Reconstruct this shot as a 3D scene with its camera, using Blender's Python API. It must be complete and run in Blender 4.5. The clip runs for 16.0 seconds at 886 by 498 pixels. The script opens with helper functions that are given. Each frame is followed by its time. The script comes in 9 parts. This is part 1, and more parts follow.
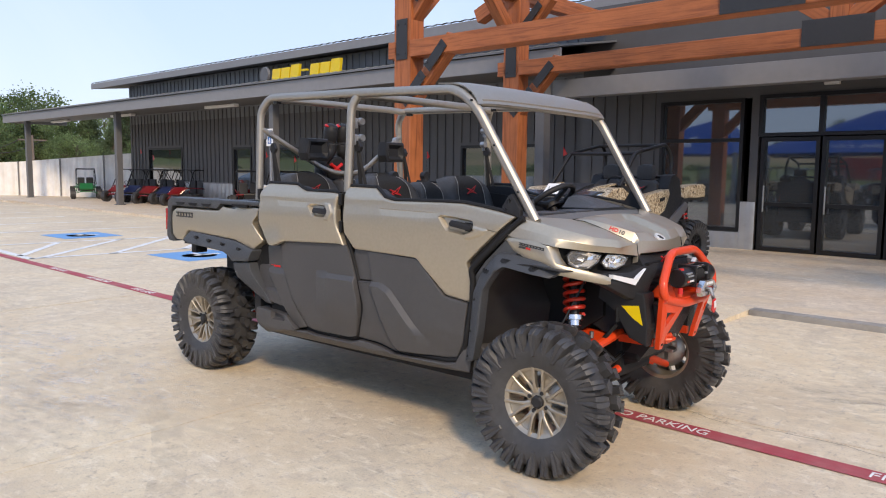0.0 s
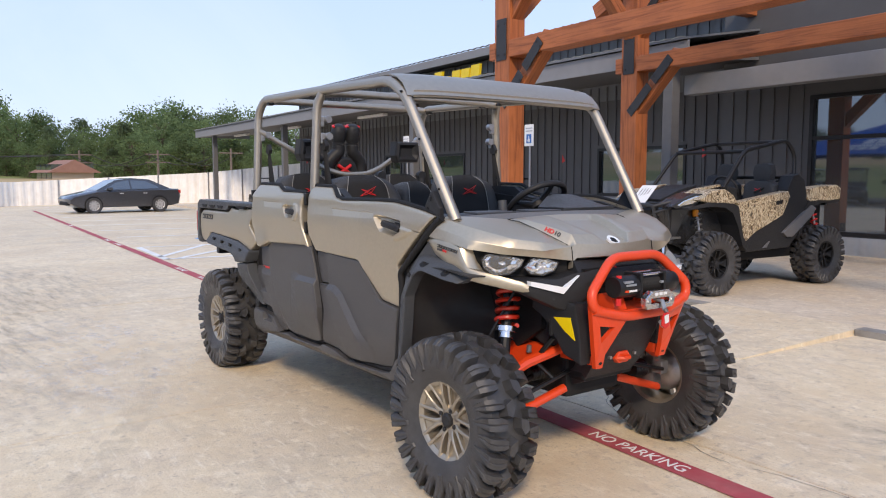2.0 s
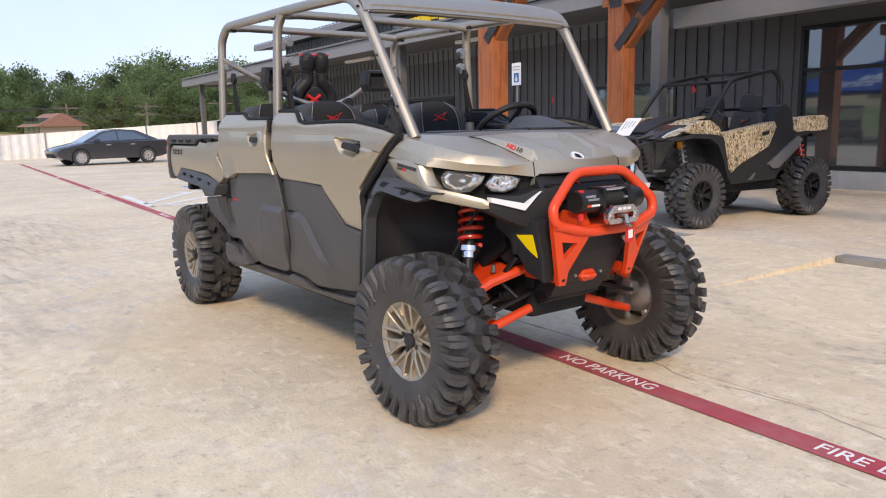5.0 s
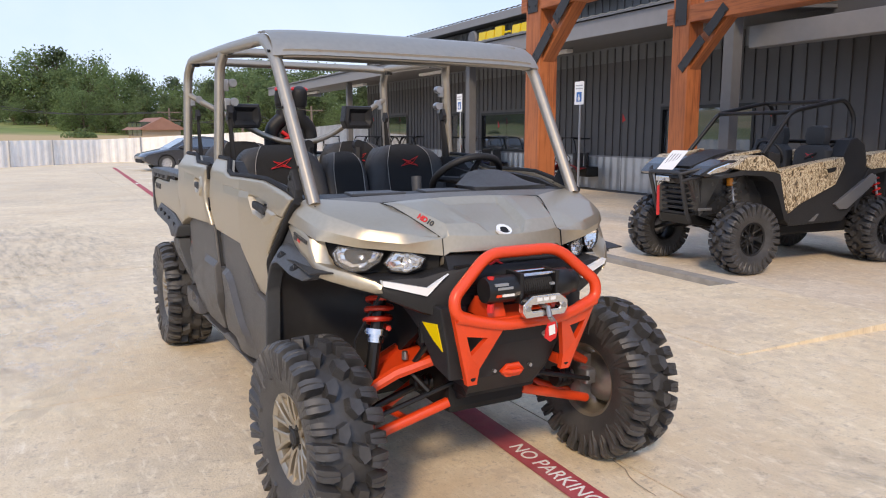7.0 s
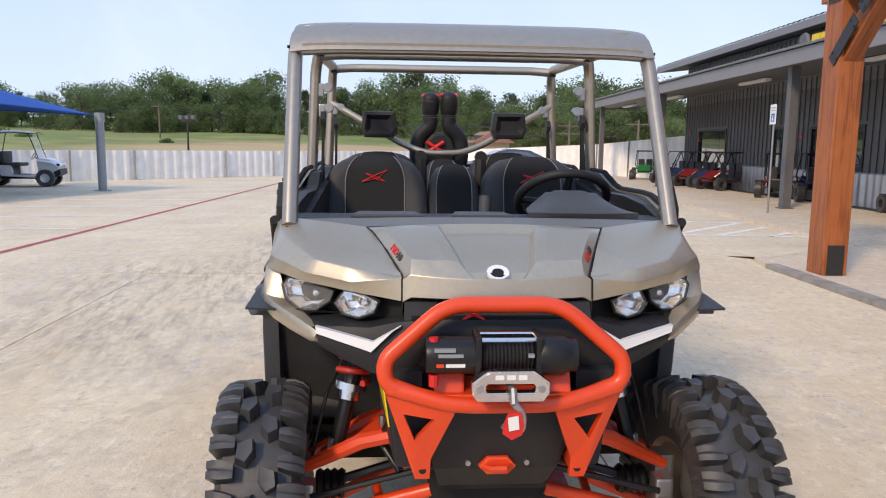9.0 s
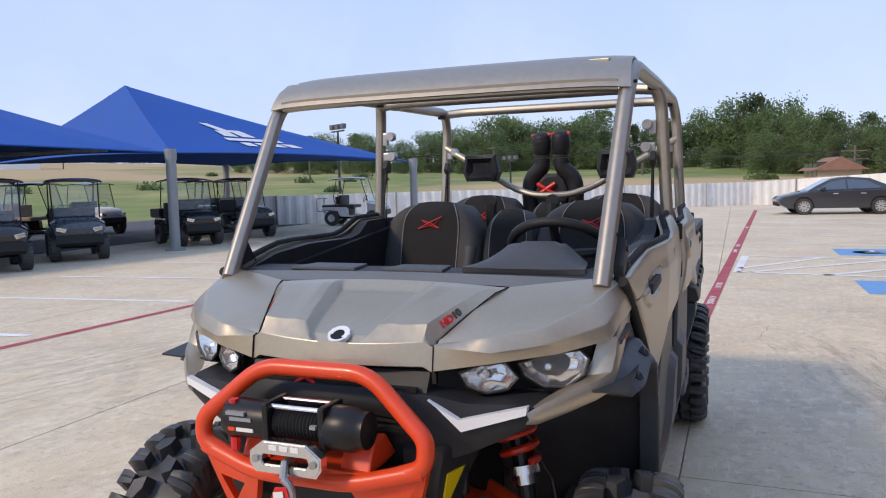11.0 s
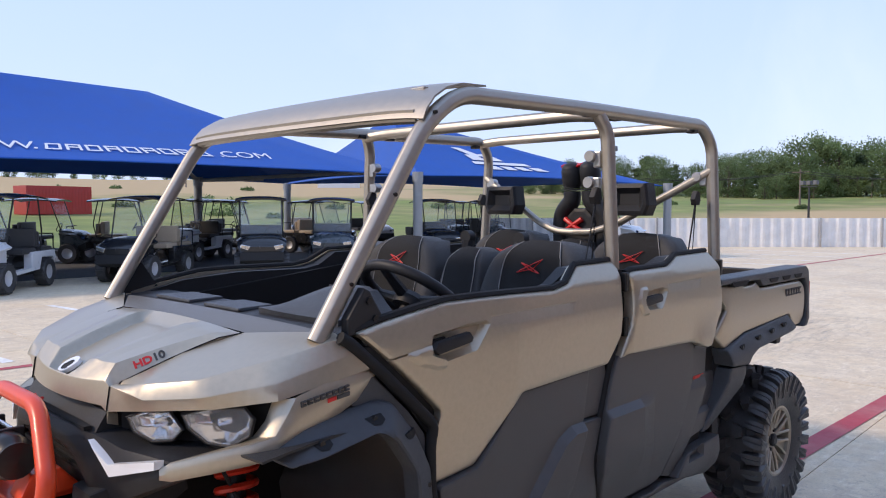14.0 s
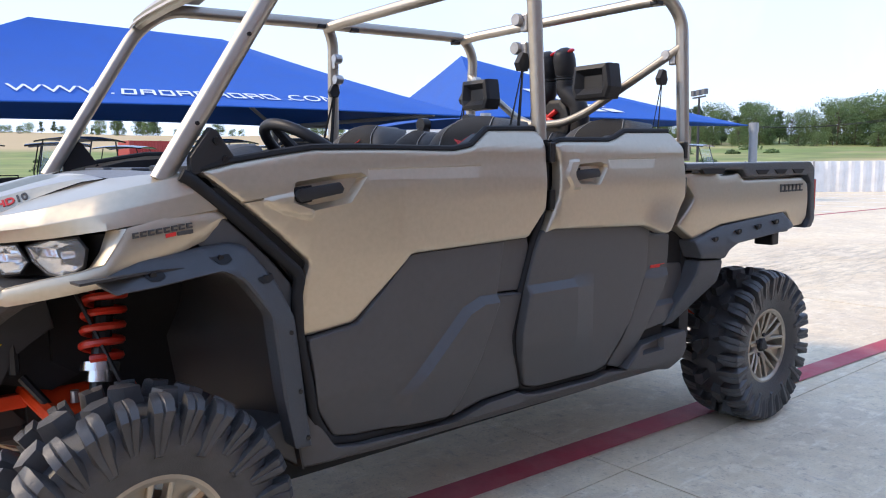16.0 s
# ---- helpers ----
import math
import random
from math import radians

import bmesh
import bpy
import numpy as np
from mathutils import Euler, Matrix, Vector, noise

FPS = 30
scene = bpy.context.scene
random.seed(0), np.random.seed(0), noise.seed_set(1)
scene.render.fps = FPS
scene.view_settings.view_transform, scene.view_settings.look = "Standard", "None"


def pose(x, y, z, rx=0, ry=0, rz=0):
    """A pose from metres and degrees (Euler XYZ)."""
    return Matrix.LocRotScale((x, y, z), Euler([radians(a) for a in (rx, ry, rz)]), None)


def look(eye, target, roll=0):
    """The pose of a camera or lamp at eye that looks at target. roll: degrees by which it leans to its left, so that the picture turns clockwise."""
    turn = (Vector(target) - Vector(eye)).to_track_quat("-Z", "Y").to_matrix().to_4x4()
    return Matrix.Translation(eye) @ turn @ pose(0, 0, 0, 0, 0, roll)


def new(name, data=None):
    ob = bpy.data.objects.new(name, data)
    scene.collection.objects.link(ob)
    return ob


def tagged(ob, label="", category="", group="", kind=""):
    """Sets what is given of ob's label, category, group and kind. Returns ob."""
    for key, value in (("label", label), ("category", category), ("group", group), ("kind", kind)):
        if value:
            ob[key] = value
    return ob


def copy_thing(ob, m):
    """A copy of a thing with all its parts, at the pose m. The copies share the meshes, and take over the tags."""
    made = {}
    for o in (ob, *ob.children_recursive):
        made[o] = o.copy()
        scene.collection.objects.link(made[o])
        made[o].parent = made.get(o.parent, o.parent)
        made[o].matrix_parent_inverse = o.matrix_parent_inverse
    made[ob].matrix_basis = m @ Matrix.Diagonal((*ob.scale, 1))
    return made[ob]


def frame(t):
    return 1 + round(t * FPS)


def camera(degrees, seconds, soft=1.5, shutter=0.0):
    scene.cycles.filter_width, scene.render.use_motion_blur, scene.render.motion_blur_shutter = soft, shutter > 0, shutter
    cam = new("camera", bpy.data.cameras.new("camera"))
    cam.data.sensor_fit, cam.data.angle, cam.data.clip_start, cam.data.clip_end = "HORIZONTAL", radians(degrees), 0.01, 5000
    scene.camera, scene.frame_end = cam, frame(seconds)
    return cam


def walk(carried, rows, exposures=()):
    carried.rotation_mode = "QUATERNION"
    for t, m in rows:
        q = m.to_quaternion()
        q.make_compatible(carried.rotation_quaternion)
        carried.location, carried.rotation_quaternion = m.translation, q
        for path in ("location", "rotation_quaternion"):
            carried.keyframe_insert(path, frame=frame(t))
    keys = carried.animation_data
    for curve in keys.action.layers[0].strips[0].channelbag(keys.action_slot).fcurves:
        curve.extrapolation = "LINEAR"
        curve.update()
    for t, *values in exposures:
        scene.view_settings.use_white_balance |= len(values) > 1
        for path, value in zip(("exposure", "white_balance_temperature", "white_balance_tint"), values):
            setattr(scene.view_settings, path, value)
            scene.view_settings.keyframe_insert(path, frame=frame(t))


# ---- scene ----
cam = camera(61.5, 16.0, soft=1.1)
PATH = [
    (0, (3.492, -3.845, 1.515), (2.202, -2.331, 1.306), 0.6),
    (0.5, (3.751, -3.606, 1.515), (2.39, -2.158, 1.291), 0.6),
    (1, (3.893, -3.321, 1.493), (2.451, -1.955, 1.264), 0.4),
    (1.5, (4.008, -3.0, 1.506), (2.49, -1.719, 1.274), 0.3),
    (2, (4.161, -2.711, 1.466), (2.544, -1.551, 1.274), -0.1),
    (2.5, (4.179, -2.613, 1.294), (2.528, -1.513, 1.045), -0.8),
    (3, (4.161, -2.613, 1.191), (2.536, -1.482, 0.911), -0.6),
    (3.2, (4.146, -2.61, 1.167), (2.535, -1.461, 0.88), -0.5),
    (5.3, (4.25, -2.514, 1.41), (2.65, -1.361, 1.075), -1.3),
    (5.5, (4.27, -2.472, 1.501), (2.661, -1.332, 1.164), -1.4),
    (6, (4.226, -2.312, 1.587), (2.588, -1.212, 1.265), -1.3),
    (6.5, (4.166, -2.02, 1.543), (2.489, -0.973, 1.234), -0.8),
    (7, (4.2, -1.621, 1.541), (2.471, -0.664, 1.236), -0.0),
    (7.5, (4.073, -1.293, 1.511), (2.274, -0.471, 1.211), 0.6),
    (8, (3.967, -0.964, 1.538), (2.092, -0.334, 1.244), 0.9),
    (8.5, (3.979, -0.603, 1.548), (2.038, -0.213, 1.264), 0.9),
    (9, (3.876, -0.301, 1.529), (1.899, -0.169, 1.256), 0.7),
    (9.2, (3.822, -0.162, 1.546), (1.84, -0.143, 1.28), 0.1),
    (11.3, (3.462, 1.198, 1.586), (1.637, 0.395, 1.431), -0.9),
    (11.5, (3.411, 1.325, 1.6), (1.603, 0.481, 1.461), -0.6),
    (12, (3.231, 1.555, 1.582), (1.484, 0.588, 1.478), -0.5),
    (12.5, (3.024, 1.737, 1.612), (1.347, 0.651, 1.526), -0.2),
    (13, (2.873, 1.983, 1.61), (1.267, 0.793, 1.53), -0.1),
    (13.5, (2.734, 2.146, 1.621), (1.21, 0.855, 1.532), 0.1),
    (14, (2.545, 2.211, 1.613), (1.103, 0.829, 1.503), 0.1),
    (14.5, (2.321, 2.319, 1.578), (0.953, 0.868, 1.435), 0.1),
    (15, (2.101, 2.504, 1.507), (0.791, 1.004, 1.327), -0.1),
    (15.5, (2.048, 2.551, 1.373), (0.771, 1.025, 1.171), -0.5),
    (16, (2.042, 2.603, 1.304), (0.787, 1.063, 1.072), -0.5),
]
walk(cam, [(t, look(eye, target, roll)) for t, eye, target, roll in PATH],
     exposures=[(0, 0.31, 7050, 12), (2, 0.29, 6900, 13), (3.2, 0.36, 7250, 13), (5.3, 0.38, 7150, 13), (9.2, 0.28, 7150, 13), (11.3, 0.10, 6800, 14), (13.5, 0.27, 6740, 16), (15, 0.52, 6700, 14), (16, 0.80, 6700, 12)])

# ---- light ----
SUN = Vector((1.1, -0.84, 1.0)).normalized()
world = bpy.data.worlds.new("world")
scene.world = world
world.use_nodes = True
wn = world.node_tree
sky = wn.nodes.new("ShaderNodeTexSky")
sky.sky_type = "NISHITA"
sky.sun_disc = False
sky.sun_elevation = math.asin(SUN.z)
sky.sun_rotation = math.atan2(SUN.x, SUN.y)
sky.air_density, sky.dust_density, sky.ozone_density = 1.0, 0.7, 2.5
# thin bright haze with faint cloud veils over the clear sky
haze = wn.nodes.new("ShaderNodeTexNoise")
haze.inputs["Scale"].default_value, haze.inputs["Detail"].default_value, haze.inputs["Roughness"].default_value, haze.inputs["Distortion"].default_value = 2.2, 7, 0.6, 0.6
veil = wn.nodes.new("ShaderNodeMapRange")
veil.inputs[1].default_value, veil.inputs[2].default_value = 0.50, 0.80
hue = wn.nodes.new("ShaderNodeMix")
hue.data_type = "RGBA"
hue.inputs[6].default_value, hue.inputs[7].default_value = (4.75, 6.0, 8.3, 1), (6.1, 7.0, 8.9, 1)
way, part_z, lift, dome = wn.nodes.new("ShaderNodeTexCoord"), wn.nodes.new("ShaderNodeSeparateXYZ"), wn.nodes.new("ShaderNodeMapRange"), wn.nodes.new("ShaderNodeMix")
lift.inputs[1].default_value, lift.inputs[2].default_value = 0.02, 0.42
dome.data_type = "RGBA"
dome.inputs[7].default_value = (3.45, 5.0, 8.2, 1)
wn.links.new(way.outputs["Generated"], part_z.inputs[0])
wn.links.new(part_z.outputs[2], lift.inputs[0])
wn.links.new(lift.outputs[0], dome.inputs[0])
blend = wn.nodes.new("ShaderNodeMix")
blend.data_type = "RGBA"
blend.inputs[0].default_value = 0.88
wn.links.new(haze.outputs[0], veil.inputs[0])
wn.links.new(veil.outputs[0], hue.inputs[0])
wn.links.new(sky.outputs[0], blend.inputs[6])
wn.links.new(hue.outputs[2], dome.inputs[6])
wn.links.new(dome.outputs[2], blend.inputs[7])
wn.links.new(blend.outputs[2], wn.nodes["Background"].inputs[0])
wn.nodes["Background"].inputs[1].default_value = 0.125
sun = new("sun", bpy.data.lights.new("sun", "SUN"))
sun.data.energy, sun.data.angle, sun.data.color = 2.1, radians(9.0), (1.0, 0.82, 0.60)
sun.matrix_world = look(SUN * 50, (0, 0, 0))



# ---- materials ----
def material(name, colour, rough=0.6, metal=0.0, grain=0.0, scale=20.0, bump=0.0, bscale=None, vary=0.0, stain=None, coat=0.0):
    """A surface with colour grain at two scales, optional stains of a second colour, bump and a change from piece to piece."""
    m = bpy.data.materials.new(name)
    m.use_nodes = True
    t = m.node_tree
    b = t.nodes["Principled BSDF"]
    b.inputs["Base Color"].default_value = (*colour, 1)
    b.inputs["Roughness"].default_value, b.inputs["Metallic"].default_value = rough, metal
    b.inputs["Coat Weight"].default_value = coat
    co = t.nodes.new("ShaderNodeTexCoord")
    out = None
    if grain or stain:
        base = t.nodes.new("ShaderNodeRGB")
        base.outputs[0].default_value = (*colour, 1)
        out = base.outputs[0]
    if stain:
        tint, size, amount = stain
        n = t.nodes.new("ShaderNodeTexNoise")
        n.inputs["Scale"].default_value, n.inputs["Detail"].default_value, n.inputs["Roughness"].default_value = size, 6, 0.62
        t.links.new(co.outputs["Object"], n.inputs["Vector"])
        r = t.nodes.new("ShaderNodeMapRange")
        r.inputs[1].default_value, r.inputs[2].default_value, r.inputs[4].default_value = 0.42, 0.68, amount
        t.links.new(n.outputs[0], r.inputs[0])
        mix = t.nodes.new("ShaderNodeMix")
        mix.data_type = "RGBA"
        t.links.new(r.outputs[0], mix.inputs[0])
        t.links.new(out, mix.inputs[6])
        mix.inputs[7].default_value = (*tint, 1)
        out = mix.outputs[2]
    if grain:
        n = t.nodes.new("ShaderNodeTexNoise")
        n.inputs["Scale"].default_value, n.inputs["Detail"].default_value = scale, 8
        t.links.new(co.outputs["Object"], n.inputs["Vector"])
        r = t.nodes.new("ShaderNodeMapRange")
        r.inputs[1].default_value, r.inputs[2].default_value = 0.25, 0.75
        r.inputs[3].default_value, r.inputs[4].default_value = 1 - grain, 1 + grain
        t.links.new(n.outputs[0], r.inputs[0])
        mul = t.nodes.new("ShaderNodeVectorMath")
        mul.operation = "SCALE"
        t.links.new(out, mul.inputs[0])
        t.links.new(r.outputs[0], mul.inputs["Scale"])
        out = mul.outputs[0]
        rr = t.nodes.new("ShaderNodeMapRange")
        rr.inputs[3].default_value, rr.inputs[4].default_value = max(rough - 0.08, 0.02), min(rough + 0.08, 1)
        t.links.new(n.outputs[0], rr.inputs[0])
        t.links.new(rr.outputs[0], b.inputs["Roughness"])
    if vary and out:
        o = t.nodes.new("ShaderNodeObjectInfo")
        r = t.nodes.new("ShaderNodeMapRange")
        r.inputs[3].default_value, r.inputs[4].default_value = 1 - vary, 1 + vary
        t.links.new(o.outputs["Random"], r.inputs[0])
        mul = t.nodes.new("ShaderNodeVectorMath")
        mul.operation = "SCALE"
        t.links.new(out, mul.inputs[0])
        t.links.new(r.outputs[0], mul.inputs["Scale"])
        out = mul.outputs[0]
    if out:
        t.links.new(out, b.inputs["Base Color"])
    if bump:
        n = t.nodes.new("ShaderNodeTexNoise")
        n.inputs["Scale"].default_value, n.inputs["Detail"].default_value = bscale or scale * 4, 6
        t.links.new(co.outputs["Object"], n.inputs["Vector"])
        u = t.nodes.new("ShaderNodeBump")
        u.inputs["Strength"].default_value, u.inputs["Distance"].default_value = bump, 0.01
        t.links.new(n.outputs[0], u.inputs["Height"])
        t.links.new(u.outputs[0], b.inputs["Normal"])
    return m


def glass(name, colour, rough=0.02, alpha=0.25):
    m = material(name, colour, rough)
    b = m.node_tree.nodes["Principled BSDF"]
    b.inputs["Alpha"].default_value = alpha
    b.inputs["Specular IOR Level"].default_value = 0.8
    return m


def concrete_material(name, colour):
    """Broom-finished cream concrete with blotches, dark tyre scuffs, pale scrapes, specks and streaks."""
    m = material(name, colour, 0.82, grain=0.10, scale=9, bump=0.35, bscale=70, vary=0.05, stain=((0.54, 0.44, 0.33), 0.55, 0.6))
    t = m.node_tree
    b = t.nodes["Principled BSDF"]
    src = b.inputs["Base Color"].links[0].from_socket
    co = t.nodes.new("ShaderNodeTexCoord")
    layers = (
        ((1.0, 0.55, 1), 0.4, 0.54, 0.66, (0.39, 0.34, 0.285), 0.38),
        ((0.45, 1.2, 1), -0.5, 0.58, 0.68, (0.40, 0.35, 0.29), 0.32),
        ((2.6, 2.0, 1), 0.0, 0.54, 0.60, (0.78, 0.67, 0.51), 0.50),
        ((0.35, 0.5, 1), 0.0, 0.48, 0.72, (0.58, 0.44, 0.28), 0.55),
        ((15.0, 12.0, 1), 0.3, 0.56, 0.64, (0.35, 0.28, 0.22), 0.55),
        ((5.0, 7.0, 1), 0.8, 0.53, 0.62, (0.52, 0.42, 0.32), 0.42),
        ((7.5, 10.0, 1), 0.7, 0.54, 0.62, (0.92, 0.82, 0.65), 0.40),
        ((70.0, 60.0, 1), 0.0, 0.56, 0.63, (0.36, 0.30, 0.24), 0.6),
        ((3.0, 22.0, 1), 0.22, 0.56, 0.66, (0.90, 0.82, 0.68), 0.45),
        ((20.0, 2.6, 1), 0.1, 0.57, 0.66, (0.46, 0.40, 0.35), 0.40),
        ((1.1, 1.4, 1), 0.6, 0.50, 0.62, (0.68, 0.53, 0.34), 0.45),
    )
    for scl, turn, lo, hi, tint, amt in layers:
        mp = t.nodes.new("ShaderNodeMapping")
        mp.inputs["Scale"].default_value = scl
        mp.inputs["Rotation"].default_value = (0, 0, turn)
        mp.inputs["Location"].default_value = (scl[1] * 7, scl[0] * 3, 0)
        n = t.nodes.new("ShaderNodeTexNoise")
        n.inputs["Scale"].default_value, n.inputs["Detail"].default_value, n.inputs["Roughness"].default_value = 1.0, 9, 0.72
        t.links.new(co.outputs["Object"], mp.inputs[0])
        t.links.new(mp.outputs[0], n.inputs["Vector"])
        r = t.nodes.new("ShaderNodeMapRange")
        r.inputs[1].default_value, r.inputs[2].default_value, r.inputs[4].default_value = lo, hi, amt
        t.links.new(n.outputs[0], r.inputs[0])
        mix = t.nodes.new("ShaderNodeMix")
        mix.data_type = "RGBA"
        t.links.new(r.outputs[0], mix.inputs[0])
        t.links.new(src, mix.inputs[6])
        mix.inputs[7].default_value = (*tint, 1)
        src = mix.outputs[2]
    t.links.new(src, b.inputs["Base Color"])
    return m


def field_material(name):
    """Green pasture with straw patches, and bare sandy soil near the lot to the west and on the far southern slopes."""
    m = material(name, (0.165, 0.215, 0.050), 0.95, grain=0.30, scale=0.25, bump=0.6, bscale=3, stain=((0.34, 0.29, 0.115), 0.045, 0.75))
    t = m.node_tree
    b = t.nodes["Principled BSDF"]
    src = b.inputs["Base Color"].links[0].from_socket
    co, sep, mp, n = t.nodes.new("ShaderNodeTexCoord"), t.nodes.new("ShaderNodeSeparateXYZ"), t.nodes.new("ShaderNodeMapping"), t.nodes.new("ShaderNodeTexNoise")
    t.links.new(co.outputs["Object"], sep.inputs[0])
    t.links.new(co.outputs["Object"], mp.inputs[0])
    t.links.new(mp.outputs[0], n.inputs["Vector"])
    n.inputs["Scale"].default_value, n.inputs["Detail"].default_value, n.inputs["Roughness"].default_value = 0.030, 7, 0.6

    def calc(op, a, b_):
        q = t.nodes.new("ShaderNodeMath")
        q.operation = op
        for k, v in enumerate((a, b_)):
            if isinstance(v, (int, float)):
                q.inputs[k].default_value = v
            else:
                t.links.new(v, q.inputs[k])
        return q.outputs[0]
    x, y = sep.outputs[0], sep.outputs[1]
    far = calc("SQRT", calc("ADD", calc("MULTIPLY", x, x), calc("MULTIPLY", y, y)), 0.0)
    south = calc("SUBTRACT", calc("DIVIDE", calc("MULTIPLY", y, -1.0), far), 0.5)
    ring = calc("MAXIMUM", calc("MINIMUM", calc("DIVIDE", calc("SUBTRACT", far, 108.0), 26.0), 1.2), -1.0)
    bare = calc("MULTIPLY", calc("MULTIPLY", ring, south), 3.0)
    spread = calc("ADD", bare, calc("MULTIPLY", calc("SUBTRACT", n.outputs[0], 0.47), 3.4))
    r = t.nodes.new("ShaderNodeMapRange")
    r.inputs[1].default_value, r.inputs[2].default_value, r.inputs[4].default_value = 0.05, 0.75, 0.9
    t.links.new(spread, r.inputs[0])
    mix = t.nodes.new("ShaderNodeMix")
    mix.data_type = "RGBA"
    mix.inputs[7].default_value = (0.50, 0.355, 0.19, 1)
    t.links.new(r.outputs[0], mix.inputs[0])
    t.links.new(src, mix.inputs[6])
    t.links.new(mix.outputs[2], b.inputs["Base Color"])
    return m


def scuff_material(name, colour, scale, lo, hi, amount):
    """A thin see-through film of dirt or rubber, broken up by noise."""
    m = material(name, colour, 0.85, grain=0.2, scale=20)
    t = m.node_tree
    b = t.nodes["Principled BSDF"]
    co, mp, n, r = t.nodes.new("ShaderNodeTexCoord"), t.nodes.new("ShaderNodeMapping"), t.nodes.new("ShaderNodeTexNoise"), t.nodes.new("ShaderNodeMapRange")
    mp.inputs["Scale"].default_value = scale
    n.inputs["Scale"].default_value, n.inputs["Detail"].default_value, n.inputs["Roughness"].default_value = 1.0, 9, 0.72
    r.inputs[1].default_value, r.inputs[2].default_value, r.inputs[4].default_value = lo, hi, amount
    t.links.new(co.outputs["Object"], mp.inputs[0])
    t.links.new(mp.outputs[0], n.inputs["Vector"])
    t.links.new(n.outputs[0], r.inputs[0])
    # fades out towards its rim
    g, f, mul = t.nodes.new("ShaderNodeTexGradient"), t.nodes.new("ShaderNodeMapRange"), t.nodes.new("ShaderNodeMath")
    g.gradient_type = "SPHERICAL"
    mg = t.nodes.new("ShaderNodeMapping")
    mg.inputs["Location"].default_value, mg.inputs["Scale"].default_value = (-1, -1, 0), (2, 2, 0)
    t.links.new(co.outputs["Generated"], mg.inputs[0])
    t.links.new(mg.outputs[0], g.inputs[0])
    f.inputs[2].default_value = 0.5
    mul.operation = "MULTIPLY"
    t.links.new(g.outputs[1], f.inputs[0])
    t.links.new(r.outputs[0], mul.inputs[0])
    t.links.new(f.outputs[0], mul.inputs[1])
    t.links.new(mul.outputs[0], b.inputs["Alpha"])
    return m


def wood_material(name, colour):
    m = material(name, colour, 0.55, grain=0.12, scale=4, bump=0.3, bscale=30)
    t = m.node_tree
    b = t.nodes["Principled BSDF"]
    src = b.inputs["Base Color"].links[0].from_socket
    co, mp, w = t.nodes.new("ShaderNodeTexCoord"), t.nodes.new("ShaderNodeMapping"), t.nodes.new("ShaderNodeTexNoise")
    mp.inputs["Scale"].default_value = (14, 14, 0.8)
    w.inputs["Scale"].default_value, w.inputs["Detail"].default_value, w.inputs["Distortion"].default_value = 1.5, 5, 1.2
    t.links.new(co.outputs["Object"], mp.inputs[0])
    t.links.new(mp.outputs[0], w.inputs["Vector"])
    r, mix = t.nodes.new("ShaderNodeMapRange"), t.nodes.new("ShaderNodeMix")
    r.inputs[1].default_value, r.inputs[2].default_value, r.inputs[4].default_value = 0.45, 0.7, 0.7
    mix.data_type = "RGBA"
    mix.inputs[7].default_value = (colour[0] * 0.35, colour[1] * 0.28, colour[2] * 0.25, 1)
    t.links.new(w.outputs[0], r.inputs[0])
    t.links.new(r.outputs[0], mix.inputs[0])
    t.links.new(src, mix.inputs[6])
    t.links.new(mix.outputs[2], b.inputs["Base Color"])
    return m


def camo_material(name):
    """Reed camouflage print: straw, brown and dark blotches stretched in several ways."""
    m = material(name, (0.42, 0.34, 0.22), 0.45, grain=0.1, scale=30)
    t = m.node_tree
    b = t.nodes["Principled BSDF"]
    co = t.nodes.new("ShaderNodeTexCoord")
    v = t.nodes.new("ShaderNodeTexVoronoi")
    v.inputs["Scale"].default_value = 20
    n = t.nodes.new("ShaderNodeTexNoise")
    n.inputs["Scale"].default_value, n.inputs["Detail"].default_value, n.inputs["Distortion"].default_value = 9.5, 5, 3.2
    ramp = t.nodes.new("ShaderNodeValToRGB")
    ramp.color_ramp.interpolation = "CONSTANT"
    for k, (pos, c) in enumerate(((0, (0.045, 0.034, 0.022)), (0.40, (0.20, 0.14, 0.08)), (0.45, (0.44, 0.35, 0.23)), (0.50, (0.60, 0.53, 0.40)), (0.555, (0.16, 0.115, 0.065)))):
        e = ramp.color_ramp.elements[k] if k < 2 else ramp.color_ramp.elements.new(pos)
        e.position, e.color = pos, (*c, 1)
    mixv = t.nodes.new("ShaderNodeMix")
    mixv.inputs[0].default_value = 0.14
    mp = t.nodes.new("ShaderNodeMapping")
    mp.inputs["Scale"].default_value, mp.inputs["Rotation"].default_value = (1.5, 1.0, 0.7), (0, 0.6, 0)
    t.links.new(co.outputs["Object"], mp.inputs[0])
    t.links.new(mp.outputs[0], n.inputs["Vector"])
    t.links.new(mp.outputs[0], v.inputs["Vector"])
    t.links.new(n.outputs[0], mixv.inputs[2])
    t.links.new(v.outputs["Distance"], mixv.inputs[3])
    t.links.new(mixv.outputs[0], ramp.inputs[0])
    t.links.new(ramp.outputs[0], b.inputs["Base Color"])
    return m


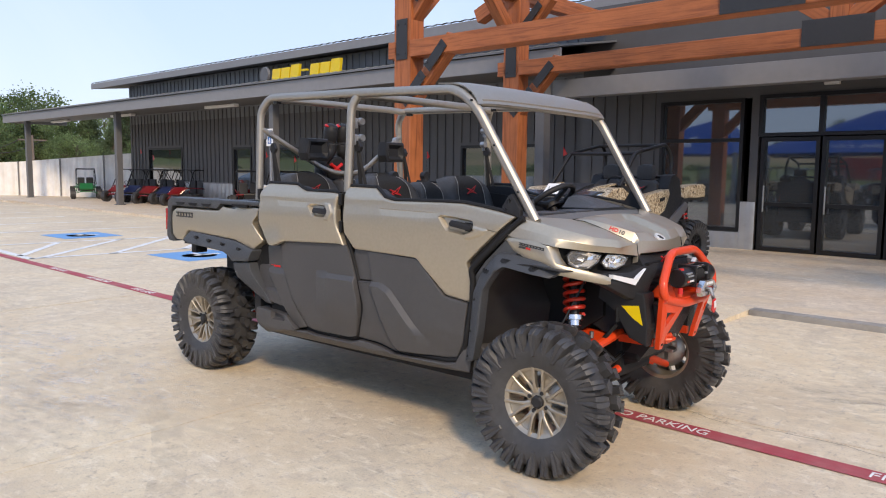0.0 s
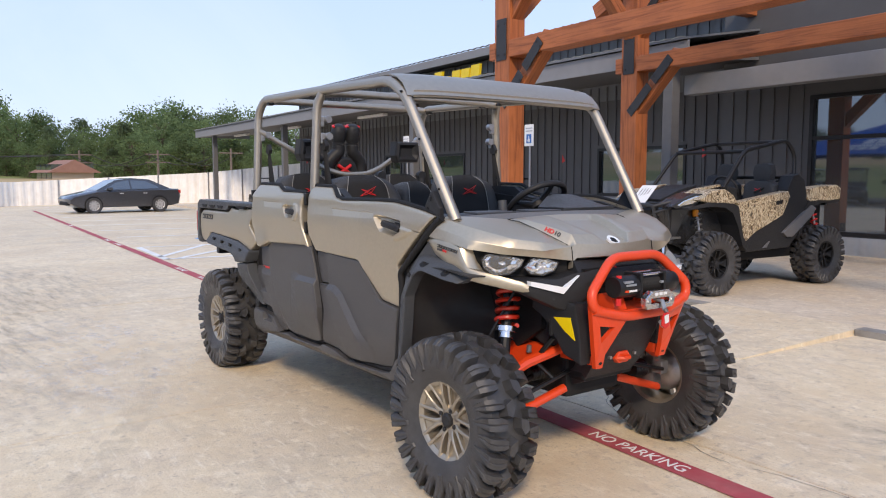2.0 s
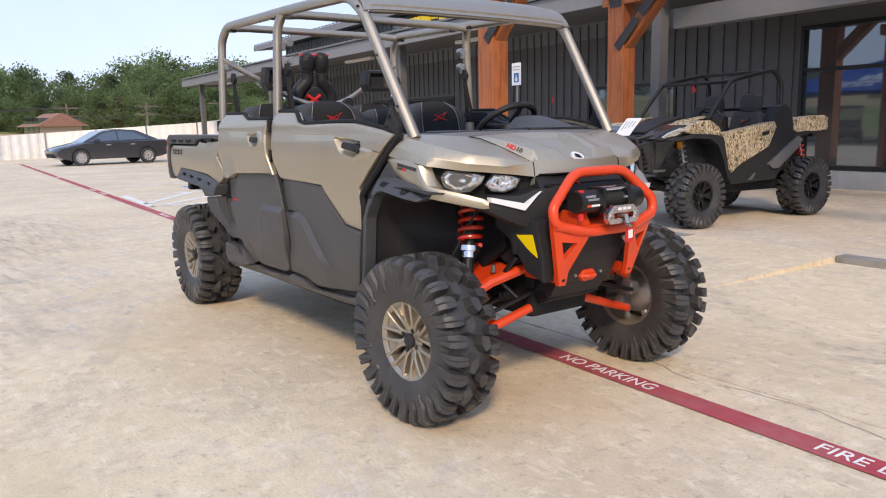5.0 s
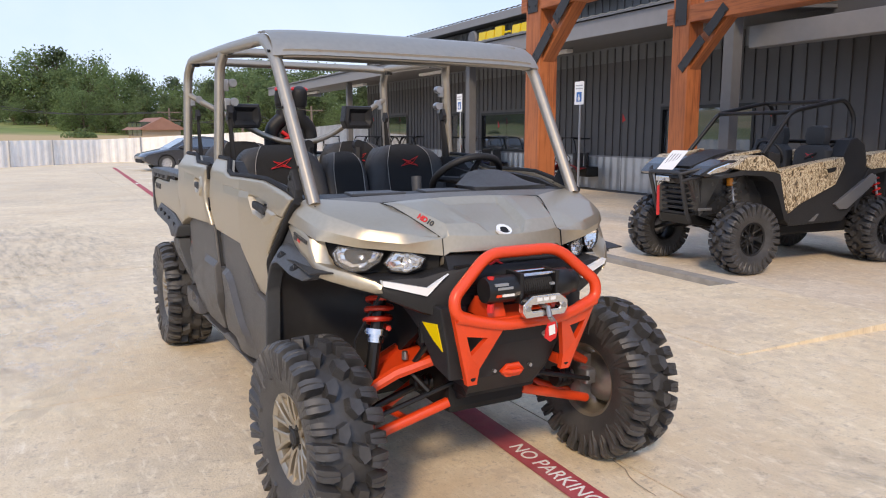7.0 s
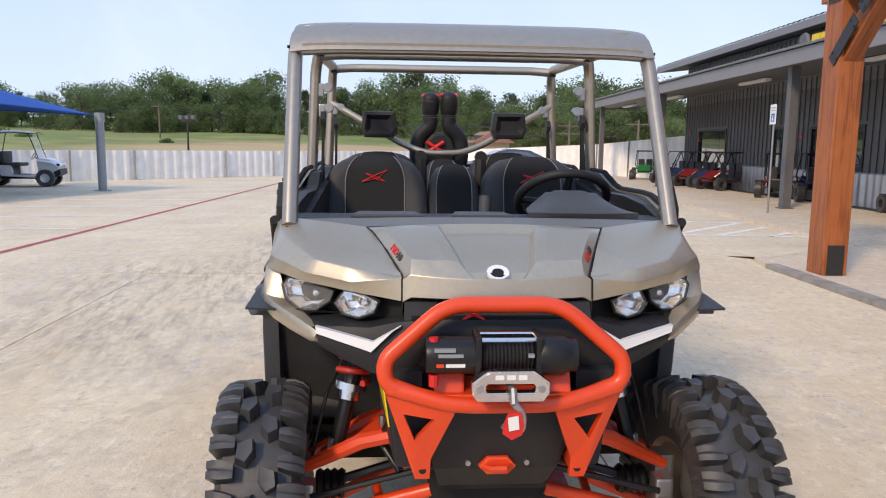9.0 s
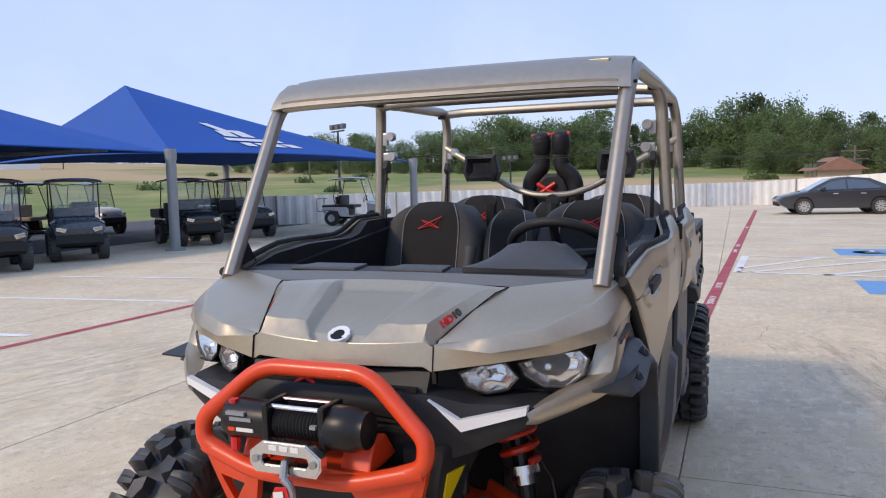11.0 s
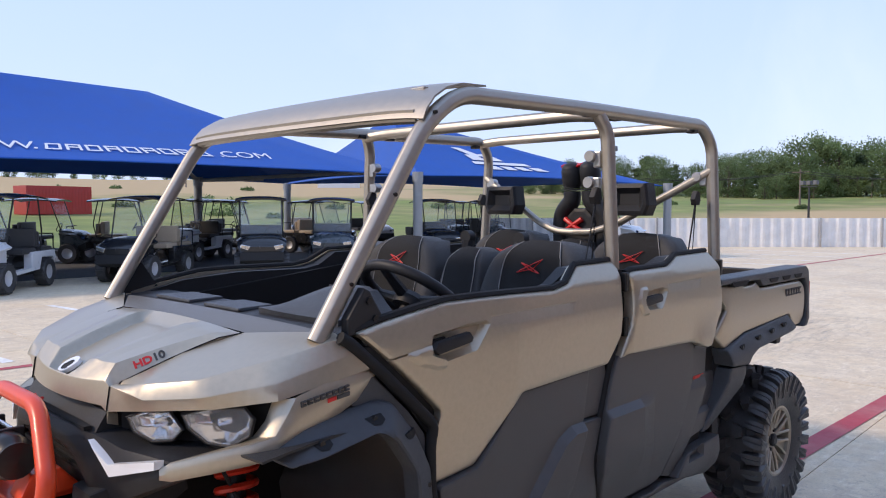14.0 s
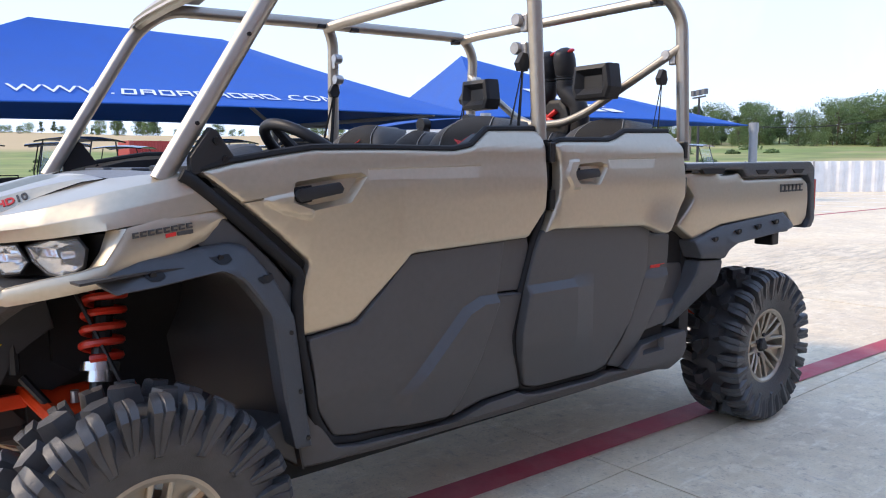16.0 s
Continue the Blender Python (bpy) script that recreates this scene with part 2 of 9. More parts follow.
def leaf_material(name, colour):
    m = material(name, colour, 0.85, grain=0.35, scale=0.6, vary=0.25)
    t = m.node_tree
    b = t.nodes["Principled BSDF"]
    b.inputs["Specular IOR Level"].default_value = 0.12
    src = b.inputs["Base Color"].links[0].from_socket
    g = t.nodes.new("ShaderNodeNewGeometry")
    r = t.nodes.new("ShaderNodeMapRange")
    r.inputs[3].default_value, r.inputs[4].default_value = 0.85, 1.18
    mul = t.nodes.new("ShaderNodeVectorMath")
    mul.operation = "SCALE"
    t.links.new(g.outputs["Random Per Island"], r.inputs[0])
    t.links.new(src, mul.inputs[0])
    t.links.new(r.outputs[0], mul.inputs["Scale"])
    t.links.new(mul.outputs[0], b.inputs["Base Color"])
    thin, both = t.nodes.new("ShaderNodeBsdfTranslucent"), t.nodes.new("ShaderNodeMixShader")
    both.inputs[0].default_value = 0.42
    t.links.new(mul.outputs[0], thin.inputs["Color"])
    t.links.new(b.outputs[0], both.inputs[1])
    t.links.new(thin.outputs[0], both.inputs[2])
    t.links.new(both.outputs[0], t.nodes["Material Output"].inputs[0])
    return m


M = {
    "concrete": concrete_material("concrete", (0.735, 0.618, 0.437)),
    "slab": concrete_material("porch_concrete", (0.66, 0.56, 0.44)),
    "dark_scuff": scuff_material("dark_scuff", (0.20, 0.19, 0.19), (1.5, 9.0, 1), 0.46, 0.70, 0.36),
    "pale_scuff": scuff_material("pale_scuff", (0.85, 0.82, 0.78), (2.6, 5.0, 1), 0.50, 0.66, 0.45),
    "tyre_mark": scuff_material("tyre_mark", (0.16, 0.15, 0.145), (6, 6, 1), 0.42, 0.70, 0.22),
    "kerb": material("kerb_concrete", (0.33, 0.31, 0.28), 0.9, grain=0.2, scale=6, bump=0.4, bscale=60, stain=((0.16, 0.15, 0.14), 2.0, 0.6)),
    "joint": material("joint_soil", (0.13, 0.12, 0.10), 0.95, grain=0.2, scale=30),
    "crack": material("crack_dark", (0.24, 0.20, 0.16), 0.95),
    "asphalt": material("asphalt", (0.075, 0.078, 0.085), 0.9, grain=0.2, scale=12, bump=0.4, bscale=150),
    "red_line": material("red_line_paint", (0.42, 0.055, 0.075), 0.75, grain=0.12, scale=14, bump=0.2, stain=((0.45, 0.22, 0.20), 2.5, 0.45)),
    "white_line": material("white_line_paint", (0.86, 0.86, 0.85), 0.75, grain=0.1, scale=14, stain=((0.55, 0.52, 0.46), 3.0, 0.5)),
    "blue_line": material("blue_line_paint", (0.16, 0.36, 0.66), 0.75, grain=0.1, scale=14),
    "grass": field_material("grass_field"),
    "grass_blade": leaf_material("grass_blade", (0.11, 0.15, 0.035)),
    "leaf": leaf_material("leaf", (0.155, 0.215, 0.095)),
    "pine": leaf_material("leaf_pine", (0.11, 0.148, 0.08)),
    "bark": material("bark", (0.11, 0.085, 0.065), 0.9, grain=0.3, scale=6, bump=0.6),
    "fence": material("fence_sheet", (0.86, 0.85, 0.83), 0.45, 0.0, grain=0.05, scale=3, stain=((0.60, 0.57, 0.52), 1.6, 0.35)),
    "galv": material("galvanised_sheet", (0.50, 0.52, 0.54), 0.35, 0.75, grain=0.1, scale=5),
    "siding": material("charcoal_siding", (0.088, 0.088, 0.092), 0.55, 0.0, grain=0.08, scale=3),
    "upper": material("grey_blue_sheet", (0.16, 0.17, 0.185), 0.5, 0.2, grain=0.06, scale=3),
    "steel_grey": material("grey_painted_steel", (0.12, 0.122, 0.13), 0.5, 0.0, grain=0.07, scale=8),
    "fascia": material("grey_trim", (0.23, 0.23, 0.24), 0.5, 0.1, grain=0.06, scale=6),
    "soffit": material("dark_soffit", (0.12, 0.12, 0.125), 0.6, 0.1, grain=0.06, scale=6),
    "cedar": wood_material("stained_cedar", (0.40, 0.125, 0.040)),
    "plate": material("black_steel_plate", (0.035, 0.036, 0.04), 0.55, 0.2, grain=0.1, scale=20),
    "frame": material("black_window_frame", (0.012, 0.012, 0.013), 0.4, 0.2),
    "window": material("tinted_reflective_glass", (0.16, 0.18, 0.20), 0.03, 0.75, coat=0.8),
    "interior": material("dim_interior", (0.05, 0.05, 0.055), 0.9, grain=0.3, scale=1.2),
    "lamp_white": material("lamp_plastic", (0.75, 0.75, 0.74), 0.4, grain=0.03, scale=9),
    "sign_white": material("sign_white", (0.80, 0.80, 0.80), 0.4, grain=0.03, scale=9),
    "sign_blue": material("sign_blue", (0.03, 0.14, 0.42), 0.4),
    "yellow": material("yellow_sign", (0.80, 0.58, 0.02), 0.4, grain=0.04, scale=9),
    "yellow_marker": material("yellow_marker", (0.82, 0.60, 0.01), 0.25, coat=0.4),
    "canvas": material("blue_shade_cloth", (0.005, 0.088, 0.40), 0.7, grain=0.08, scale=2.0, bump=0.2, bscale=160),
    "canvas_text": material("white_cloth_print", (0.72, 0.75, 0.80), 0.7),
    "post_steel": material("grey_canopy_steel", (0.30, 0.32, 0.34), 0.45, 0.3, grain=0.06, scale=7),
    "paint": material("champagne_satin_paint", (0.475, 0.420, 0.330), 0.37, 0.70, grain=0.05, scale=60, bump=0.02, bscale=500, coat=0.12),
    "cage": material("champagne_metal_tube", (0.41, 0.375, 0.325), 0.44, 0.8, grain=0.06, scale=40),
    "cowl": material("grey_cowl_plastic", (0.14, 0.135, 0.125), 0.42, 0.0, grain=0.08, scale=40, bump=0.08, bscale=900),
    "plastic": material("black_moulded_plastic", (0.022, 0.0225, 0.025), 0.48, 0.0, grain=0.08, scale=40, bump=0.12, bscale=900),
    "plastic_grey": material("charcoal_door_plastic", (0.068, 0.066, 0.067), 0.44, 0.0, grain=0.07, scale=40, bump=0.12, bscale=900),
    "flare": material("slate_black_fender_plastic", (0.062, 0.066, 0.073), 0.44, 0.0, grain=0.08, scale=40, bump=0.15, bscale=900),
    "well": material("black_well_plastic", (0.019, 0.019, 0.021), 0.5, grain=0.1, scale=20, bump=0.1, bscale=600, stain=((0.034, 0.033, 0.032), 5, 0.5)),
    "liner": material("matte_black_liner", (0.012, 0.012, 0.013), 0.7, grain=0.1, scale=20),
    "rubber": material("tyre_rubber", (0.042, 0.042, 0.045), 0.42, 0.0, grain=0.15, scale=40, bump=0.2, bscale=300, stain=((0.095, 0.094, 0.094), 7, 0.4)),
    "rim": material("bronze_cast_rim", (0.40, 0.355, 0.29), 0.32, 0.7, grain=0.06, scale=50),
    "orange": material("orange_red_powder_coat", (0.72, 0.060, 0.012), 0.36, 0.0, grain=0.04, scale=40, coat=0.15),
    "coil": material("red_coil_paint", (0.55, 0.030, 0.012), 0.35, 0.0, coat=0.2),
    "red": material("red_trim", (0.62, 0.02, 0.02), 0.4),
    "chrome": material("machined_aluminium", (0.72, 0.72, 0.73), 0.22, 1.0, grain=0.05, scale=60),
    "steel": material("zinc_steel", (0.42, 0.42, 0.43), 0.4, 0.9, grain=0.1, scale=60),
    "black_metal": material("black_coated_metal", (0.014, 0.014, 0.015), 0.38, 0.3, grain=0.08, scale=60),
    "seat": material("seat_vinyl_charcoal", (0.050, 0.050, 0.052), 0.55, 0.0, grain=0.08, scale=60, bump=0.25, bscale=700),
    "seat_mesh": material("seat_fabric_black", (0.020, 0.020, 0.021), 0.8, 0.0, grain=0.15, scale=200, bump=0.4, bscale=900),
    "stitch": material("pale_stitching", (0.28, 0.27, 0.26), 0.7),
    "drl": material("white_light_guide", (0.78, 0.80, 0.82), 0.25, coat=0.5),
    "reflector": material("lamp_reflector", (0.86, 0.86, 0.86), 0.14, 1.0, grain=0.04, scale=60),
    "lens": glass("clear_lens", (0.9, 0.9, 0.9), 0.02, 0.12),
    "amber": material("amber_lens", (0.75, 0.28, 0.03), 0.2),
    "taillight": material("red_lens", (0.45, 0.015, 0.012), 0.18, coat=0.5),
    "camo": camo_material("reed_camouflage"),
    "cart_glass": glass("acrylic_windscreen", (0.6, 0.65, 0.68), 0.05, 0.22),
    "cart_black": material("black_cart_body", (0.02, 0.021, 0.024), 0.25, 0.0, grain=0.06, scale=8, coat=0.4),
    "cart_white": material("white_cart_body", (0.70, 0.71, 0.73), 0.3, 0.0, grain=0.03, scale=8, coat=0.4),
    "cart_teal": material("slate_cart_body", (0.06, 0.075, 0.085), 0.28, 0.0, grain=0.05, scale=8, coat=0.4),
    "cart_red": material("red_cart_body", (0.42, 0.02, 0.02), 0.3, 0.0, coat=0.4),
    "beige": material("beige_vinyl", (0.46, 0.37, 0.27), 0.6, grain=0.08, scale=30),
    "kart_red": material("dark_red_frame_paint", (0.20, 0.010, 0.014), 0.35, coat=0.3),
    "green": material("green_frame_paint", (0.014, 0.17, 0.05), 0.35, coat=0.3),
    "blue": material("blue_frame_paint", (0.016, 0.028, 0.10), 0.35, coat=0.3),
    "car": material("grey_metallic_car_paint", (0.085, 0.09, 0.105), 0.25, 0.6, grain=0.03, scale=200, coat=0.7),
    "alu": material("silver_alloy", (0.62, 0.62, 0.64), 0.35, 0.4),
    "roof_far": material("far_shingle_roof", (0.30, 0.16, 0.12), 0.9, grain=0.15, scale=2),
    "pole": material("weathered_pole_wood", (0.16, 0.13, 0.11), 0.9, grain=0.2, scale=5),
    "wire": material("dark_wire", (0.03, 0.03, 0.03), 0.6),
    "decal_grey": material("dark_decal", (0.05, 0.05, 0.05), 0.5),
}
for dull in ("plastic", "seat", "seat_mesh", "liner", "flare"):
    M[dull].node_tree.nodes["Principled BSDF"].inputs["Specular IOR Level"].default_value = 0.3


# ---- mesh helpers ----
def part(name, bm, mat, parent=None, label="", smooth=False):
    """Links a bmesh as one mesh object, under a thing or a part where one is given."""
    me = bpy.data.meshes.new(name)
    bmesh.ops.recalc_face_normals(bm, faces=bm.faces)
    bm.to_mesh(me)
    bm.free()
    me.materials.append(M[mat] if isinstance(mat, str) else mat)
    if smooth:
        me.polygons.foreach_set("use_smooth", [True] * len(me.polygons))
        me.set_sharp_from_angle(angle=radians(38))
    ob = new(name, me)
    if parent:
        ob.parent = parent
    if label:
        ob["label"] = label
    return ob


def thing(name, label, category, m=None, group="", kind=""):
    ob = tagged(new(name), label, category, group, kind)
    if m is not None:
        ob.matrix_world = m
    return ob


def box(bm, x0, x1, y0, y1, z0, z1, bevel=0.0, m=None):
    v = [bm.verts.new((x, y, z)) for x in (x0, x1) for y in (y0, y1) for z in (z0, z1)]
    fs = [bm.faces.new([v[i] for i in f]) for f in ((0, 1, 3, 2), (4, 6, 7, 5), (0, 4, 5, 1), (2, 3, 7, 6), (0, 2, 6, 4), (1, 5, 7, 3))]
    if bevel:
        es = list({e for f in fs for e in f.edges})
        r = bmesh.ops.bevel(bm, geom=es, offset=bevel, segments=2, affect="EDGES", profile=0.6)
        v = list({w for f in r["faces"] for w in f.verts} | {w for w in v if w.is_valid})
    if m is not None:
        bmesh.ops.transform(bm, matrix=m, verts=[w for w in v if w.is_valid])
    return bm


def prism(bm, outline, y0, y1, bevel=0.0, axis="y", lean=None):
    """A flat outline of (x, z) pushed through from y0 to y1; lean(x, z) moves its outer side. axis x: the outline is (y, z); z: (x, y)."""
    def place(a, b, d):
        return {"y": (a, d, b), "x": (d, a, b), "z": (a, b, d)}[axis]
    lo = [bm.verts.new(place(a, b, y0)) for a, b in outline]
    hi = [bm.verts.new(place(a, b, y1 + (lean(a, b) if lean else 0))) for a, b in outline]
    n = len(outline)
    fs = [bm.faces.new(lo[::-1]), bm.faces.new(hi)]
    fs += [bm.faces.new((lo[i], lo[(i + 1) % n], hi[(i + 1) % n], hi[i])) for i in range(n)]
    if bevel:
        bmesh.ops.bevel(bm, geom=list(fs[1].edges), offset=bevel, segments=2, affect="EDGES", profile=0.6)
    return bm


def tube(bm, pts, r, sides=10, closed=False, cap=True):
    """A round tube along points; r is one radius or one for each point."""
    pts = [Vector(p) for p in pts]
    n = len(pts)
    rs = r if isinstance(r, (list, tuple)) else [r] * n
    rings, up = [], None
    for i, p in enumerate(pts):
        a, b = (pts[i - 1] if i or closed else p), (pts[(i + 1) % n] if i < n - 1 or closed else p)
        d = (b - a).normalized()
        if up is None:
            up = Vector((0, 0, 1)) if abs(d.z) < 0.9 else Vector((1, 0, 0))
        side = d.cross(up).normalized()
        up = side.cross(d).normalized()
        rings.append([bm.verts.new(p + rs[i] * (math.cos(k * 2 * math.pi / sides) * side + math.sin(k * 2 * math.pi / sides) * up)) for k in range(sides)])
    for i in range(n if closed else n - 1):
        A, B = rings[i], rings[(i + 1) % n]
        for k in range(sides):
            bm.faces.new((A[k], A[(k + 1) % sides], B[(k + 1) % sides], B[k]))
    if cap and not closed:
        bm.faces.new(rings[0][::-1])
        bm.faces.new(rings[-1])
    return bm


def rounded(pts, radius=0.08, steps=5):
    """The same line with its corners rounded."""
    pts = [Vector(p) for p in pts]
    out = [pts[0]]
    for a, b, c in zip(pts, pts[1:], pts[2:]):
        r = min(radius, (a - b).length * 0.45, (c - b).length * 0.45)
        p, q = b + (a - b).normalized() * r, b + (c - b).normalized() * r
        for k in range(steps + 1):
            t = k / steps
            out.append((1 - t) ** 2 * p + 2 * t * (1 - t) * b + t * t * q)
    return out + [pts[-1]]


def lathe(bm, profile, sides=32, axis="y", centre=(0, 0, 0), closed=False):
    """A profile of (radius, along) turned round an axis."""
    c = Vector(centre)
    rings = []
    for r, d in profile:
        ring = []
        for k in range(sides):
            a = 2 * math.pi * k / sides
            p, q = r * math.cos(a), r * math.sin(a)
            ring.append(bm.verts.new(c + Vector({"y": (p, d, q), "x": (d, p, q), "z": (p, q, d)}[axis])))
        rings.append(ring)
    m = len(rings)
    for i in range(m if closed else m - 1):
        A, B = rings[i], rings[(i + 1) % m]
        for k in range(sides):
            bm.faces.new((A[k], A[(k + 1) % sides], B[(k + 1) % sides], B[k]))
    if not closed:
        for ring in (rings[0], rings[-1]):
            if (ring[0].co - ring[sides // 2].co).length > 1e-5:
                bm.faces.new(ring)
    return bm


def sheet(bm, fn, us, vs, thick=0.0):
    """A grid of fn(u, v); with thick it gets a second side along its normal."""
    g = [[bm.verts.new(fn(u, v)) for v in vs] for u in us]
    fs = [bm.faces.new((g[i][j], g[i + 1][j], g[i + 1][j + 1], g[i][j + 1])) for i in range(len(us) - 1) for j in range(len(vs) - 1)]
    if thick:
        bm.normal_update()
        bmesh.ops.solidify(bm, geom=fs, thickness=thick)
    return bm


def bmn():
    return bmesh.new()


def text_mesh(name, body, size, mat, parent, m, label=""):
    """Letters of the built-in font as a thin mesh, centred, lying in the plane of m."""
    cu = bpy.data.curves.new(name, "FONT")
    cu.body, cu.size, cu.extrude, cu.align_x, cu.align_y = body, size, 0.0008, "CENTER", "CENTER"
    ob = new(name, cu)
    cu.materials.append(M[mat])
    if parent:
        ob.parent = parent
    ob.matrix_world = m
    if label:
        ob["label"] = label
    return ob


# ---- ground ----
def terrain(x, y):
    """Level at the lot, rising to low hills all round."""
    r = math.hypot(x + 4, y)
    south = max(0.0, -y / max(r, 1e-6))
    k = 0.036 + 0.016 * south
    h = max(0.0, r - 50) * k
    if r > 330:
        h = 280 * k + (r - 330) * 0.004
    return -0.10 + h + (noise.noise((x * 0.012, y * 0.012, 3)) * 1.6 + noise.noise((x * 0.05, y * 0.05, 7)) * 0.35) * min(1, max(0, (r - 55) / 60))


bm = bmn()
radii = [0, 25, 45, 52, 60, 70, 85, 100, 120, 145, 170, 200, 235, 270, 310, 360, 450, 700, 1400, 3000]
rings = []
for r in radii:
    rings.append([bm.verts.new((-4 + r * math.cos(a), r * math.sin(a), terrain(-4 + r * math.cos(a), r * math.sin(a)))) for a in (2 * math.pi * k / 120 for k in range(120))] if r else [bm.verts.new((-4, 0, -0.1))])
for k in range(120):
    bm.faces.new((rings[0][0], rings[1][k], rings[1][(k + 1) % 120]))
    for A, B in zip(rings[1:], rings[2:]):
        bm.faces.new((A[k], B[k], B[(k + 1) % 120], A[(k + 1) % 120]))
tagged(part("ground", bm, "grass", smooth=True), "green and straw-coloured grass field rising to low hills", "grass field", kind="structure")

# building frame: u runs along the front to the far end, v into the building
BA = radians(2)
BU, BN, BO = Vector((-math.cos(BA), math.sin(BA), 0)), Vector((math.sin(BA), math.cos(BA), 0)), Vector((-4.75, 4.95, 0))


def B(u, v, z=0.0):
    return BO + BU * u + BN * v + Vector((0, 0, z))


BM = Matrix(((BU.x, BN.x, 0, BO.x), (BU.y, BN.y, 0, BO.y), (0, 0, 1, 0), (0, 0, 0, 1)))


def stand(u, v, z, turn):
    """Where a thing stands on the porch; turn is counted from the far end of the front towards the wall."""
    d = BU * math.cos(radians(turn)) + BN * math.sin(radians(turn))
    return pose(*B(u, v, z), 0, 0, math.degrees(math.atan2(d.y, d.x)))


def line_y(x):
    return 0.452 - 0.041 * x


# concrete lot: joints lie between the slabs, over a dark bed
lot = tagged(new("pavement"), "pale cream concrete parking lot with stains and saw-cut joints", "pavement", kind="structure")
bm = bmn()
box(bm, -47, 14, -28, 18, -0.16, -0.045)
part("joint_bed", bm, "joint", lot, "dark joint bed between slabs")
PX = [14.0, 9.2, 4.62, -0.47, -5.0, -9.6, -14.2, -18.8, -23.4, -28.0, -32.6, -37.2, -41.8, -46.4]
PY = [-23.0, -18.4, -13.9, -10.6, -7.0, -3.2, 0.74, 4.8, 8.6, 12.4, 16.5]
for a, b in zip(PX, PX[1:]):
    for c, d in zip(PY, PY[1:]):
        bm = bmn()
        box(bm, b + 0.004, a - 0.004, c + 0.004, d - 0.004, -0.14, random.uniform(-0.0015, 0.0015))
        part("slab", bm, "concrete", lot)

# asphalt strip under the canopies
bm = bmn()
prism(bm, [(12, -15.6), (-24, -15.6), (-30, -21.5), (-30, -27), (12, -27)], 0.002, 0.012, axis="z")
tagged(part("asphalt_strip", bm, "asphalt"), "dark grey asphalt strip under the shade canopies", "asphalt", kind="structure")

# painted lines
bm = bmn()
xs = [12 - 0.5 * k for k in range(92)]
sheet(bm, lambda u, v: (u, line_y(u) + v, 0.0045), xs, (-0.075, 0.075))
red = tagged(part("fire_lane_line", bm, "red_line"), "worn red painted fire lane line with white lettering", "painted line", kind="structure")
bm = bmn()
sheet(bm, lambda u, v: (u, -6.03 - 0.045 * u + v, 0.0045), xs, (-0.06, 0.06))
tagged(part("far_fire_lane_line", bm, "red_line"), "worn red painted line across the parking lot", "painted line", kind="structure")
tilt = math.degrees(math.atan(-0.041))
for body, x in (("NO PARKING", 1.62), ("FIRE LANE", 3.05), ("FIRE LANE", -5.2), ("NO PARKING", -6.5), ("FIRE LANE", -7.9), ("NO PARKING", -13.3), ("FIRE LANE", -14.6), ("NO PARKING", -21.0)):
    text_mesh("lettering", body, 0.118, "white_line", red, pose(x, line_y(x) - 0.002, 0.0065, 0, 0, tilt) @ Matrix.Diagonal((0.93 if body[0] == "N" else 1.0, 1, 1, 1)))
STALLS = tagged(new("stall_lines"), "faded white painted parking stall lines", "painted line", kind="structure")


def stripe(x0, y0, x1, y1, w=0.10, mat="white_line"):
    d = Vector((x1 - x0, y1 - y0))
    n = Vector((-d.y, d.x)).normalized() * w / 2
    bm = bmn()
    v = [bm.verts.new((x0 + n.x, y0 + n.y, 0.004)), bm.verts.new((x0 - n.x, y0 - n.y, 0.004)), bm.verts.new((x1 - n.x, y1 - n.y, 0.004)), bm.verts.new((x1 + n.x, y1 + n.y, 0.004))]
    bm.faces.new(v)
    part("stripe", bm, mat, STALLS)


for k in range(9):
    x = -14.9 - 2.75 * k
    stripe(x - 0.5, line_y(x) + 0.35, x + 0.3, 5.6 - 0.035 * x * 0.5, 0.12)
for k in range(13):
    x = 2.58 - 2.45 * k
    stripe(x, -6.35 - 0.045 * x, x + 0.55, -11.0 - 0.045 * x, 0.12)
# hatched access aisle
stripe(-9.60, 1.02, -8.86, 7.1, 0.13)
stripe(-12.30, 1.20, -11.35, 7.15, 0.13)
stripe(-9.55, 1.02, -12.30, 1.18, 0.13)
for x0, y0, x1, y1 in ((-10.1, 1.05, -12.0, 2.45), (-9.60, 1.2, -11.98, 3.75), (-9.40, 2.3, -11.7, 4.75), (-9.28, 3.6, -11.6, 5.9), (-9.15, 4.7, -11.35, 7.0), (-9.08, 5.5, -10.5, 7.12), (-8.95, 6.4, -9.55, 7.12)):
    stripe(x0, y0, x1, y1, 0.13)
for x, y in ((-13.35, 3.5), (-8.15, 3.25)):
    bm = bmn()
    box(bm, x - 0.68, x + 0.68, y - 0.62, y + 0.62, 0.003, 0.0042)
    mark = part("blue_square", bm, "blue_line", STALLS, "blue accessible parking square")
    bm = bmn()
    lathe(bm, [(0.30, 0.0048), (0.24, 0.0048)], 24, "z", (x + 0.05, y - 0.03, 0))
    box(bm, x - 0.05, x + 0.05, y - 0.1, y + 0.38, 0.0046, 0.0056)
    box(bm, x - 0.35, x, y + 0.02, y + 0.1, 0.0046, 0.0056)
    part("symbol", bm, "white_line", mark, "white wheelchair symbol bars")

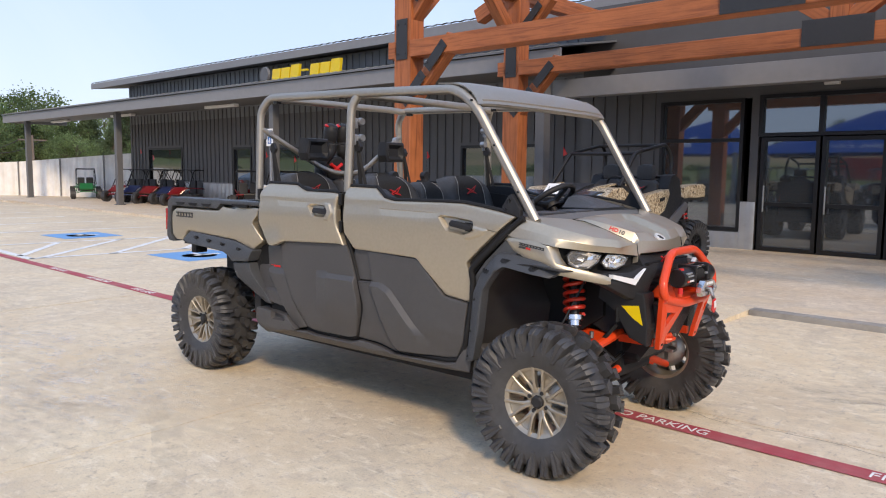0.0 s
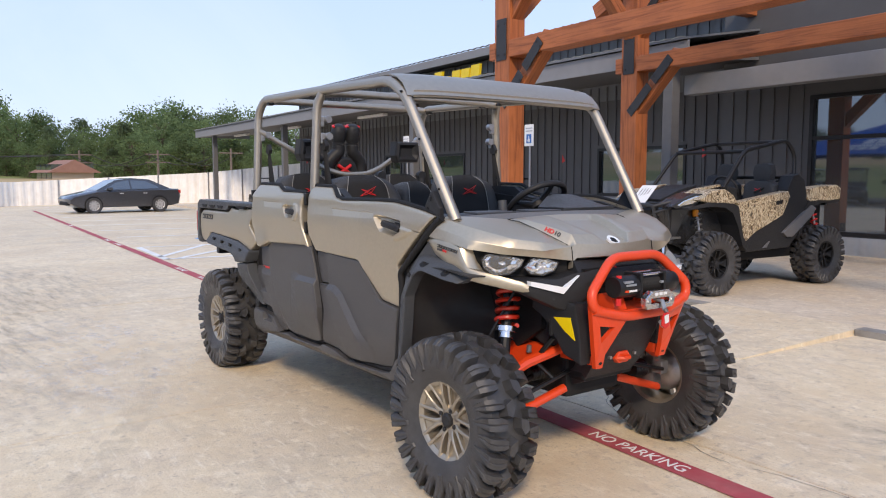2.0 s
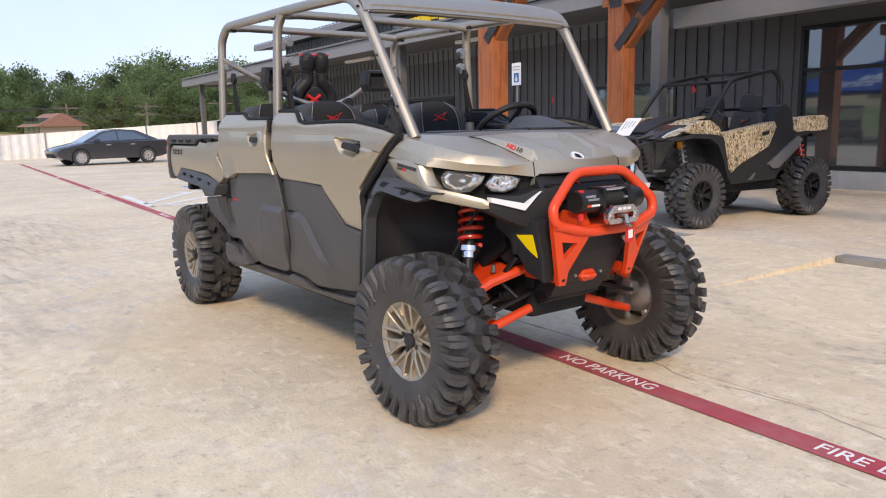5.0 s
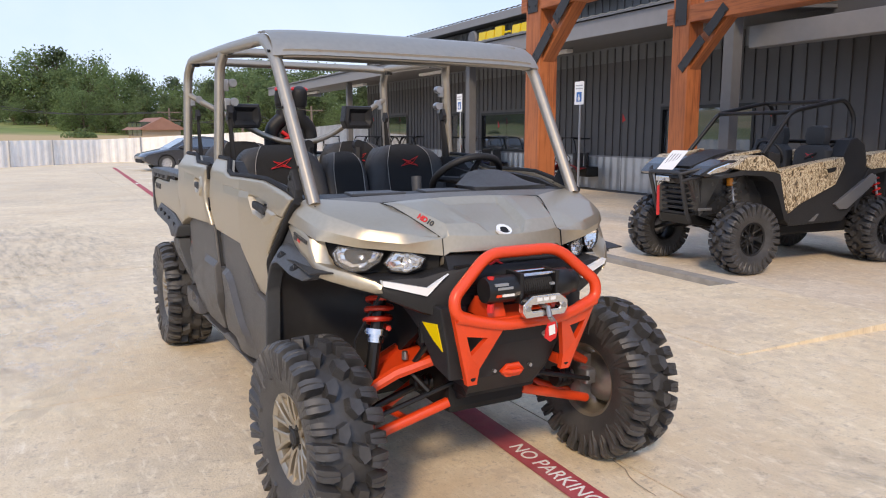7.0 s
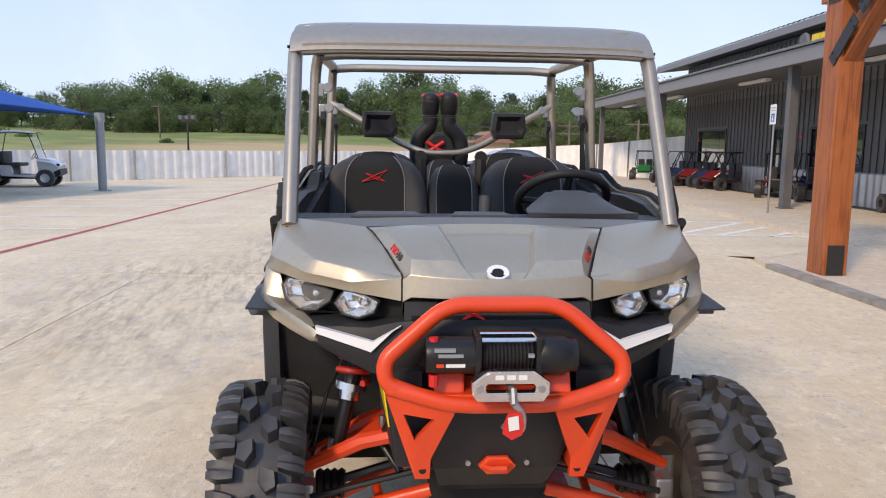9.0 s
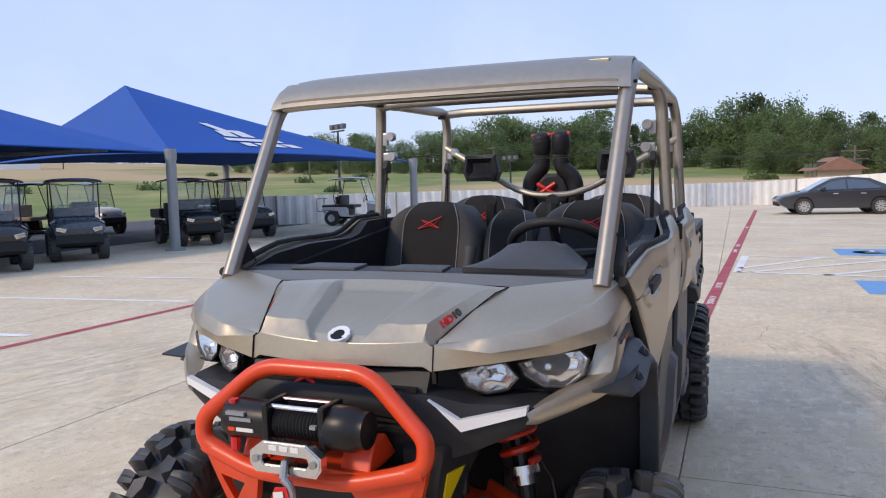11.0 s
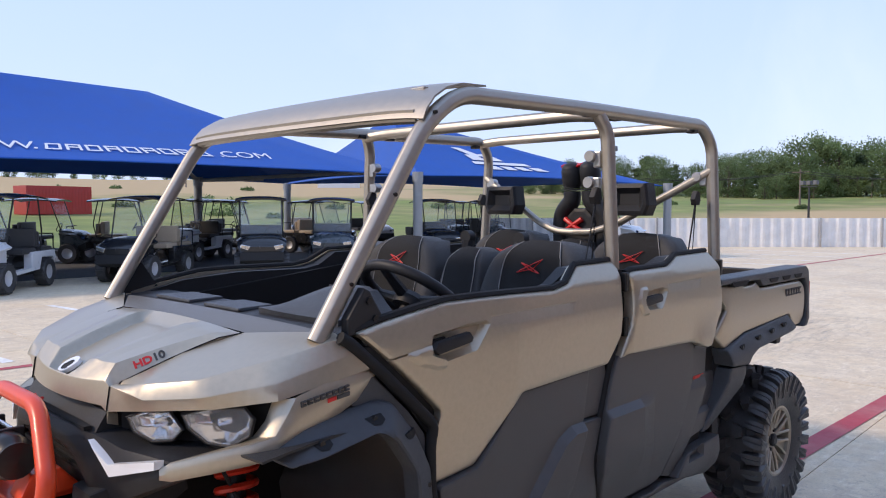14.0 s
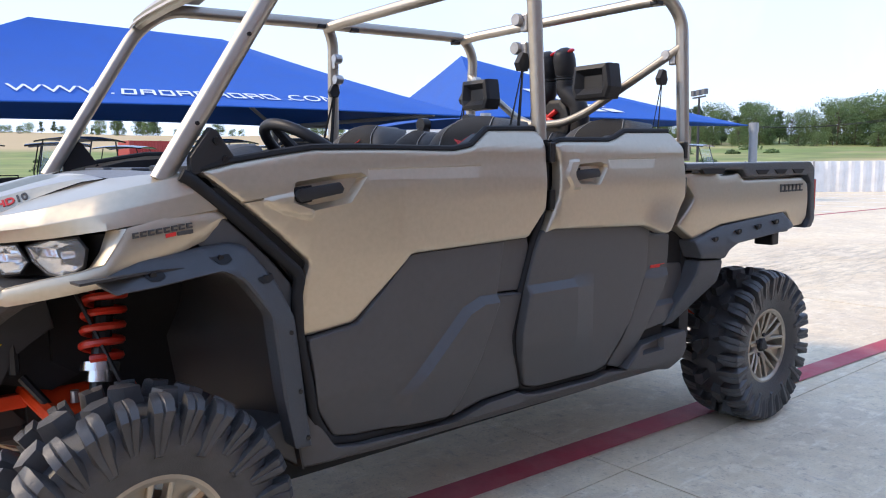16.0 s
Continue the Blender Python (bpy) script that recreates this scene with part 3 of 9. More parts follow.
# hairline cracks
for pts in (((2.0, 0.62), (1.6, 0.75), (1.25, 0.72), (0.9, 0.95), (0.7, 1.25)), ((-4.9, 1.35), (-4.2, 1.2), (-3.6, 1.4)), ((3.2, 0.55), (2.6, 0.72), (2.0, 0.66))):
    bm = bmn()
    fine = [Vector((a[0] + (b[0] - a[0]) * t, a[1] + (b[1] - a[1]) * t)) + Vector((random.uniform(-0.02, 0.02), random.uniform(-0.02, 0.02))) for a, b in zip(pts, pts[1:]) for t in (0, 0.2, 0.4, 0.6, 0.8)]
    for a, b in zip(fine, fine[1:]):
        n = Vector((-(b - a).y, (b - a).x)).normalized() * 0.002
        bm.faces.new([bm.verts.new((p.x, p.y, 0.0025)) for p in (a + n, a - n, b - n, b + n)])
    part("crack", bm, "crack", lot)

# dirt films and curved tyre marks on the slabs
for x, y, w, d, turn, mat in ((-3.6, -2.7, 6.5, 3.4, 8, "dark_scuff"), (-0.6, -4.6, 5.0, 2.4, -14, "dark_scuff"), (-7.5, -1.6, 7.0, 2.6, 4, "dark_scuff"), (-2.4, -1.5, 4.5, 1.6, -5, "pale_scuff"), (-4.8, -4.2, 6.0, 2.2, 10, "pale_scuff"), (3.0, 1.9, 2.6, 1.3, 30, "dark_scuff"), (-1.5, 2.6, 4.2, 1.5, -6, "pale_scuff"), (-3.2, 1.9, 3.6, 1.2, 12, "dark_scuff"), (2.3, -1.6, 3.0, 1.6, -20, "pale_scuff")):
    bm = bmn()
    sheet(bm, lambda u, v: (u * w / 2, v * d / 2, 0.0), (-1, 0, 1), (-1, 0, 1))
    part("dirt_film", bm, mat, lot).matrix_local = pose(x, y, 0.0032 + 0.0001 * (x % 1), 0, 0, turn)
for cx, cy, r, a0, a1 in ((1.0, -6.2, 3.3, 60, 150), (1.0, -6.2, 4.9, 60, 150), (-3.0, -7.0, 4.4, 40, 120), (-3.0, -7.0, 5.9, 40, 120), (3.0, 4.6, 3.0, 190, 280), (3.2, -4.6, 2.4, 20, 100), (-1.2, -12.0, 4.2, 50, 140)):
    bm = bmn()
    sheet(bm, lambda u, v: ((r + v) * math.cos(radians(a0 + (a1 - a0) * u)) - r * math.cos(radians((a0 + a1) / 2)), (r + v) * math.sin(radians(a0 + (a1 - a0) * u)) - r * math.sin(radians((a0 + a1) / 2)), 0.0), [k / 30 for k in range(31)], (-0.09, 0.09))
    part("tyre_mark", bm, "tyre_mark", lot).matrix_local = pose(cx + r * math.cos(radians((a0 + a1) / 2)), cy + r * math.sin(radians((a0 + a1) / 2)), 0.0036)

# ---- porch slab, kerb and ramp ----
porch = tagged(new("porch_slab"), "raised concrete porch slab with a chipped kerb edge and flush ramp", "pavement", kind="structure")
SZ = 0.055
outline = [(-14, -0.24), (0.7, -0.24), (1.3, -0.1), (1.9, 0.9), (2.2, 2.1), (4.15, 2.16), (8.3, 2.36), (14, 2.48), (27, 2.6), (33, 2.7), (33, 9), (-14, 9)]
bm = bmn()
prism(bm, [tuple(B(u, v).xy) for u, v in outline], -0.15, SZ, axis="z", bevel=0.012)
part("slab", bm, "slab", porch)
bm, far = bmn(), bmn()
edge = [(-14, -0.24), (-5.63, -0.24), (-3.95, -0.24)] + outline[1:10]
for (a, b), (c, d) in zip(edge, edge[1:]):
    if a > -6 and c < -3.9 or a > 1.2 and c < 2.3:
        continue
    p, q = B(a, b - 0.012), B(c, d - 0.012)
    n = (q - p).cross(Vector((0, 0, 1))).normalized() * 0.012
    put = bm if c < 1 else far
    pieces = max(1, round((q - p).length / 3))
    for k in range(pieces):
        s, e = p.lerp(q, k / pieces), p.lerp(q, (k + 1) / pieces)
        e = e - (e - s).normalized() * 0.006
        v = [put.verts.new(w) for w in (s + n * -14, s + n * 0.3, e + n * 0.3, e + n * -14)]
        lo = [put.verts.new(w.co - Vector((0, 0, 0.2))) for w in v]
        for w in v:
            w.co.z = SZ + 0.006
        put.faces.new(v)
        for i in range(4):
            put.faces.new((v[i], v[(i + 1) % 4], lo[(i + 1) % 4], lo[i]))
part("kerb", bm, "kerb", porch, "weathered grey concrete kerb")
part("kerb", far, "slab", porch, "cream concrete slab edge")
bm = bmn()
ramp = [(-3.95, -0.225, SZ + 0.003), (-5.63, -0.225, SZ + 0.003), (-5.60, -2.10, 0.006), (-3.70, -2.10, 0.004)]
v = [bm.verts.new(B(a, b, c)) for a, b, c in ramp]
w = [bm.verts.new(B(a, b, -0.1)) for a, b, c in ramp]
bm.faces.new(v)
for i in range(4):
    bm.faces.new((v[i], v[(i + 1) % 4], w[(i + 1) % 4], w[i]))
part("ramp", bm, "concrete", porch, "grooved concrete access ramp")

# the lot rises gently to the apron's open side
bm = bmn()
for quad in (((1.3, -0.1, SZ), (1.9, 0.9, SZ), (3.1, 0.9, 0.005), (1.75, -0.5, 0.005)), ((1.9, 0.9, SZ), (2.2, 2.1, SZ), (3.6, 2.13, 0.005), (3.1, 0.9, 0.005))):
    bm.faces.new([bm.verts.new(B(*p)) for p in quad])
bmesh.ops.remove_doubles(bm, verts=bm.verts, dist=1e-4)
part("rise", bm, "concrete", porch)

# ---- the dealership building ----
hall = tagged(new("dealership_building"), "charcoal metal-clad showroom with a long porch and black windows", "building", kind="structure")
hall.matrix_world = BM
WV, U0, U1 = 6.9, 0.6, 24.6


def wall_with_holes(bm, u0, u1, z0, z1, v0, v1, holes):
    """A wall between v0 and v1 with openings (ua, ub, za, zb) cut through."""
    us = sorted({u0, u1, *[h[0] for h in holes], *[h[1] for h in holes]})
    zs = sorted({z0, z1, *[h[2] for h in holes], *[h[3] for h in holes]})
    for a, b in zip(us, us[1:]):
        for c, d in zip(zs, zs[1:]):
            if not any(h[0] <= a and b <= h[1] and h[2] <= c and d <= h[3] for h in holes):
                box(bm, a, b, v0, v1, c, d)


WIN = [(20.0, 22.9, 0.45, 2.35), (15.0, 16.2, 0.06, 2.3), (10.9, 13.7, 0.98, 2.25), (2.1, 4.9, 0.98, 2.2)]
bm = bmn()
wall_with_holes(bm, U0, U1, -0.1, 5.1, WV, WV + 0.2, WIN)
part("wall", bm, "siding", hall)
bm = bmn()
box(bm, U1 - 0.2, U1, WV + 0.2, WV + 14, -0.1, 5.1)
box(bm, -14.2, -14.0, 5.5, WV + 14, -0.1, 5.1)
box(bm, -14.2, U1, WV + 14, WV + 14.2, -0.1, 5.1)
part("back_wall", bm, "siding", hall)
RIBS = {}


def rib(u, w, v, z0, z1, mat):
    """One standing rib of the metal cladding; ribs of one size share their mesh."""
    key = (w, round(z1 - z0, 3), mat)
    if key not in RIBS:
        bm = bmn()
        box(bm, -w, w, -0.03, 0, 0, z1 - z0)
        ob = part("rib", bm, mat, hall)
        RIBS[key] = ob.data
    else:
        ob = new("rib", RIBS[key])
        ob.parent = hall
    ob.matrix_local = pose(u, v, z0)


# standing ribs of the cladding, dark above, galvanised wainscot below
bg = bmn()
u = U0 + 0.1
while u < U1:
    segs = [(0.97, 3.75)]
    for h in WIN:
        if h[0] - 0.06 < u < h[1] + 0.06:
            segs = [(h[3] + 0.08, 3.75)]
    for c, d in segs:
        rib(u, 0.02, WV, c, d, "siding")
    u += 0.30
for a, b in ((U0, 2.0), (5.0, 10.8), (13.8, 14.9), (16.3, 19.9), (23.0, U1)):
    n = max(2, round((b - a) / 0.075))
    sheet(bg, lambda s, t: (a + (b - a) * s / n, WV - 0.012 - 0.022 * (0, 1, 1, 0)[int(s) % 4], t), range(n + 1), (0.05, 0.95))
sheet(bg, lambda s, t: (10.8 + 0.075 * s, WV - 0.012 - 0.022 * (0, 1, 1, 0)[int(s) % 4], t), range(40), (0.05, 0.93))
sheet(bg, lambda s, t: (2.0 + 0.075 * s, WV - 0.012 - 0.022 * (0, 1, 1, 0)[int(s) % 4], t), range(41), (0.05, 0.93))
part("wainscot", bg, "galv", hall, "corrugated galvanised wainscot", True)
bm = bmn()
for a, b in ((U0, 14.9), (16.3, 19.9), (23.0, U1)):
    box(bm, a, b, WV - 0.045, WV - 0.002, 0.93, 0.97)
part("wainscot_trim", bm, "fascia", hall)


def window(parent, ua, ub, za, zb, v, bars=(), posts=()):
    w = part("window_frame", frame_mesh(ua, ub, za, zb, v, bars, posts), "frame", parent, "black aluminium frame")
    bm = bmn()
    box(bm, ua + 0.03, ub - 0.03, v + 0.05, v + 0.06, za + 0.03, zb - 0.03)
    part("pane", bm, "window", w, "dark reflecting glass")


def frame_mesh(ua, ub, za, zb, v, bars, posts):
    bm = bmn()
    for a, b, c, d in ((ua, ua + 0.07, za, zb), (ub - 0.07, ub, za, zb), (ua + 0.07, ub - 0.07, za, za + 0.07), (ua + 0.07, ub - 0.07, zb - 0.07, zb)):
        box(bm, a, b, v - 0.03, v + 0.12, c, d)
    for z in bars:
        box(bm, ua + 0.07, ub - 0.07, v - 0.02, v + 0.1, z - 0.035, z + 0.035)
    for p in posts:
        box(bm, p - 0.04, p + 0.04, v - 0.025, v + 0.11, za + 0.07, zb - 0.07)
    return bm


for h in WIN:
    window(hall, *h, WV)
# entrance front: wide glazing and double doors under the portico
EV = 6.1
bm = bmn()
wall_with_holes(bm, -14, U0, -0.1, 5.1, EV, EV + 0.2, [(-3.15, -1.3, 0.40, 2.96), (-8.4, -3.3, 0.055, 3.0)])
box(bm, U0 - 0.2, U0, EV + 0.2, WV, -0.1, 5.1)
part("entrance_wall", bm, "siding", hall)
u = -1.15
while u < U0:
    rib(u, 0.02, EV, 0.97, 3.35, "siding")
    u += 0.30
bg = bmn()
for a, b, z in ((-3.3, -3.02, 0.98), (-3.02, -1.3, 0.38), (-1.3, U0, 0.95)):
    n = max(3, round((b - a) / 0.05))
    sheet(bg, lambda s, t: (a + (b - a) * s / n, EV - 0.01 - 0.02 * (0, 1, 1, 0)[int(s) % 4], t), range(n + 1), (0.05, z))
part("entrance_wainscot", bg, "galv", hall, "corrugated galvanised wainscot", True)
window(hall, -3.02, -1.3, 0.40, 2.96, EV, (2.17,))
window(hall, -8.4, -3.3, 2.22, 3.0, EV, (), (-4.4, -5.5, -6.7))
for a, b in ((-4.4, -3.36), (-5.48, -4.44), (-6.56, -5.52), (-7.6, -6.6)):
    d = part("door", frame_mesh(a, b, 0.07, 2.2, EV + 0.02, (0.95,), ()), "frame", hall, "black aluminium glass door")
    bm = bmn()
    box(bm, a + 0.06, b - 0.06, EV + 0.07, EV + 0.08, 0.13, 2.14)
    part("pane", bm, "window", d, "dark reflecting glass")
    bm = bmn()
    tube(bm, [(b - 0.1, EV - 0.05, 0.8), (b - 0.1, EV - 0.05, 1.3)], 0.015)
    part("door_handle", bm, "steel", d)
# porch roof: soffit, sheets, fascia, drip edge
PE, PU = 4.0, 31.6
bm = bmn()
prism(bm, [(PE, 3.60), (WV, 3.80), (WV, 3.86), (PE, 3.66)], -0.2, PU, axis="x")
part("porch_ceiling", bm, "soffit", hall)
bm = bmn()
prism(bm, [(PE - 0.12, 3.94), (WV + 0.02, 4.45), (WV + 0.02, 4.49), (PE - 0.12, 3.98)], -0.2, PU + 0.1, axis="x")
part("porch_roof", bm, "upper", hall)
bm = bmn()
box(bm, -0.2, PU + 0.1, PE - 0.05, PE, 3.58, 3.93, 0.006)
box(bm, PU + 0.05, PU + 0.1, PE, WV, 3.6, 3.95)
part("fascia", bm, "fascia", hall)
bm = bmn()
n = int((PU + 0.2) / 0.15)
sheet(bm, lambda s, t: (-0.2 + 0.15 * s, PE - 0.13 + t * 0.02, 3.985 + 0.02 * (int(s) % 2) - 0.02 * t), range(n), (0, 1))
part("drip_edge", bm, "galv", hall, "toothed metal roof edge")
# upper wall, ribs, roof
u = -14
while u < U1:
    rib(u, 0.025, WV - 0.004, 4.46 if u > 0.7 else 3.4, 5.05, "upper")
    u += 0.30
bm = bmn()
box(bm, -14, U1, WV - 0.004, WV + 0.0, 3.4, 5.08)
part("upper_sheet", bm, "upper", hall)
bm = bmn()
prism(bm, [(WV - 0.65, 5.08), (WV + 7, 5.9), (WV + 14.6, 5.1), (WV + 14.6, 5.25), (WV + 7, 6.08), (WV - 0.65, 5.26)], -14.5, 26.9, axis="x")
part("roof", bm, "soffit", hall)
bm = bmn()
box(bm, -14.5, 26.9, WV - 0.70, WV - 0.65, 5.06, 5.30, 0.006)
prism(bm, [(WV - 0.65, 5.08), (WV + 7, 5.9), (WV + 7, 6.1), (WV - 0.65, 5.30)], 26.9, 26.95, axis="x")
part("roof_fascia", bm, "fascia", hall)
bm = bmn()
sheet(bm, lambda s, t: (-14.5 + 0.16 * s, WV - 0.72 + 0.05 * t, 5.33 + 0.022 * (int(s) % 2) - 0.02 * t), range(259), (0, 1))
part("roof_edge", bm, "soffit", hall)
# steel porch posts with bases
for u, v, h in ((0.35, 4.2, 3.6), (10.0, 4.4, 3.62), (20.5, 4.5, 3.62), (29.8, 4.4, 3.62)):
    bm = bmn()
    box(bm, u - 0.11, u + 0.11, v - 0.11, v + 0.11, 0.05, h, 0.012)
    p = part("post", bm, "steel_grey", hall, "grey square steel post")
    bm = bmn()
    box(bm, u - 0.16, u + 0.16, v - 0.16, v + 0.16, 0.05, 0.08, 0.004)
    part("base_plate", bm, "steel_grey", p)
# header beam across the entrance
bm = bmn()
box(bm, -14, 0.5, 4.75, 5.05, 3.05, 3.42, 0.01)
part("header_beam", bm, "fascia", hall)
bm = bmn()
box(bm, -14, 0.5, 5.05, EV, 3.36, 3.42)
for k in range(38):
    box(bm, -14 + 0.38 * k, -13.96 + 0.38 * k, 5.05, EV, 3.33, 3.36)
part("entrance_ceiling", bm, "soffit", hall)
# interior behind the glass: its dimness is put into the dark wall colour
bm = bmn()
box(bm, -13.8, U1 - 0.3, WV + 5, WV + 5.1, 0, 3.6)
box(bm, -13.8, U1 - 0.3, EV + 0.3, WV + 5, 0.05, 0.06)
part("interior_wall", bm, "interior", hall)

# ---- porch ceiling lights ----
for n, (u, v) in enumerate(((7.6, 5.4), (14.5, 5.4), (22.0, 5.4), (28.5, 5.4))):
    lt = thing("ceiling_light", "white strip light fixture under the porch ceiling", "light fixture", BM @ pose(u, v, 3.70), "porch lights")
    bm = bmn()
    box(bm, -0.95, 0.95, -0.10, 0.10, -0.12, -0.03, 0.02)
    part("diffuser", bm, "lamp_white", lt)
    bm = bmn()
    box(bm, -1.0, 1.0, -0.06, 0.06, -0.03, 0.02, 0.005)
    part("housing", bm, "steel_grey", lt)
em = thing("wall_lamp", "small white emergency lamp above the entrance doors", "light fixture", BM @ pose(-4.55, EV - 0.02, 3.16))
bm = bmn()
box(bm, -0.13, 0.13, -0.08, 0.02, -0.05, 0.05, 0.015)
part("body", bm, "lamp_white", em)

# roof sign: plain yellow shapes and a grey roundel
rs = thing("roof_sign", "yellow block sign with a grey roundel on the porch roof", "sign", BM @ pose(8.8, 6.0, 4.26))
for k in range(7):
    w0 = 0.1 + 0.5 * k
    bm = bmn()
    if k == 3:
        box(bm, w0 + 0.08, w0 + 0.34, -0.05, 0.05, 0.30, 0.36, 0.01)
    else:
        h = 0.40 if k in (0, 4) else 0.34
        prism(bm, [(w0, 0.14), (w0 + 0.42, 0.14), (w0 + 0.36, 0.14 + h), (w0 - 0.06, 0.14 + h)], -0.05, 0.05, 0.012)
    part("yellow_block", bm, "yellow", rs, "yellow slanted block")
bm = bmn()
lathe(bm, [(0.0, -0.06), (0.24, -0.06), (0.27, 0.0), (0.24, 0.06), (0.0, 0.06)], 20, "y", (3.95, 0, 0.34))
part("roundel", bm, "steel_grey", rs, "grey round emblem")
bm = bmn()
box(bm, -0.2, 4.2, 0.06, 0.10, 0.10, 0.14)
for k in range(5):
    box(bm, 0.2 + 0.9 * k, 0.24 + 0.9 * k, 0.06, 0.10, -0.05, 0.12)
part("rail", bm, "steel_grey", rs)

# ---- timber portico ----
pt = tagged(new("timber_portico"), "red-stained heavy timber portico with black steel plates", "portico", kind="structure")
pt.matrix_world = BM


def timber(name, a, b, w, d, roll=0.0):
    """A squared timber from a to b with softened edges."""
    a, b = Vector(a), Vector(b)
    L = (b - a).length
    bm = bmn()
    box(bm, -w / 2, w / 2, -d / 2, d / 2, 0, L, 0.012)
    ob = part(name, bm, "cedar", pt)
    z = (b - a).normalized()
    x = Vector((0, 1, 0)).cross(z)
    x = x.normalized() if x.length > 0.1 else Vector((1, 0, 0))
    y = z.cross(x)
    ob.matrix_local = Matrix(((x.x, y.x, z.x, a.x), (x.y, y.y, z.y, a.y), (x.z, y.z, z.z, a.z), (0, 0, 0, 1)))
    return ob


def steel_plate(u, v, z, a, w, h, side=-1, d=0.16):
    bm = bmn()
    box(bm, -w / 2, w / 2, -0.006, 0.006, -h / 2, h / 2, 0.003)
    for x in (-0.32, 0.32):
        for q in (-0.36, 0.36):
            lathe(bm, [(0.0, side * 0.018), (0.014, side * 0.018), (0.014, 0)], 8, "y", (x * w, 0, q * h))
    ob = part("plate", bm, "plate", pt, "black bolted steel plate")
    ob.matrix_local = pose(u, v + side * d, z, 0, a, 0)
    return ob


for v in (0.0, 2.8):
    for u in (0.0, -11.0):
        timber("post", (u, v, 0.055), (u, v, 4.9), 0.36, 0.30)
        bm = bmn()
        for e in (-1, 1):
            box(bm, u + e * 0.187 - 0.006, u + e * 0.187 + 0.006, v - 0.10, v + 0.10, 0.057, 0.42, 0.003)
        part("shoe", bm, "plate", pt, "black steel post base plates")
        s = -1 if u == 0 else 1
        timber("brace", (u + s * 0.02, v, 2.55), (u + s * 0.98, v, 3.5), 0.22, 0.20)
        steel_plate(u + s * 0.25, v, 2.78, -s * -45, 0.16, 0.62)
        steel_plate(u + s * 0.72, v, 3.24, -s * -45, 0.16, 0.5)
        steel_plate(u, v, 3.55, 0, 0.24, 0.62)
        timber("upper_brace", (u + s * 0.1, v, 3.9), (u + s * 0.75, v, 4.6), 0.2, 0.2)
        steel_plate(u + s * 0.45, v, 4.3, 45 * s, 0.14, 0.5)
    timber("tie_beam", (0.32, v, 3.40), (-11.3, v, 3.40), 0.26, 0.30)
    timber("rafter", (0.9, v, 4.45), (-5.5, v, 7.2), 0.26, 0.24)
    timber("rafter", (-11.9, v, 4.45), (-5.5, v, 7.2), 0.26, 0.24)
    timber("king_post", (-5.5, v, 3.5), (-5.5, v, 7.0), 0.24, 0.24)
    timber("strut", (-5.4, v, 3.6), (-2.9, v, 5.4), 0.2, 0.2)
    timber("strut", (-5.6, v, 3.6), (-8.1, v, 5.4), 0.2, 0.2)
    steel_plate(-5.5, v, 3.45, 0, 0.9, 0.36, d=0.165)
for u in (0.0, -11.0):
    timber("side_beam", (u, -0.5, 4.75), (u, 6.2, 4.75), 0.24, 0.28)
    timber("side_brace", (u, 0.1, 3.9), (u, 0.85, 4.65), 0.2, 0.2)
    timber("side_brace", (u, 2.7, 3.9), (u, 1.95, 4.65), 0.2, 0.2)
# ---- boundary fence ----
fence = tagged(new("boundary_fence"), "white corrugated metal boundary fence", "fence", kind="structure")
run = [(-20.6, -18.4, 1.2), (-31, -8, 1.22), (-40.5, 1.8, 1.25), (-41.0, 4.0, 1.35), (-37.3, 11.0, 1.75), (-29.6, 14.4, 2.3)]
for (x0, y0, h0), (x1, y1, h1) in zip(run, run[1:]):
    d = Vector((x1 - x0, y1 - y0))
    nrm = Vector((-d.y, d.x)).normalized()
    n = int(d.length / 0.11)
    bm = bmn()
    def corr(s, t):
        p = Vector((x0, y0)) + d * s / n + nrm * (0.02 if int(s) % 4 in (1, 2) else -0.02)
        return (p.x, p.y, -0.08 + t * (0.08 + h0 + (h1 - h0) * s / n))
    sheet(bm, corr, range(n + 1), (0, 1))
    part("sheet", bm, "fence", fence)
    for k in range(int(d.length / 2.6)):
        p = Vector((x0, y0)) + d * (k * 2.6 / d.length) - nrm * 0.06
        hh = h0 + (h1 - h0) * k * 2.6 / d.length
        bm = bmn()
        box(bm, p.x - 0.03, p.x + 0.03, p.y - 0.03, p.y + 0.03, -0.08, hh + 0.02)
        part("post", bm, "steel", fence)


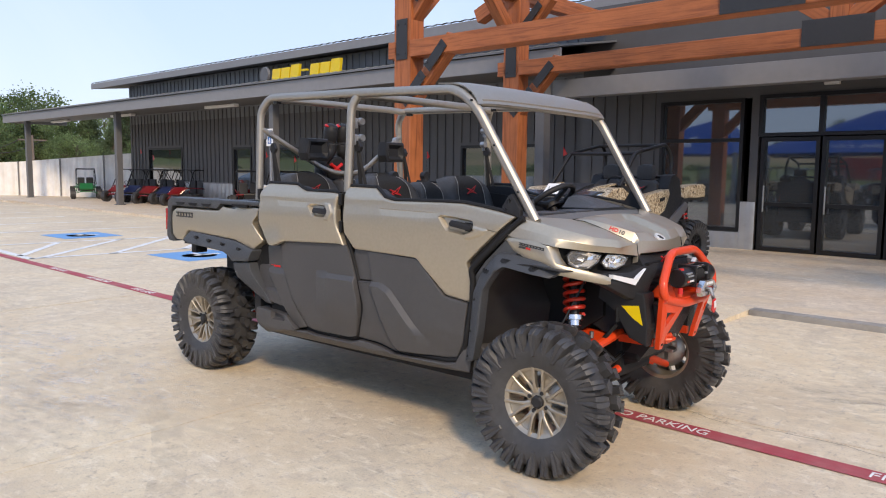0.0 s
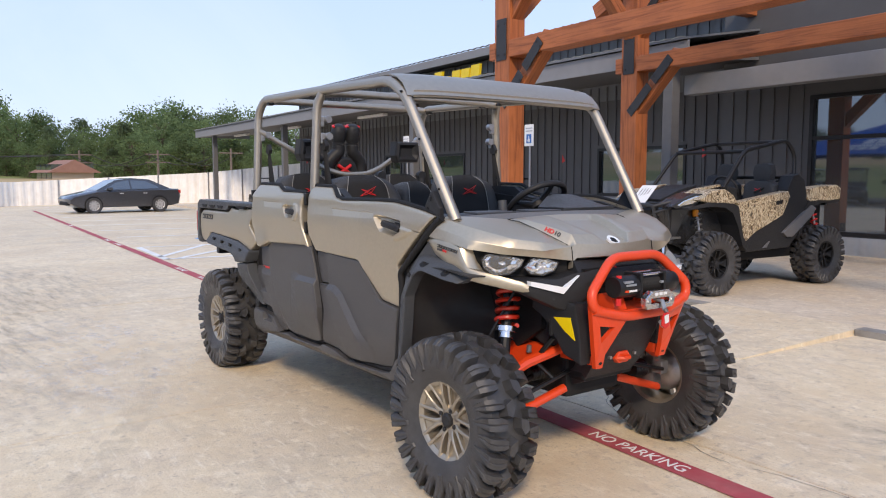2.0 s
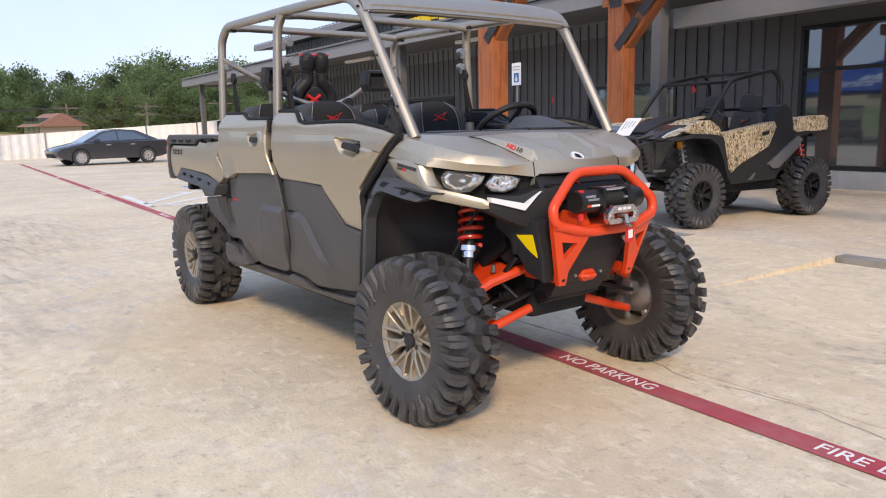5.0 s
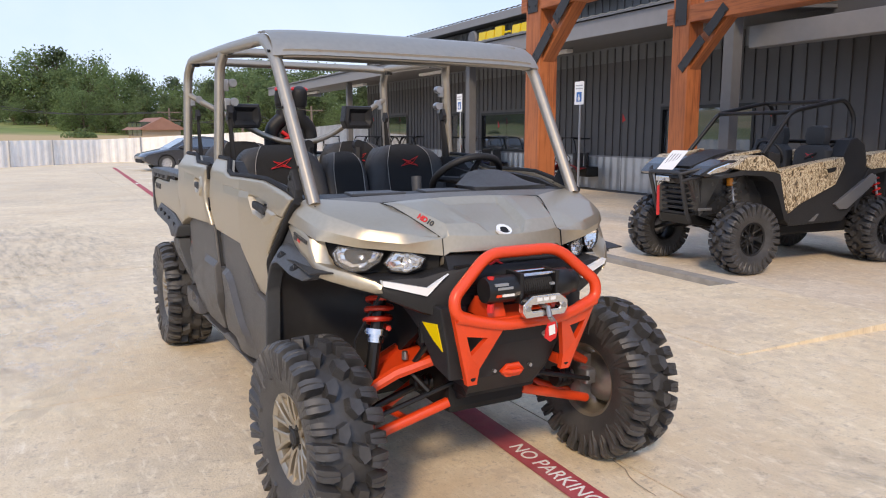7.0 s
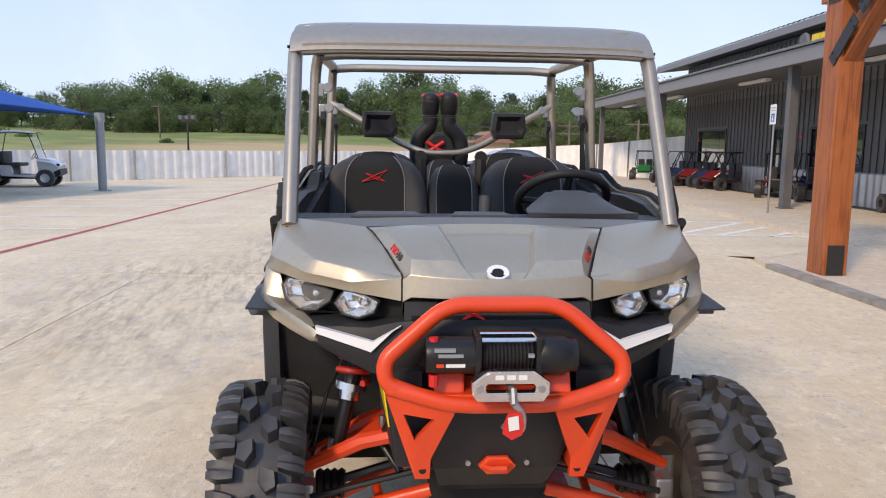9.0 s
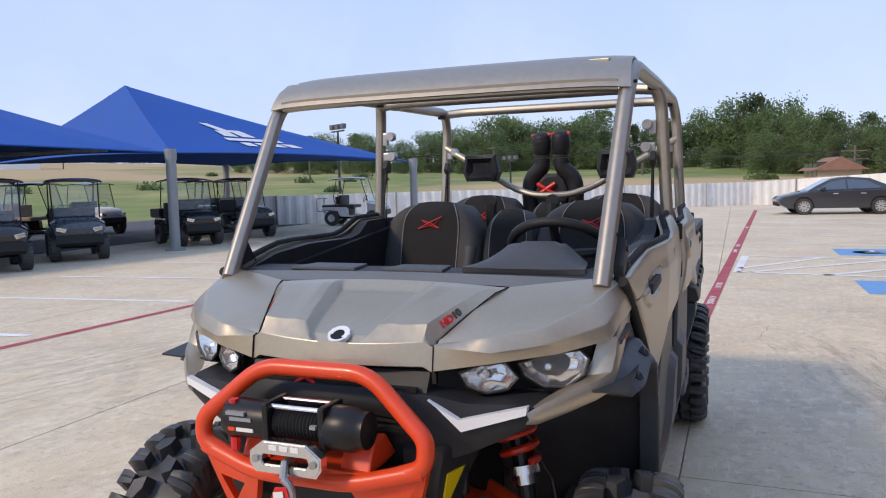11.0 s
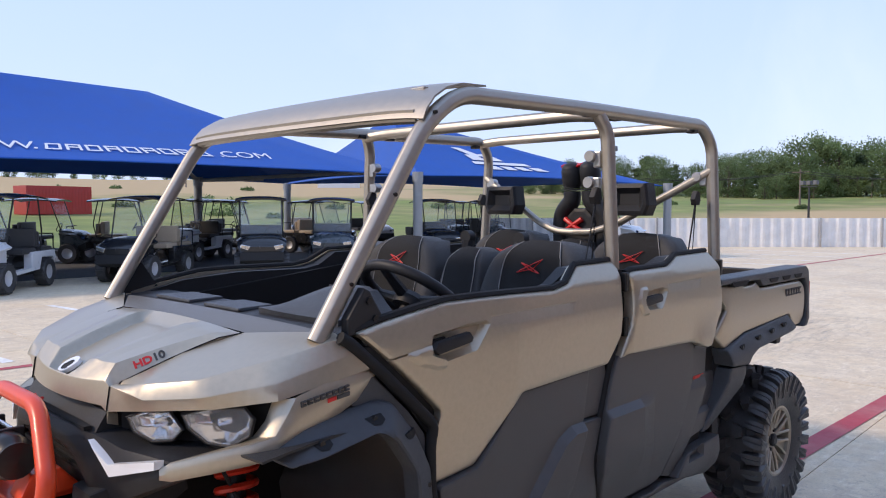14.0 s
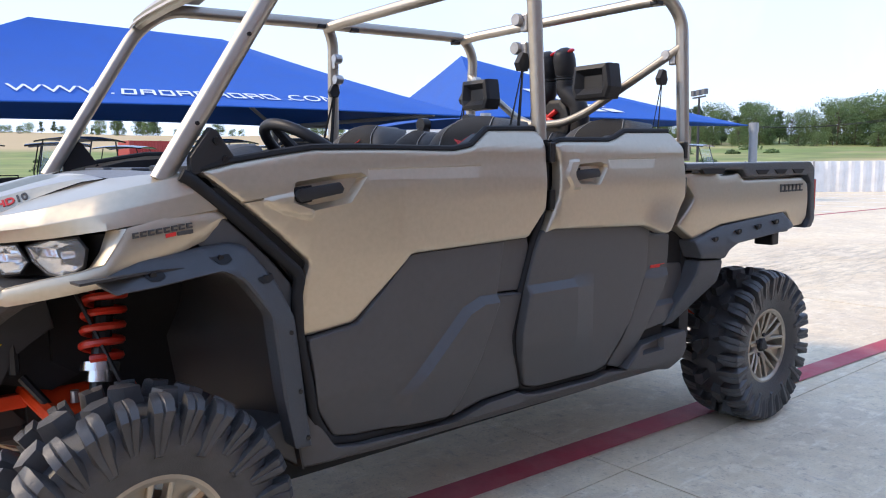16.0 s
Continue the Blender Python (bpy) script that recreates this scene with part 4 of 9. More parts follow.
# ---- trees ----
def tree(kind, seed, height, spread):
    """A tapered trunk with limbs and a crown of many small leaf clumps with gaps."""
    rng = random.Random(seed)
    tr = thing("tree", "tall dark green pine tree at the edge of the field" if kind == "pine" else "leafy green broadleaf tree at the edge of the field", "tree")
    bt, bl = bmn(), bmn()
    tube(bt, [(0, 0, -0.5), (rng.uniform(-.1, .1), rng.uniform(-.1, .1), height * 0.45), (rng.uniform(-.3, .3), rng.uniform(-.3, .3), height * 0.9)], [height * 0.022, height * 0.016, height * 0.004], 6)
    clumps = []
    for k in range(34 if kind == "pine" else 46):
        a = rng.uniform(0, 6.283)
        if kind == "pine":
            t = rng.uniform(0.22, 1.0)
            r = spread * (1.18 - t) ** 0.7 * rng.uniform(0.3, 1.0)
            c = Vector((r * math.cos(a), r * math.sin(a), height * t))
            s = spread * rng.uniform(0.28, 0.46)
        else:
            t = rng.uniform(0.10, 1.0)
            r = spread * math.sqrt(max(0.02, 1 - ((t - 0.5) / 0.56) ** 2)) * rng.uniform(0.35, 1.0)
            c = Vector((r * math.cos(a), r * math.sin(a), height * t))
            s = spread * rng.uniform(0.28, 0.50)
        clumps.append((c, s))
        tube(bt, [(0, 0, c.z * 0.75), tuple(c * 0.5 + Vector((0, 0, c.z * 0.42))), tuple(c)], [height * 0.008, height * 0.005, height * 0.002], 4, cap=False)
    for c, s in clumps:
        for k in range(104):
            d = Vector((rng.gauss(0, 1), rng.gauss(0, 1), rng.gauss(0, 0.75)))
            p = c + d.normalized() * s * rng.uniform(0.35, 1.05)
            n = Vector((rng.gauss(0, 1), rng.gauss(0, 1), rng.gauss(0.5, 0.8))).normalized()
            x = n.orthogonal().normalized()
            y = n.cross(x)
            q = height * rng.uniform(0.011, 0.022)
            bl.faces.new([bl.verts.new(p + q * (x * i + y * j)) for i, j in ((-1, -0.3), (0.1, -0.9), (1, 0.1), (0.2, 0.8))])
    part("trunk", bt, "bark", tr)
    part("crown", bl, "pine" if kind == "pine" else "leaf", tr)
    return tr


masters = [tree("broad", 1, 9, 4.2), tree("broad", 2, 9, 3.9), tree("broad", 3, 10, 4.3), tree("pine", 4, 11, 3.3), tree("pine", 5, 11, 3.0), tree("broad", 6, 7, 4.0)]
HEIGHT = (9.6, 9.6, 10.6, 11.6, 11.6, 7.6)
rng = random.Random(11)
spots = []


def skyline(az):
    """How high the tree tops stand over the eye, in degrees, along the horizon."""
    base = 4.7 if az > -22 else 3.7 if az > -36 else 3.1
    return base + 0.45 * math.sin(az * 0.42 + 1) + 0.35 * math.sin(az * 1.1)


def wood(a0, a1, count, r0, r1, share):
    for k in range(count):
        az = a0 + (a1 - a0) * (k + rng.uniform(-0.4, 0.4)) / count
        e = min(1, max(0, (az + 2) / 12))
        r = r0 + (r1 - r0) * e + rng.uniform(-4, 6)
        x, y = 4 - r * math.cos(radians(az)), r * math.sin(radians(az))
        spots.append((x, y, max(3.0, 1.5 + r * math.tan(radians(skyline(az) * rng.uniform(*share))) - terrain(x, y))))


# tree line beyond the field past the lot's far end, then the far woods on the hills past the canopies
wood(-36, 26, 46, 168, 106, (0.86, 1.08))
wood(-36, 26, 50, 160, 98, (0.72, 0.95))
wood(-36, 26, 54, 153, 91, (0.45, 0.70))
wood(-100, -36, 46, 320, 320, (0.88, 1.08))
wood(-100, -36, 50, 305, 305, (0.70, 0.92))
for k, (x, y, h) in enumerate(spots):
    i = k if k < 6 else rng.choice((0, 1, 2, 2, 0, 1, 3, 5, 5, 4))
    s = h / HEIGHT[i]
    m = pose(x, y, terrain(x, y) - 0.2, 0, 0, rng.uniform(0, 360)) @ Matrix.Diagonal((s, s, s, 1))
    c = masters[i]
    if k < 6:
        c.matrix_world = m
    else:
        c = copy_thing(c, m)
        c.scale = (s, s, s)
    c["group"] = "trees beyond the field"


# ---- wheels ----
def wheel_parts(parent, name, x, y, z, radius, width, side, rim_mat="rim", lugs=17, spokes=8, rim_r=0.185, detail=True):
    """A knobbly tyre on a spoked rim; side is +1 where the outer face looks to +y."""
    w = new(name)
    w.parent = parent
    w.matrix_local = pose(x, y, z)
    hw = width / 2
    R = radius - 0.043
    bm = bmn()
    prof = [(rim_r - 0.01, -hw * 0.80), (rim_r + 0.02, -hw * 0.92), (rim_r + 0.07, -hw * 1.02), (R - 0.075, -hw * 1.03), (R - 0.03, -hw * 0.97), (R - 0.006, -hw * 0.80), (R, -hw * 0.4), (R, hw * 0.4), (R - 0.006, hw * 0.80), (R - 0.03, hw * 0.97), (R - 0.075, hw * 1.03), (rim_r + 0.07, hw * 1.02), (rim_r + 0.02, hw * 0.92), (rim_r - 0.01, hw * 0.80)]
    lathe(bm, prof, 52 if detail else 28, closed=True)

    def block(ang, pts, r0, r1, small=0.80):
        """One arrow-shaped centre block: its outline is (angle offset, across), with a shallow sipe left between two halves."""
        c = [sum(p[k] for p in pts) / len(pts) for k in (0, 1)]
        lo, hi = [], []
        for a, d in pts:
            for store, r, k in ((lo, r0, 1.12), (hi, r1, small)):
                aa, dd = ang + c[0] + (a - c[0]) * k, c[1] + (d - c[1]) * k
                store.append(bm.verts.new((r * math.sin(aa), dd, r * math.cos(aa))))
        top = bm.verts.new((r1 - 0.004) * Vector((math.sin(ang + c[0]), 0, math.cos(ang + c[0]))) + Vector((0, c[1], 0)))
        n = len(pts)
        for i in range(n):
            bm.faces.new((hi[i], hi[(i + 1) % n], top))
            bm.faces.new((lo[i], lo[(i + 1) % n], hi[(i + 1) % n], hi[i]))

    def fin(ang, s, wide, reach, proud, skew):
        """One shoulder block that runs from the tread over the edge and down the side wall, with a sipe along its back."""
        way = [(0.50, R - 0.008, radius - 0.002, 0.70), (0.72, R - 0.010, radius - 0.001, 0.95), (0.97, R - 0.018, radius - 0.010, 1.0), (1.06, R - 0.034, radius - 0.030, 0.98), (1.05, R - 0.060, radius - 0.062, 0.86), (1.02, R - reach, radius - reach - 0.034, 0.55)]
        rows = []
        for i, (d, r0, r1, w) in enumerate(way):
            a = ang + skew * (i - 2.5)
            h = wide * w
            out = d + (proud if i > 2 else 0.0) * (1.0, 1.0, 0.9, 0.35)[min(i - 2, 3)] if i > 2 else d
            base = d - 0.07 if i > 2 else d
            dip = 0.005 if 0 < i < 5 else 0.0
            row = []
            for da, r, dd in ((-1.12, r0, base), (-0.86, r1, out), (-0.14, r1, out), (0.0, r1 - dip, out - (0.03 if dip and i > 2 else 0)), (0.14, r1, out), (0.86, r1, out), (1.12, r0, base)):
                row.append(bm.verts.new((r * math.sin(a + da * h), s * hw * dd, r * math.cos(a + da * h))))
            rows.append(row)
        for A, Bq in zip(rows, rows[1:]):
            for i in range(6):
                bm.faces.new((A[i], A[i + 1], Bq[i + 1], Bq[i]))
        bm.faces.new(rows[0])
        bm.faces.new(rows[-1])

    lugs = 14
    step = 2 * math.pi / lugs
    for k in range(lugs):
        for s in (-1, 1):
            o = k * step + (step * 0.5 if s > 0 else 0)
            block(o, [(-0.105, s * 0.010), (0.02, s * 0.006), (0.120, s * hw * 0.24), (0.075, s * hw * 0.50), (-0.055, s * hw * 0.46)], R - 0.006, radius + 0.002, 0.84)
            fin(o + step * 0.30, s, 0.086, 0.105, 0.08, 0.012 * s)
            fin(o + step * 0.80, s, 0.072, 0.084, 0.06, 0.012 * s)
    part("tyre", bm, "rubber", w, "chunky black mud tyre", True)
    # rim barrel, lip, spokes, cap and nuts
    bm = bmn()
    lathe(bm, [(rim_r - 0.012, -hw * 0.8), (rim_r + 0.006, -hw * 0.84), (rim_r - 0.018, -hw * 0.55), (rim_r - 0.03, 0), (rim_r - 0.02, hw * 0.5), (rim_r + 0.006, hw * 0.84), (rim_r - 0.008, hw * 0.86), (rim_r - 0.020, hw * 0.80), (rim_r - 0.024, hw * 0.4), (rim_r - 0.036, 0), (rim_r - 0.026, -hw * 0.7)], 40, closed=True)
    f = hw * 0.62 * side
    lathe(bm, [(0.0, f * 0.55), (0.066, f * 0.55), (0.070, f * 0.80), (0.052, f * 0.92), (0.0, f * 0.92)] if side > 0 else [(0.0, f * 0.92), (0.052, f * 0.92), (0.070, f * 0.80), (0.066, f * 0.55), (0.0, f * 0.55)], 28)
    for k in range(spokes):
        # each spoke leaves the hub as one bar and forks into two arms, with a scooped web between them
        a = 2 * math.pi * k / spokes
        q = 8.0 / spokes

        def at(r, t, d):
            return bm.verts.new((r * math.sin(a) + t * math.cos(a), f * d, r * math.cos(a) - t * math.sin(a)))
        for arm in (-1, 1):
            rows = []
            for r, off, wd, d in ((0.045, 0.004, 0.013, 0.88), (0.075, 0.007, 0.010, 1.02), (0.115, 0.021 * q, 0.0075, 1.14), (rim_r - 0.026, 0.038 * q, 0.0085, 1.25), (rim_r - 0.010, 0.044 * q, 0.014, 1.27)):
                rows.append([at(r, arm * off + t * wd, d + e) for t, e in ((-1.0, 0.0), (-0.55, 0.05), (0.55, 0.05), (1.0, 0.0), (0.8, -0.42), (-0.8, -0.42))])
            for A, Bq in zip(rows, rows[1:]):
                for i in range(6):
                    bm.faces.new((A[i], A[(i + 1) % 6], Bq[(i + 1) % 6], Bq[i]))
        rows = [[at(r, t * wd, d + e) for t, e in ((-1, 0.0), (0, -0.06), (1, 0.0), (1, -0.2), (-1, -0.2))] for r, wd, d in ((0.070, 0.008, 1.00), (0.100, 0.017 * q, 0.88), (0.140, 0.031 * q, 0.98), (rim_r - 0.012, 0.044 * q, 1.20))]
        for A, Bq in zip(rows, rows[1:]):
            for i in range(5):
                bm.faces.new((A[i], A[(i + 1) % 5], Bq[(i + 1) % 5], Bq[i]))
    bmesh.ops.recalc_face_normals(bm, faces=bm.faces)
    part("rim", bm, rim_mat, w, "", True)
    bm = bmn()
    lathe(bm, [(0.0, f * 0.9), (0.034, f * 0.9), (0.034, f * 1.10), (0.024, f * 1.18), (0.0, f * 1.18)], 8)
    for k in range(4):
        a = math.pi / 4 + k * math.pi / 2
        lathe(bm, [(0.0, f * 0.9), (0.011, f * 0.9), (0.011, f * 1.04), (0.0, f * 1.04)], 6, "y", (0.052 * math.sin(a), 0, 0.052 * math.cos(a)))
    part("hub_cap", bm, "plastic", w, "black hub cap and wheel nuts")
    if detail:
        bm = bmn()
        g = -hw * 0.3 * side
        lathe(bm, [(0.0, f * 0.4), (0.07, f * 0.4), (0.12, f * 0.1), (0.12, f * 0.0), (0.05, g), (0.0, g)], 24)
        part("brake_disc", bm, "steel", w, "grey steel brake disc and knuckle", True)
    return w


# ---- the four-door utility vehicle ----
car = thing("utility_vehicle", "four-door side-by-side utility vehicle in satin champagne and black with orange-red bumper", "utility vehicle")
FX, RX, WY, WZ = 1.515, -1.515, 0.685, 0.365
for name, x, s, wd in (("front_wheel", FX, -1, 0.25), ("front_wheel", FX, 1, 0.25), ("rear_wheel", RX, -1, 0.275), ("rear_wheel", RX, 1, 0.275)):
    w = wheel_parts(car, name, x, s * WY + (0.012 + 0.044 * s if x > 0 else 0), WZ + 0.012, 0.382, wd, s)
    w.rotation_euler = (0, 0.3 * s + x, radians(4) if x > 0 else 0)



def clamp(t, a=0.0, b=1.0):
    return max(a, min(b, t))


def ramp(a, b, t):
    k = clamp((t - a) / (b - a))
    return k * k * (3 - 2 * k)


def ccw(pts):
    area = sum(a[0] * b[1] - b[0] * a[1] for a, b in zip(pts, pts[1:] + pts[:1]))
    return list(pts) if area > 0 else list(pts)[::-1]


def soften(pts, r, steps=3):
    """A closed outline with its corners rounded."""
    out = []
    n = len(pts)
    for i in range(n):
        a, b, c = Vector(pts[i - 1]), Vector(pts[i]), Vector(pts[(i + 1) % n])
        q = min(r, (a - b).length * 0.4, (c - b).length * 0.4)
        p0, p1 = b + (a - b).normalized() * q, b + (c - b).normalized() * q
        for k in range(steps + 1):
            t = k / steps
            out.append((1 - t) ** 2 * p0 + 2 * t * (1 - t) * b + t * t * p1)
    return out


def shrink(pts, d):
    """A closed outline moved inwards by d."""
    out = []
    n = len(pts)
    for i in range(n):
        a, b, c = pts[i - 1], pts[i], pts[(i + 1) % n]
        e, f = (b - a).normalized(), (c - b).normalized()
        m = Vector((-e.y, e.x)) + Vector((-f.y, f.x))
        m = m.normalized() if m.length > 1e-6 else Vector((-e.y, e.x))
        k = clamp(m.dot(Vector((-e.y, e.x))), 0.5, 1.0)
        out.append(b + m * d / k)
    return out


def facet(poly, depth, wall, edges=None):
    """Relief over a convex outline: its height and the lines along which the panel is cut for it."""
    poly = ccw(poly)
    lines = []
    for i in range(len(poly)):
        a, b = Vector(poly[i]), Vector(poly[(i + 1) % len(poly)])
        e = (b - a).normalized()
        lines.append((a, Vector((-e.y, e.x))))
    if edges is not None:
        lines = [q for q in lines if any((Vector(p) - q[0]).length < 1e-4 for p in edges)]

    def height(x, z):
        p = Vector((x, z))
        return depth * clamp(min((p - a).dot(n) for a, n in lines) / wall)
    return height, [(a, n) for a, n in lines] + [(a + n * wall, n) for a, n in lines]


def skin(name, outline, face, mat, parent, depth=0.04, edge=0.012, cuts=(), label="", corner=0.014, step=0.06, back=True):
    """A moulded panel on both sides of the vehicle: face(x, z) is how far its outer side lies off the middle."""
    pts = soften(ccw(outline), corner)
    bm = bmn()
    rings = [[bm.verts.new((p.x, d, p.y)) for p in q] for q, d in ((pts, -edge - depth), (pts, -edge), (shrink(pts, edge * 0.3), -edge * 0.32), (shrink(pts, edge), 0.0))]
    n = len(pts)
    for A, Bq in zip(rings, rings[1:]):
        for i in range(n):
            bm.faces.new((A[i], A[(i + 1) % n], Bq[(i + 1) % n], Bq[i]))
    bm.faces.new(rings[-1])
    if back:
        bm.faces.new(rings[0][::-1])
    lines = list(cuts)
    for k, no in ((0, Vector((1, 0))), (1, Vector((0, 1)))):
        lo, hi = min(p[k] for p in pts), max(p[k] for p in pts)
        lines += [(no * (lo + (hi - lo) * i / max(1, round((hi - lo) / step))), no) for i in range(1, max(1, round((hi - lo) / step)))]
    for a, no in lines:
        bmesh.ops.bisect_plane(bm, geom=bm.verts[:] + bm.edges[:] + bm.faces[:], dist=1e-5, plane_co=(a.x, 0, a.y), plane_no=(no.x, 0, no.y))
    for v in bm.verts:
        v.co.y += face(v.co.x, v.co.z)
    bmesh.ops.triangulate(bm, faces=[f for f in bm.faces if len(f.verts) > 4])
    out = {}
    for s in (1, -1):
        half = bm.copy()
        for v in half.verts:
            v.co.y *= s
        out[s] = part(name, half, mat, parent[s] if isinstance(parent, dict) else parent, label, True)
        m = out[s].modifiers.new("normals", "WEIGHTED_NORMAL")
        m.keep_sharp = True
    bm.free()
    return out


def side_prism(name, outline, mat, parent, d0, d1, bevel, label="", lean=None):
    """A plain panel on both sides of the vehicle, from d0 to d1 off its middle."""
    out = []
    for s in (1, -1):
        bm = bmn()
        prism(bm, outline, s * d0, s * d1)
        if bevel:
            face = max(bm.faces, key=lambda f: s * f.calc_center_median().y)
            bmesh.ops.bevel(bm, geom=list(face.edges), offset=bevel, segments=2, affect="EDGES", profile=0.55)
        out.append(part(name, bm, mat, parent[s] if isinstance(parent, dict) else parent, label, True))
    return {1: out[0], -1: out[1]}


# upper front door: leans in at its top and towards the nose, tucks under, with a scooped belt line and a handle pocket
FD_T = [(1.306, 1.284), (1.22, 1.304), (1.09, 1.326), (0.985, 1.341), (0.85, 1.343), (0.49, 1.339), (0.41, 1.353), (0.315, 1.408), (0.085, 1.413), (0.064, 1.39), (0.070, 1.134), (0.157, 1.036), (0.667, 1.022), (0.865, 0.828), (1.021, 0.806), (1.036, 0.815), (1.033, 0.91), (1.026, 0.973), (1.010, 1.023), (1.092, 1.102), (1.203, 1.20)]
pocket_f, cut_f = facet([(1.050, 1.262), (0.927, 1.270), (0.850, 1.281), (0.826, 1.263), (0.882, 1.189), (0.994, 1.171), (1.062, 1.196)], -0.026, 0.014)
scoop_f, cut_g = facet([(0.822, 1.287), (0.385, 1.294), (0.400, 1.250), (0.822, 1.252)], 1.0, 0.004)
block_f, cut_h = facet([(1.200, 1.202), (1.140, 1.212), (1.118, 1.258), (1.022, 1.270), (0.990, 1.150), (1.062, 1.146), (1.10, 1.17)], 0.008, 0.012)
slit_f, cut_i = facet([(1.210, 1.203), (1.142, 1.212), (1.142, 1.206), (1.205, 1.197)], -0.008, 0.002)


def door_line(x, z):
    """Common bend of the upper doors."""
    y = -0.034 * ramp(1.335, 1.425, z) - 0.010 * ramp(1.22, 1.33, z)
    return y - 0.009 * clamp((1.20 - z) / 0.17)


def front_door_face(x, z):
    y = 0.780 - 0.105 * max(0.0, x - 0.70) + door_line(x, max(z, 1.03))
    y -= 0.016 * clamp((1.028 - z) / 0.20)
    y -= 0.0035 * scoop_f(x, z) * clamp((z - 1.25) / 0.04)
    return y + block_f(x, z) + min(pocket_f(x, z), 0.0) + slit_f(x, z)


crease = [(Vector((0, 1.028)), Vector((0, 1))), (Vector((0, 1.335)), Vector((0, 1))), (Vector((0, 1.38)), Vector((0, 1))), (Vector((0.70, 0)), Vector((1, 0)))]
front_door = skin("front_door", FD_T, front_door_face, "paint", car, 0.035, 0.012, cut_f + cut_g + cut_h + cut_i + crease, "champagne upper door panel")
FD_B = [(1.024, 0.802), (1.010, 0.707), (0.998, 0.587), (0.936, 0.486), (0.864, 0.474), (0.508, 0.458), (0.470, 0.488), (0.380, 0.667), (0.298, 0.833), (0.260, 1.034), (0.667, 1.020), (0.863, 0.826)]
rib_f, cut_j = facet([(0.86, 0.436), (0.455, 0.823), (0.379, 0.852), (0.20, 0.850), (0.20, 0.40), (0.86, 0.40)], 1.0, 0.026)


def lower_front_face(x, z):
    return 0.757 - 0.06 * max(0.0, x - 0.80) - 0.035 * ramp(0.66, 0.44, z) + 0.026 * rib_f(x, z) * clamp((0.76 - x) / 0.10)


lower_cuts = [q for q in cut_j if q[0].x > 0.22 and q[0].y > 0.41]
skin("door_lower", FD_B, lower_front_face, "plastic_grey", front_door, 0.03, 0.008, lower_cuts, "charcoal lower door panel")

# upper and lower rear door
RD_T = [(0.036, 1.362), (-0.005, 1.373), (-0.28, 1.376), (-0.34, 1.391), (-0.40, 1.413), (-0.70, 1.418), (-0.755, 1.36), (-0.764, 1.145), (-0.645, 1.004), (-0.60, 1.002), (-0.487, 1.040), (0.030, 1.060), (0.078, 1.046), (0.024, 1.17), (0.014, 1.294)]
pocket_r, cut_k = facet([(-0.040, 1.256), (-0.070, 1.292), (-0.200, 1.300), (-0.248, 1.288), (-0.190, 1.214), (-0.065, 1.220)], -0.026, 0.012)
block_r, cut_l = facet([(0.002, 1.254), (-0.028, 1.309), (-0.080, 1.311), (-0.082, 1.200), (-0.032, 1.199)], 0.009, 0.010)
scoop_r, cut_m = facet([(-0.245, 1.311), (-0.558, 1.315), (-0.522, 1.272), (-0.262, 1.272)], 1.0, 0.004)


def rear_door_face(x, z):
    y = 0.803 + door_line(x, z) - 0.016 * ramp(-0.02, 0.09, x)
    y -= 0.0035 * scoop_r(x, z) * clamp((z - 1.272) / 0.04)
    y += 0.018 * clamp((-0.487 - x) / 0.06) * clamp((1.10 - z) / 0.06)
    return y + block_r(x, z) + min(pocket_r(x, z), 0.0)


rear_door = skin("rear_door", RD_T, rear_door_face, "paint", car, 0.035, 0.012, cut_k + cut_l + cut_m + [(Vector((0, 1.335)), Vector((0, 1))), (Vector((0, 1.38)), Vector((0, 1))), (Vector((-0.487, 0)), Vector((1, 0))), (Vector((-0.547, 0)), Vector((1, 0)))], "champagne upper door panel")
RD_B = [(0.118, 0.995), (0.160, 0.877), (0.206, 0.70), (0.20, 0.618), (0.142, 0.488), (0.082, 0.471), (-0.258, 0.466), (-0.327, 0.481), (-0.450, 0.67), (-0.543, 0.848), (-0.555, 1.045), (0.03, 1.064), (0.085, 1.055)]



def lower_rear_face(x, z):
    return 0.769 - 0.035 * ramp(0.66, 0.44, z) + 0.024 * clamp((0.866 - z) / 0.028) * clamp((x + 0.20) / 0.12) * ramp(0.5, 0.7, z)


skin("door_lower", RD_B, lower_rear_face, "plastic_grey", rear_door, 0.03, 0.008, [(Vector((0, 0.866)), Vector((0, 1))), (Vector((0, 0.838)), Vector((0, 1))), (Vector((-0.20, 0)), Vector((1, 0))), (Vector((-0.08, 0)), Vector((1, 0)))], "charcoal lower door panel")

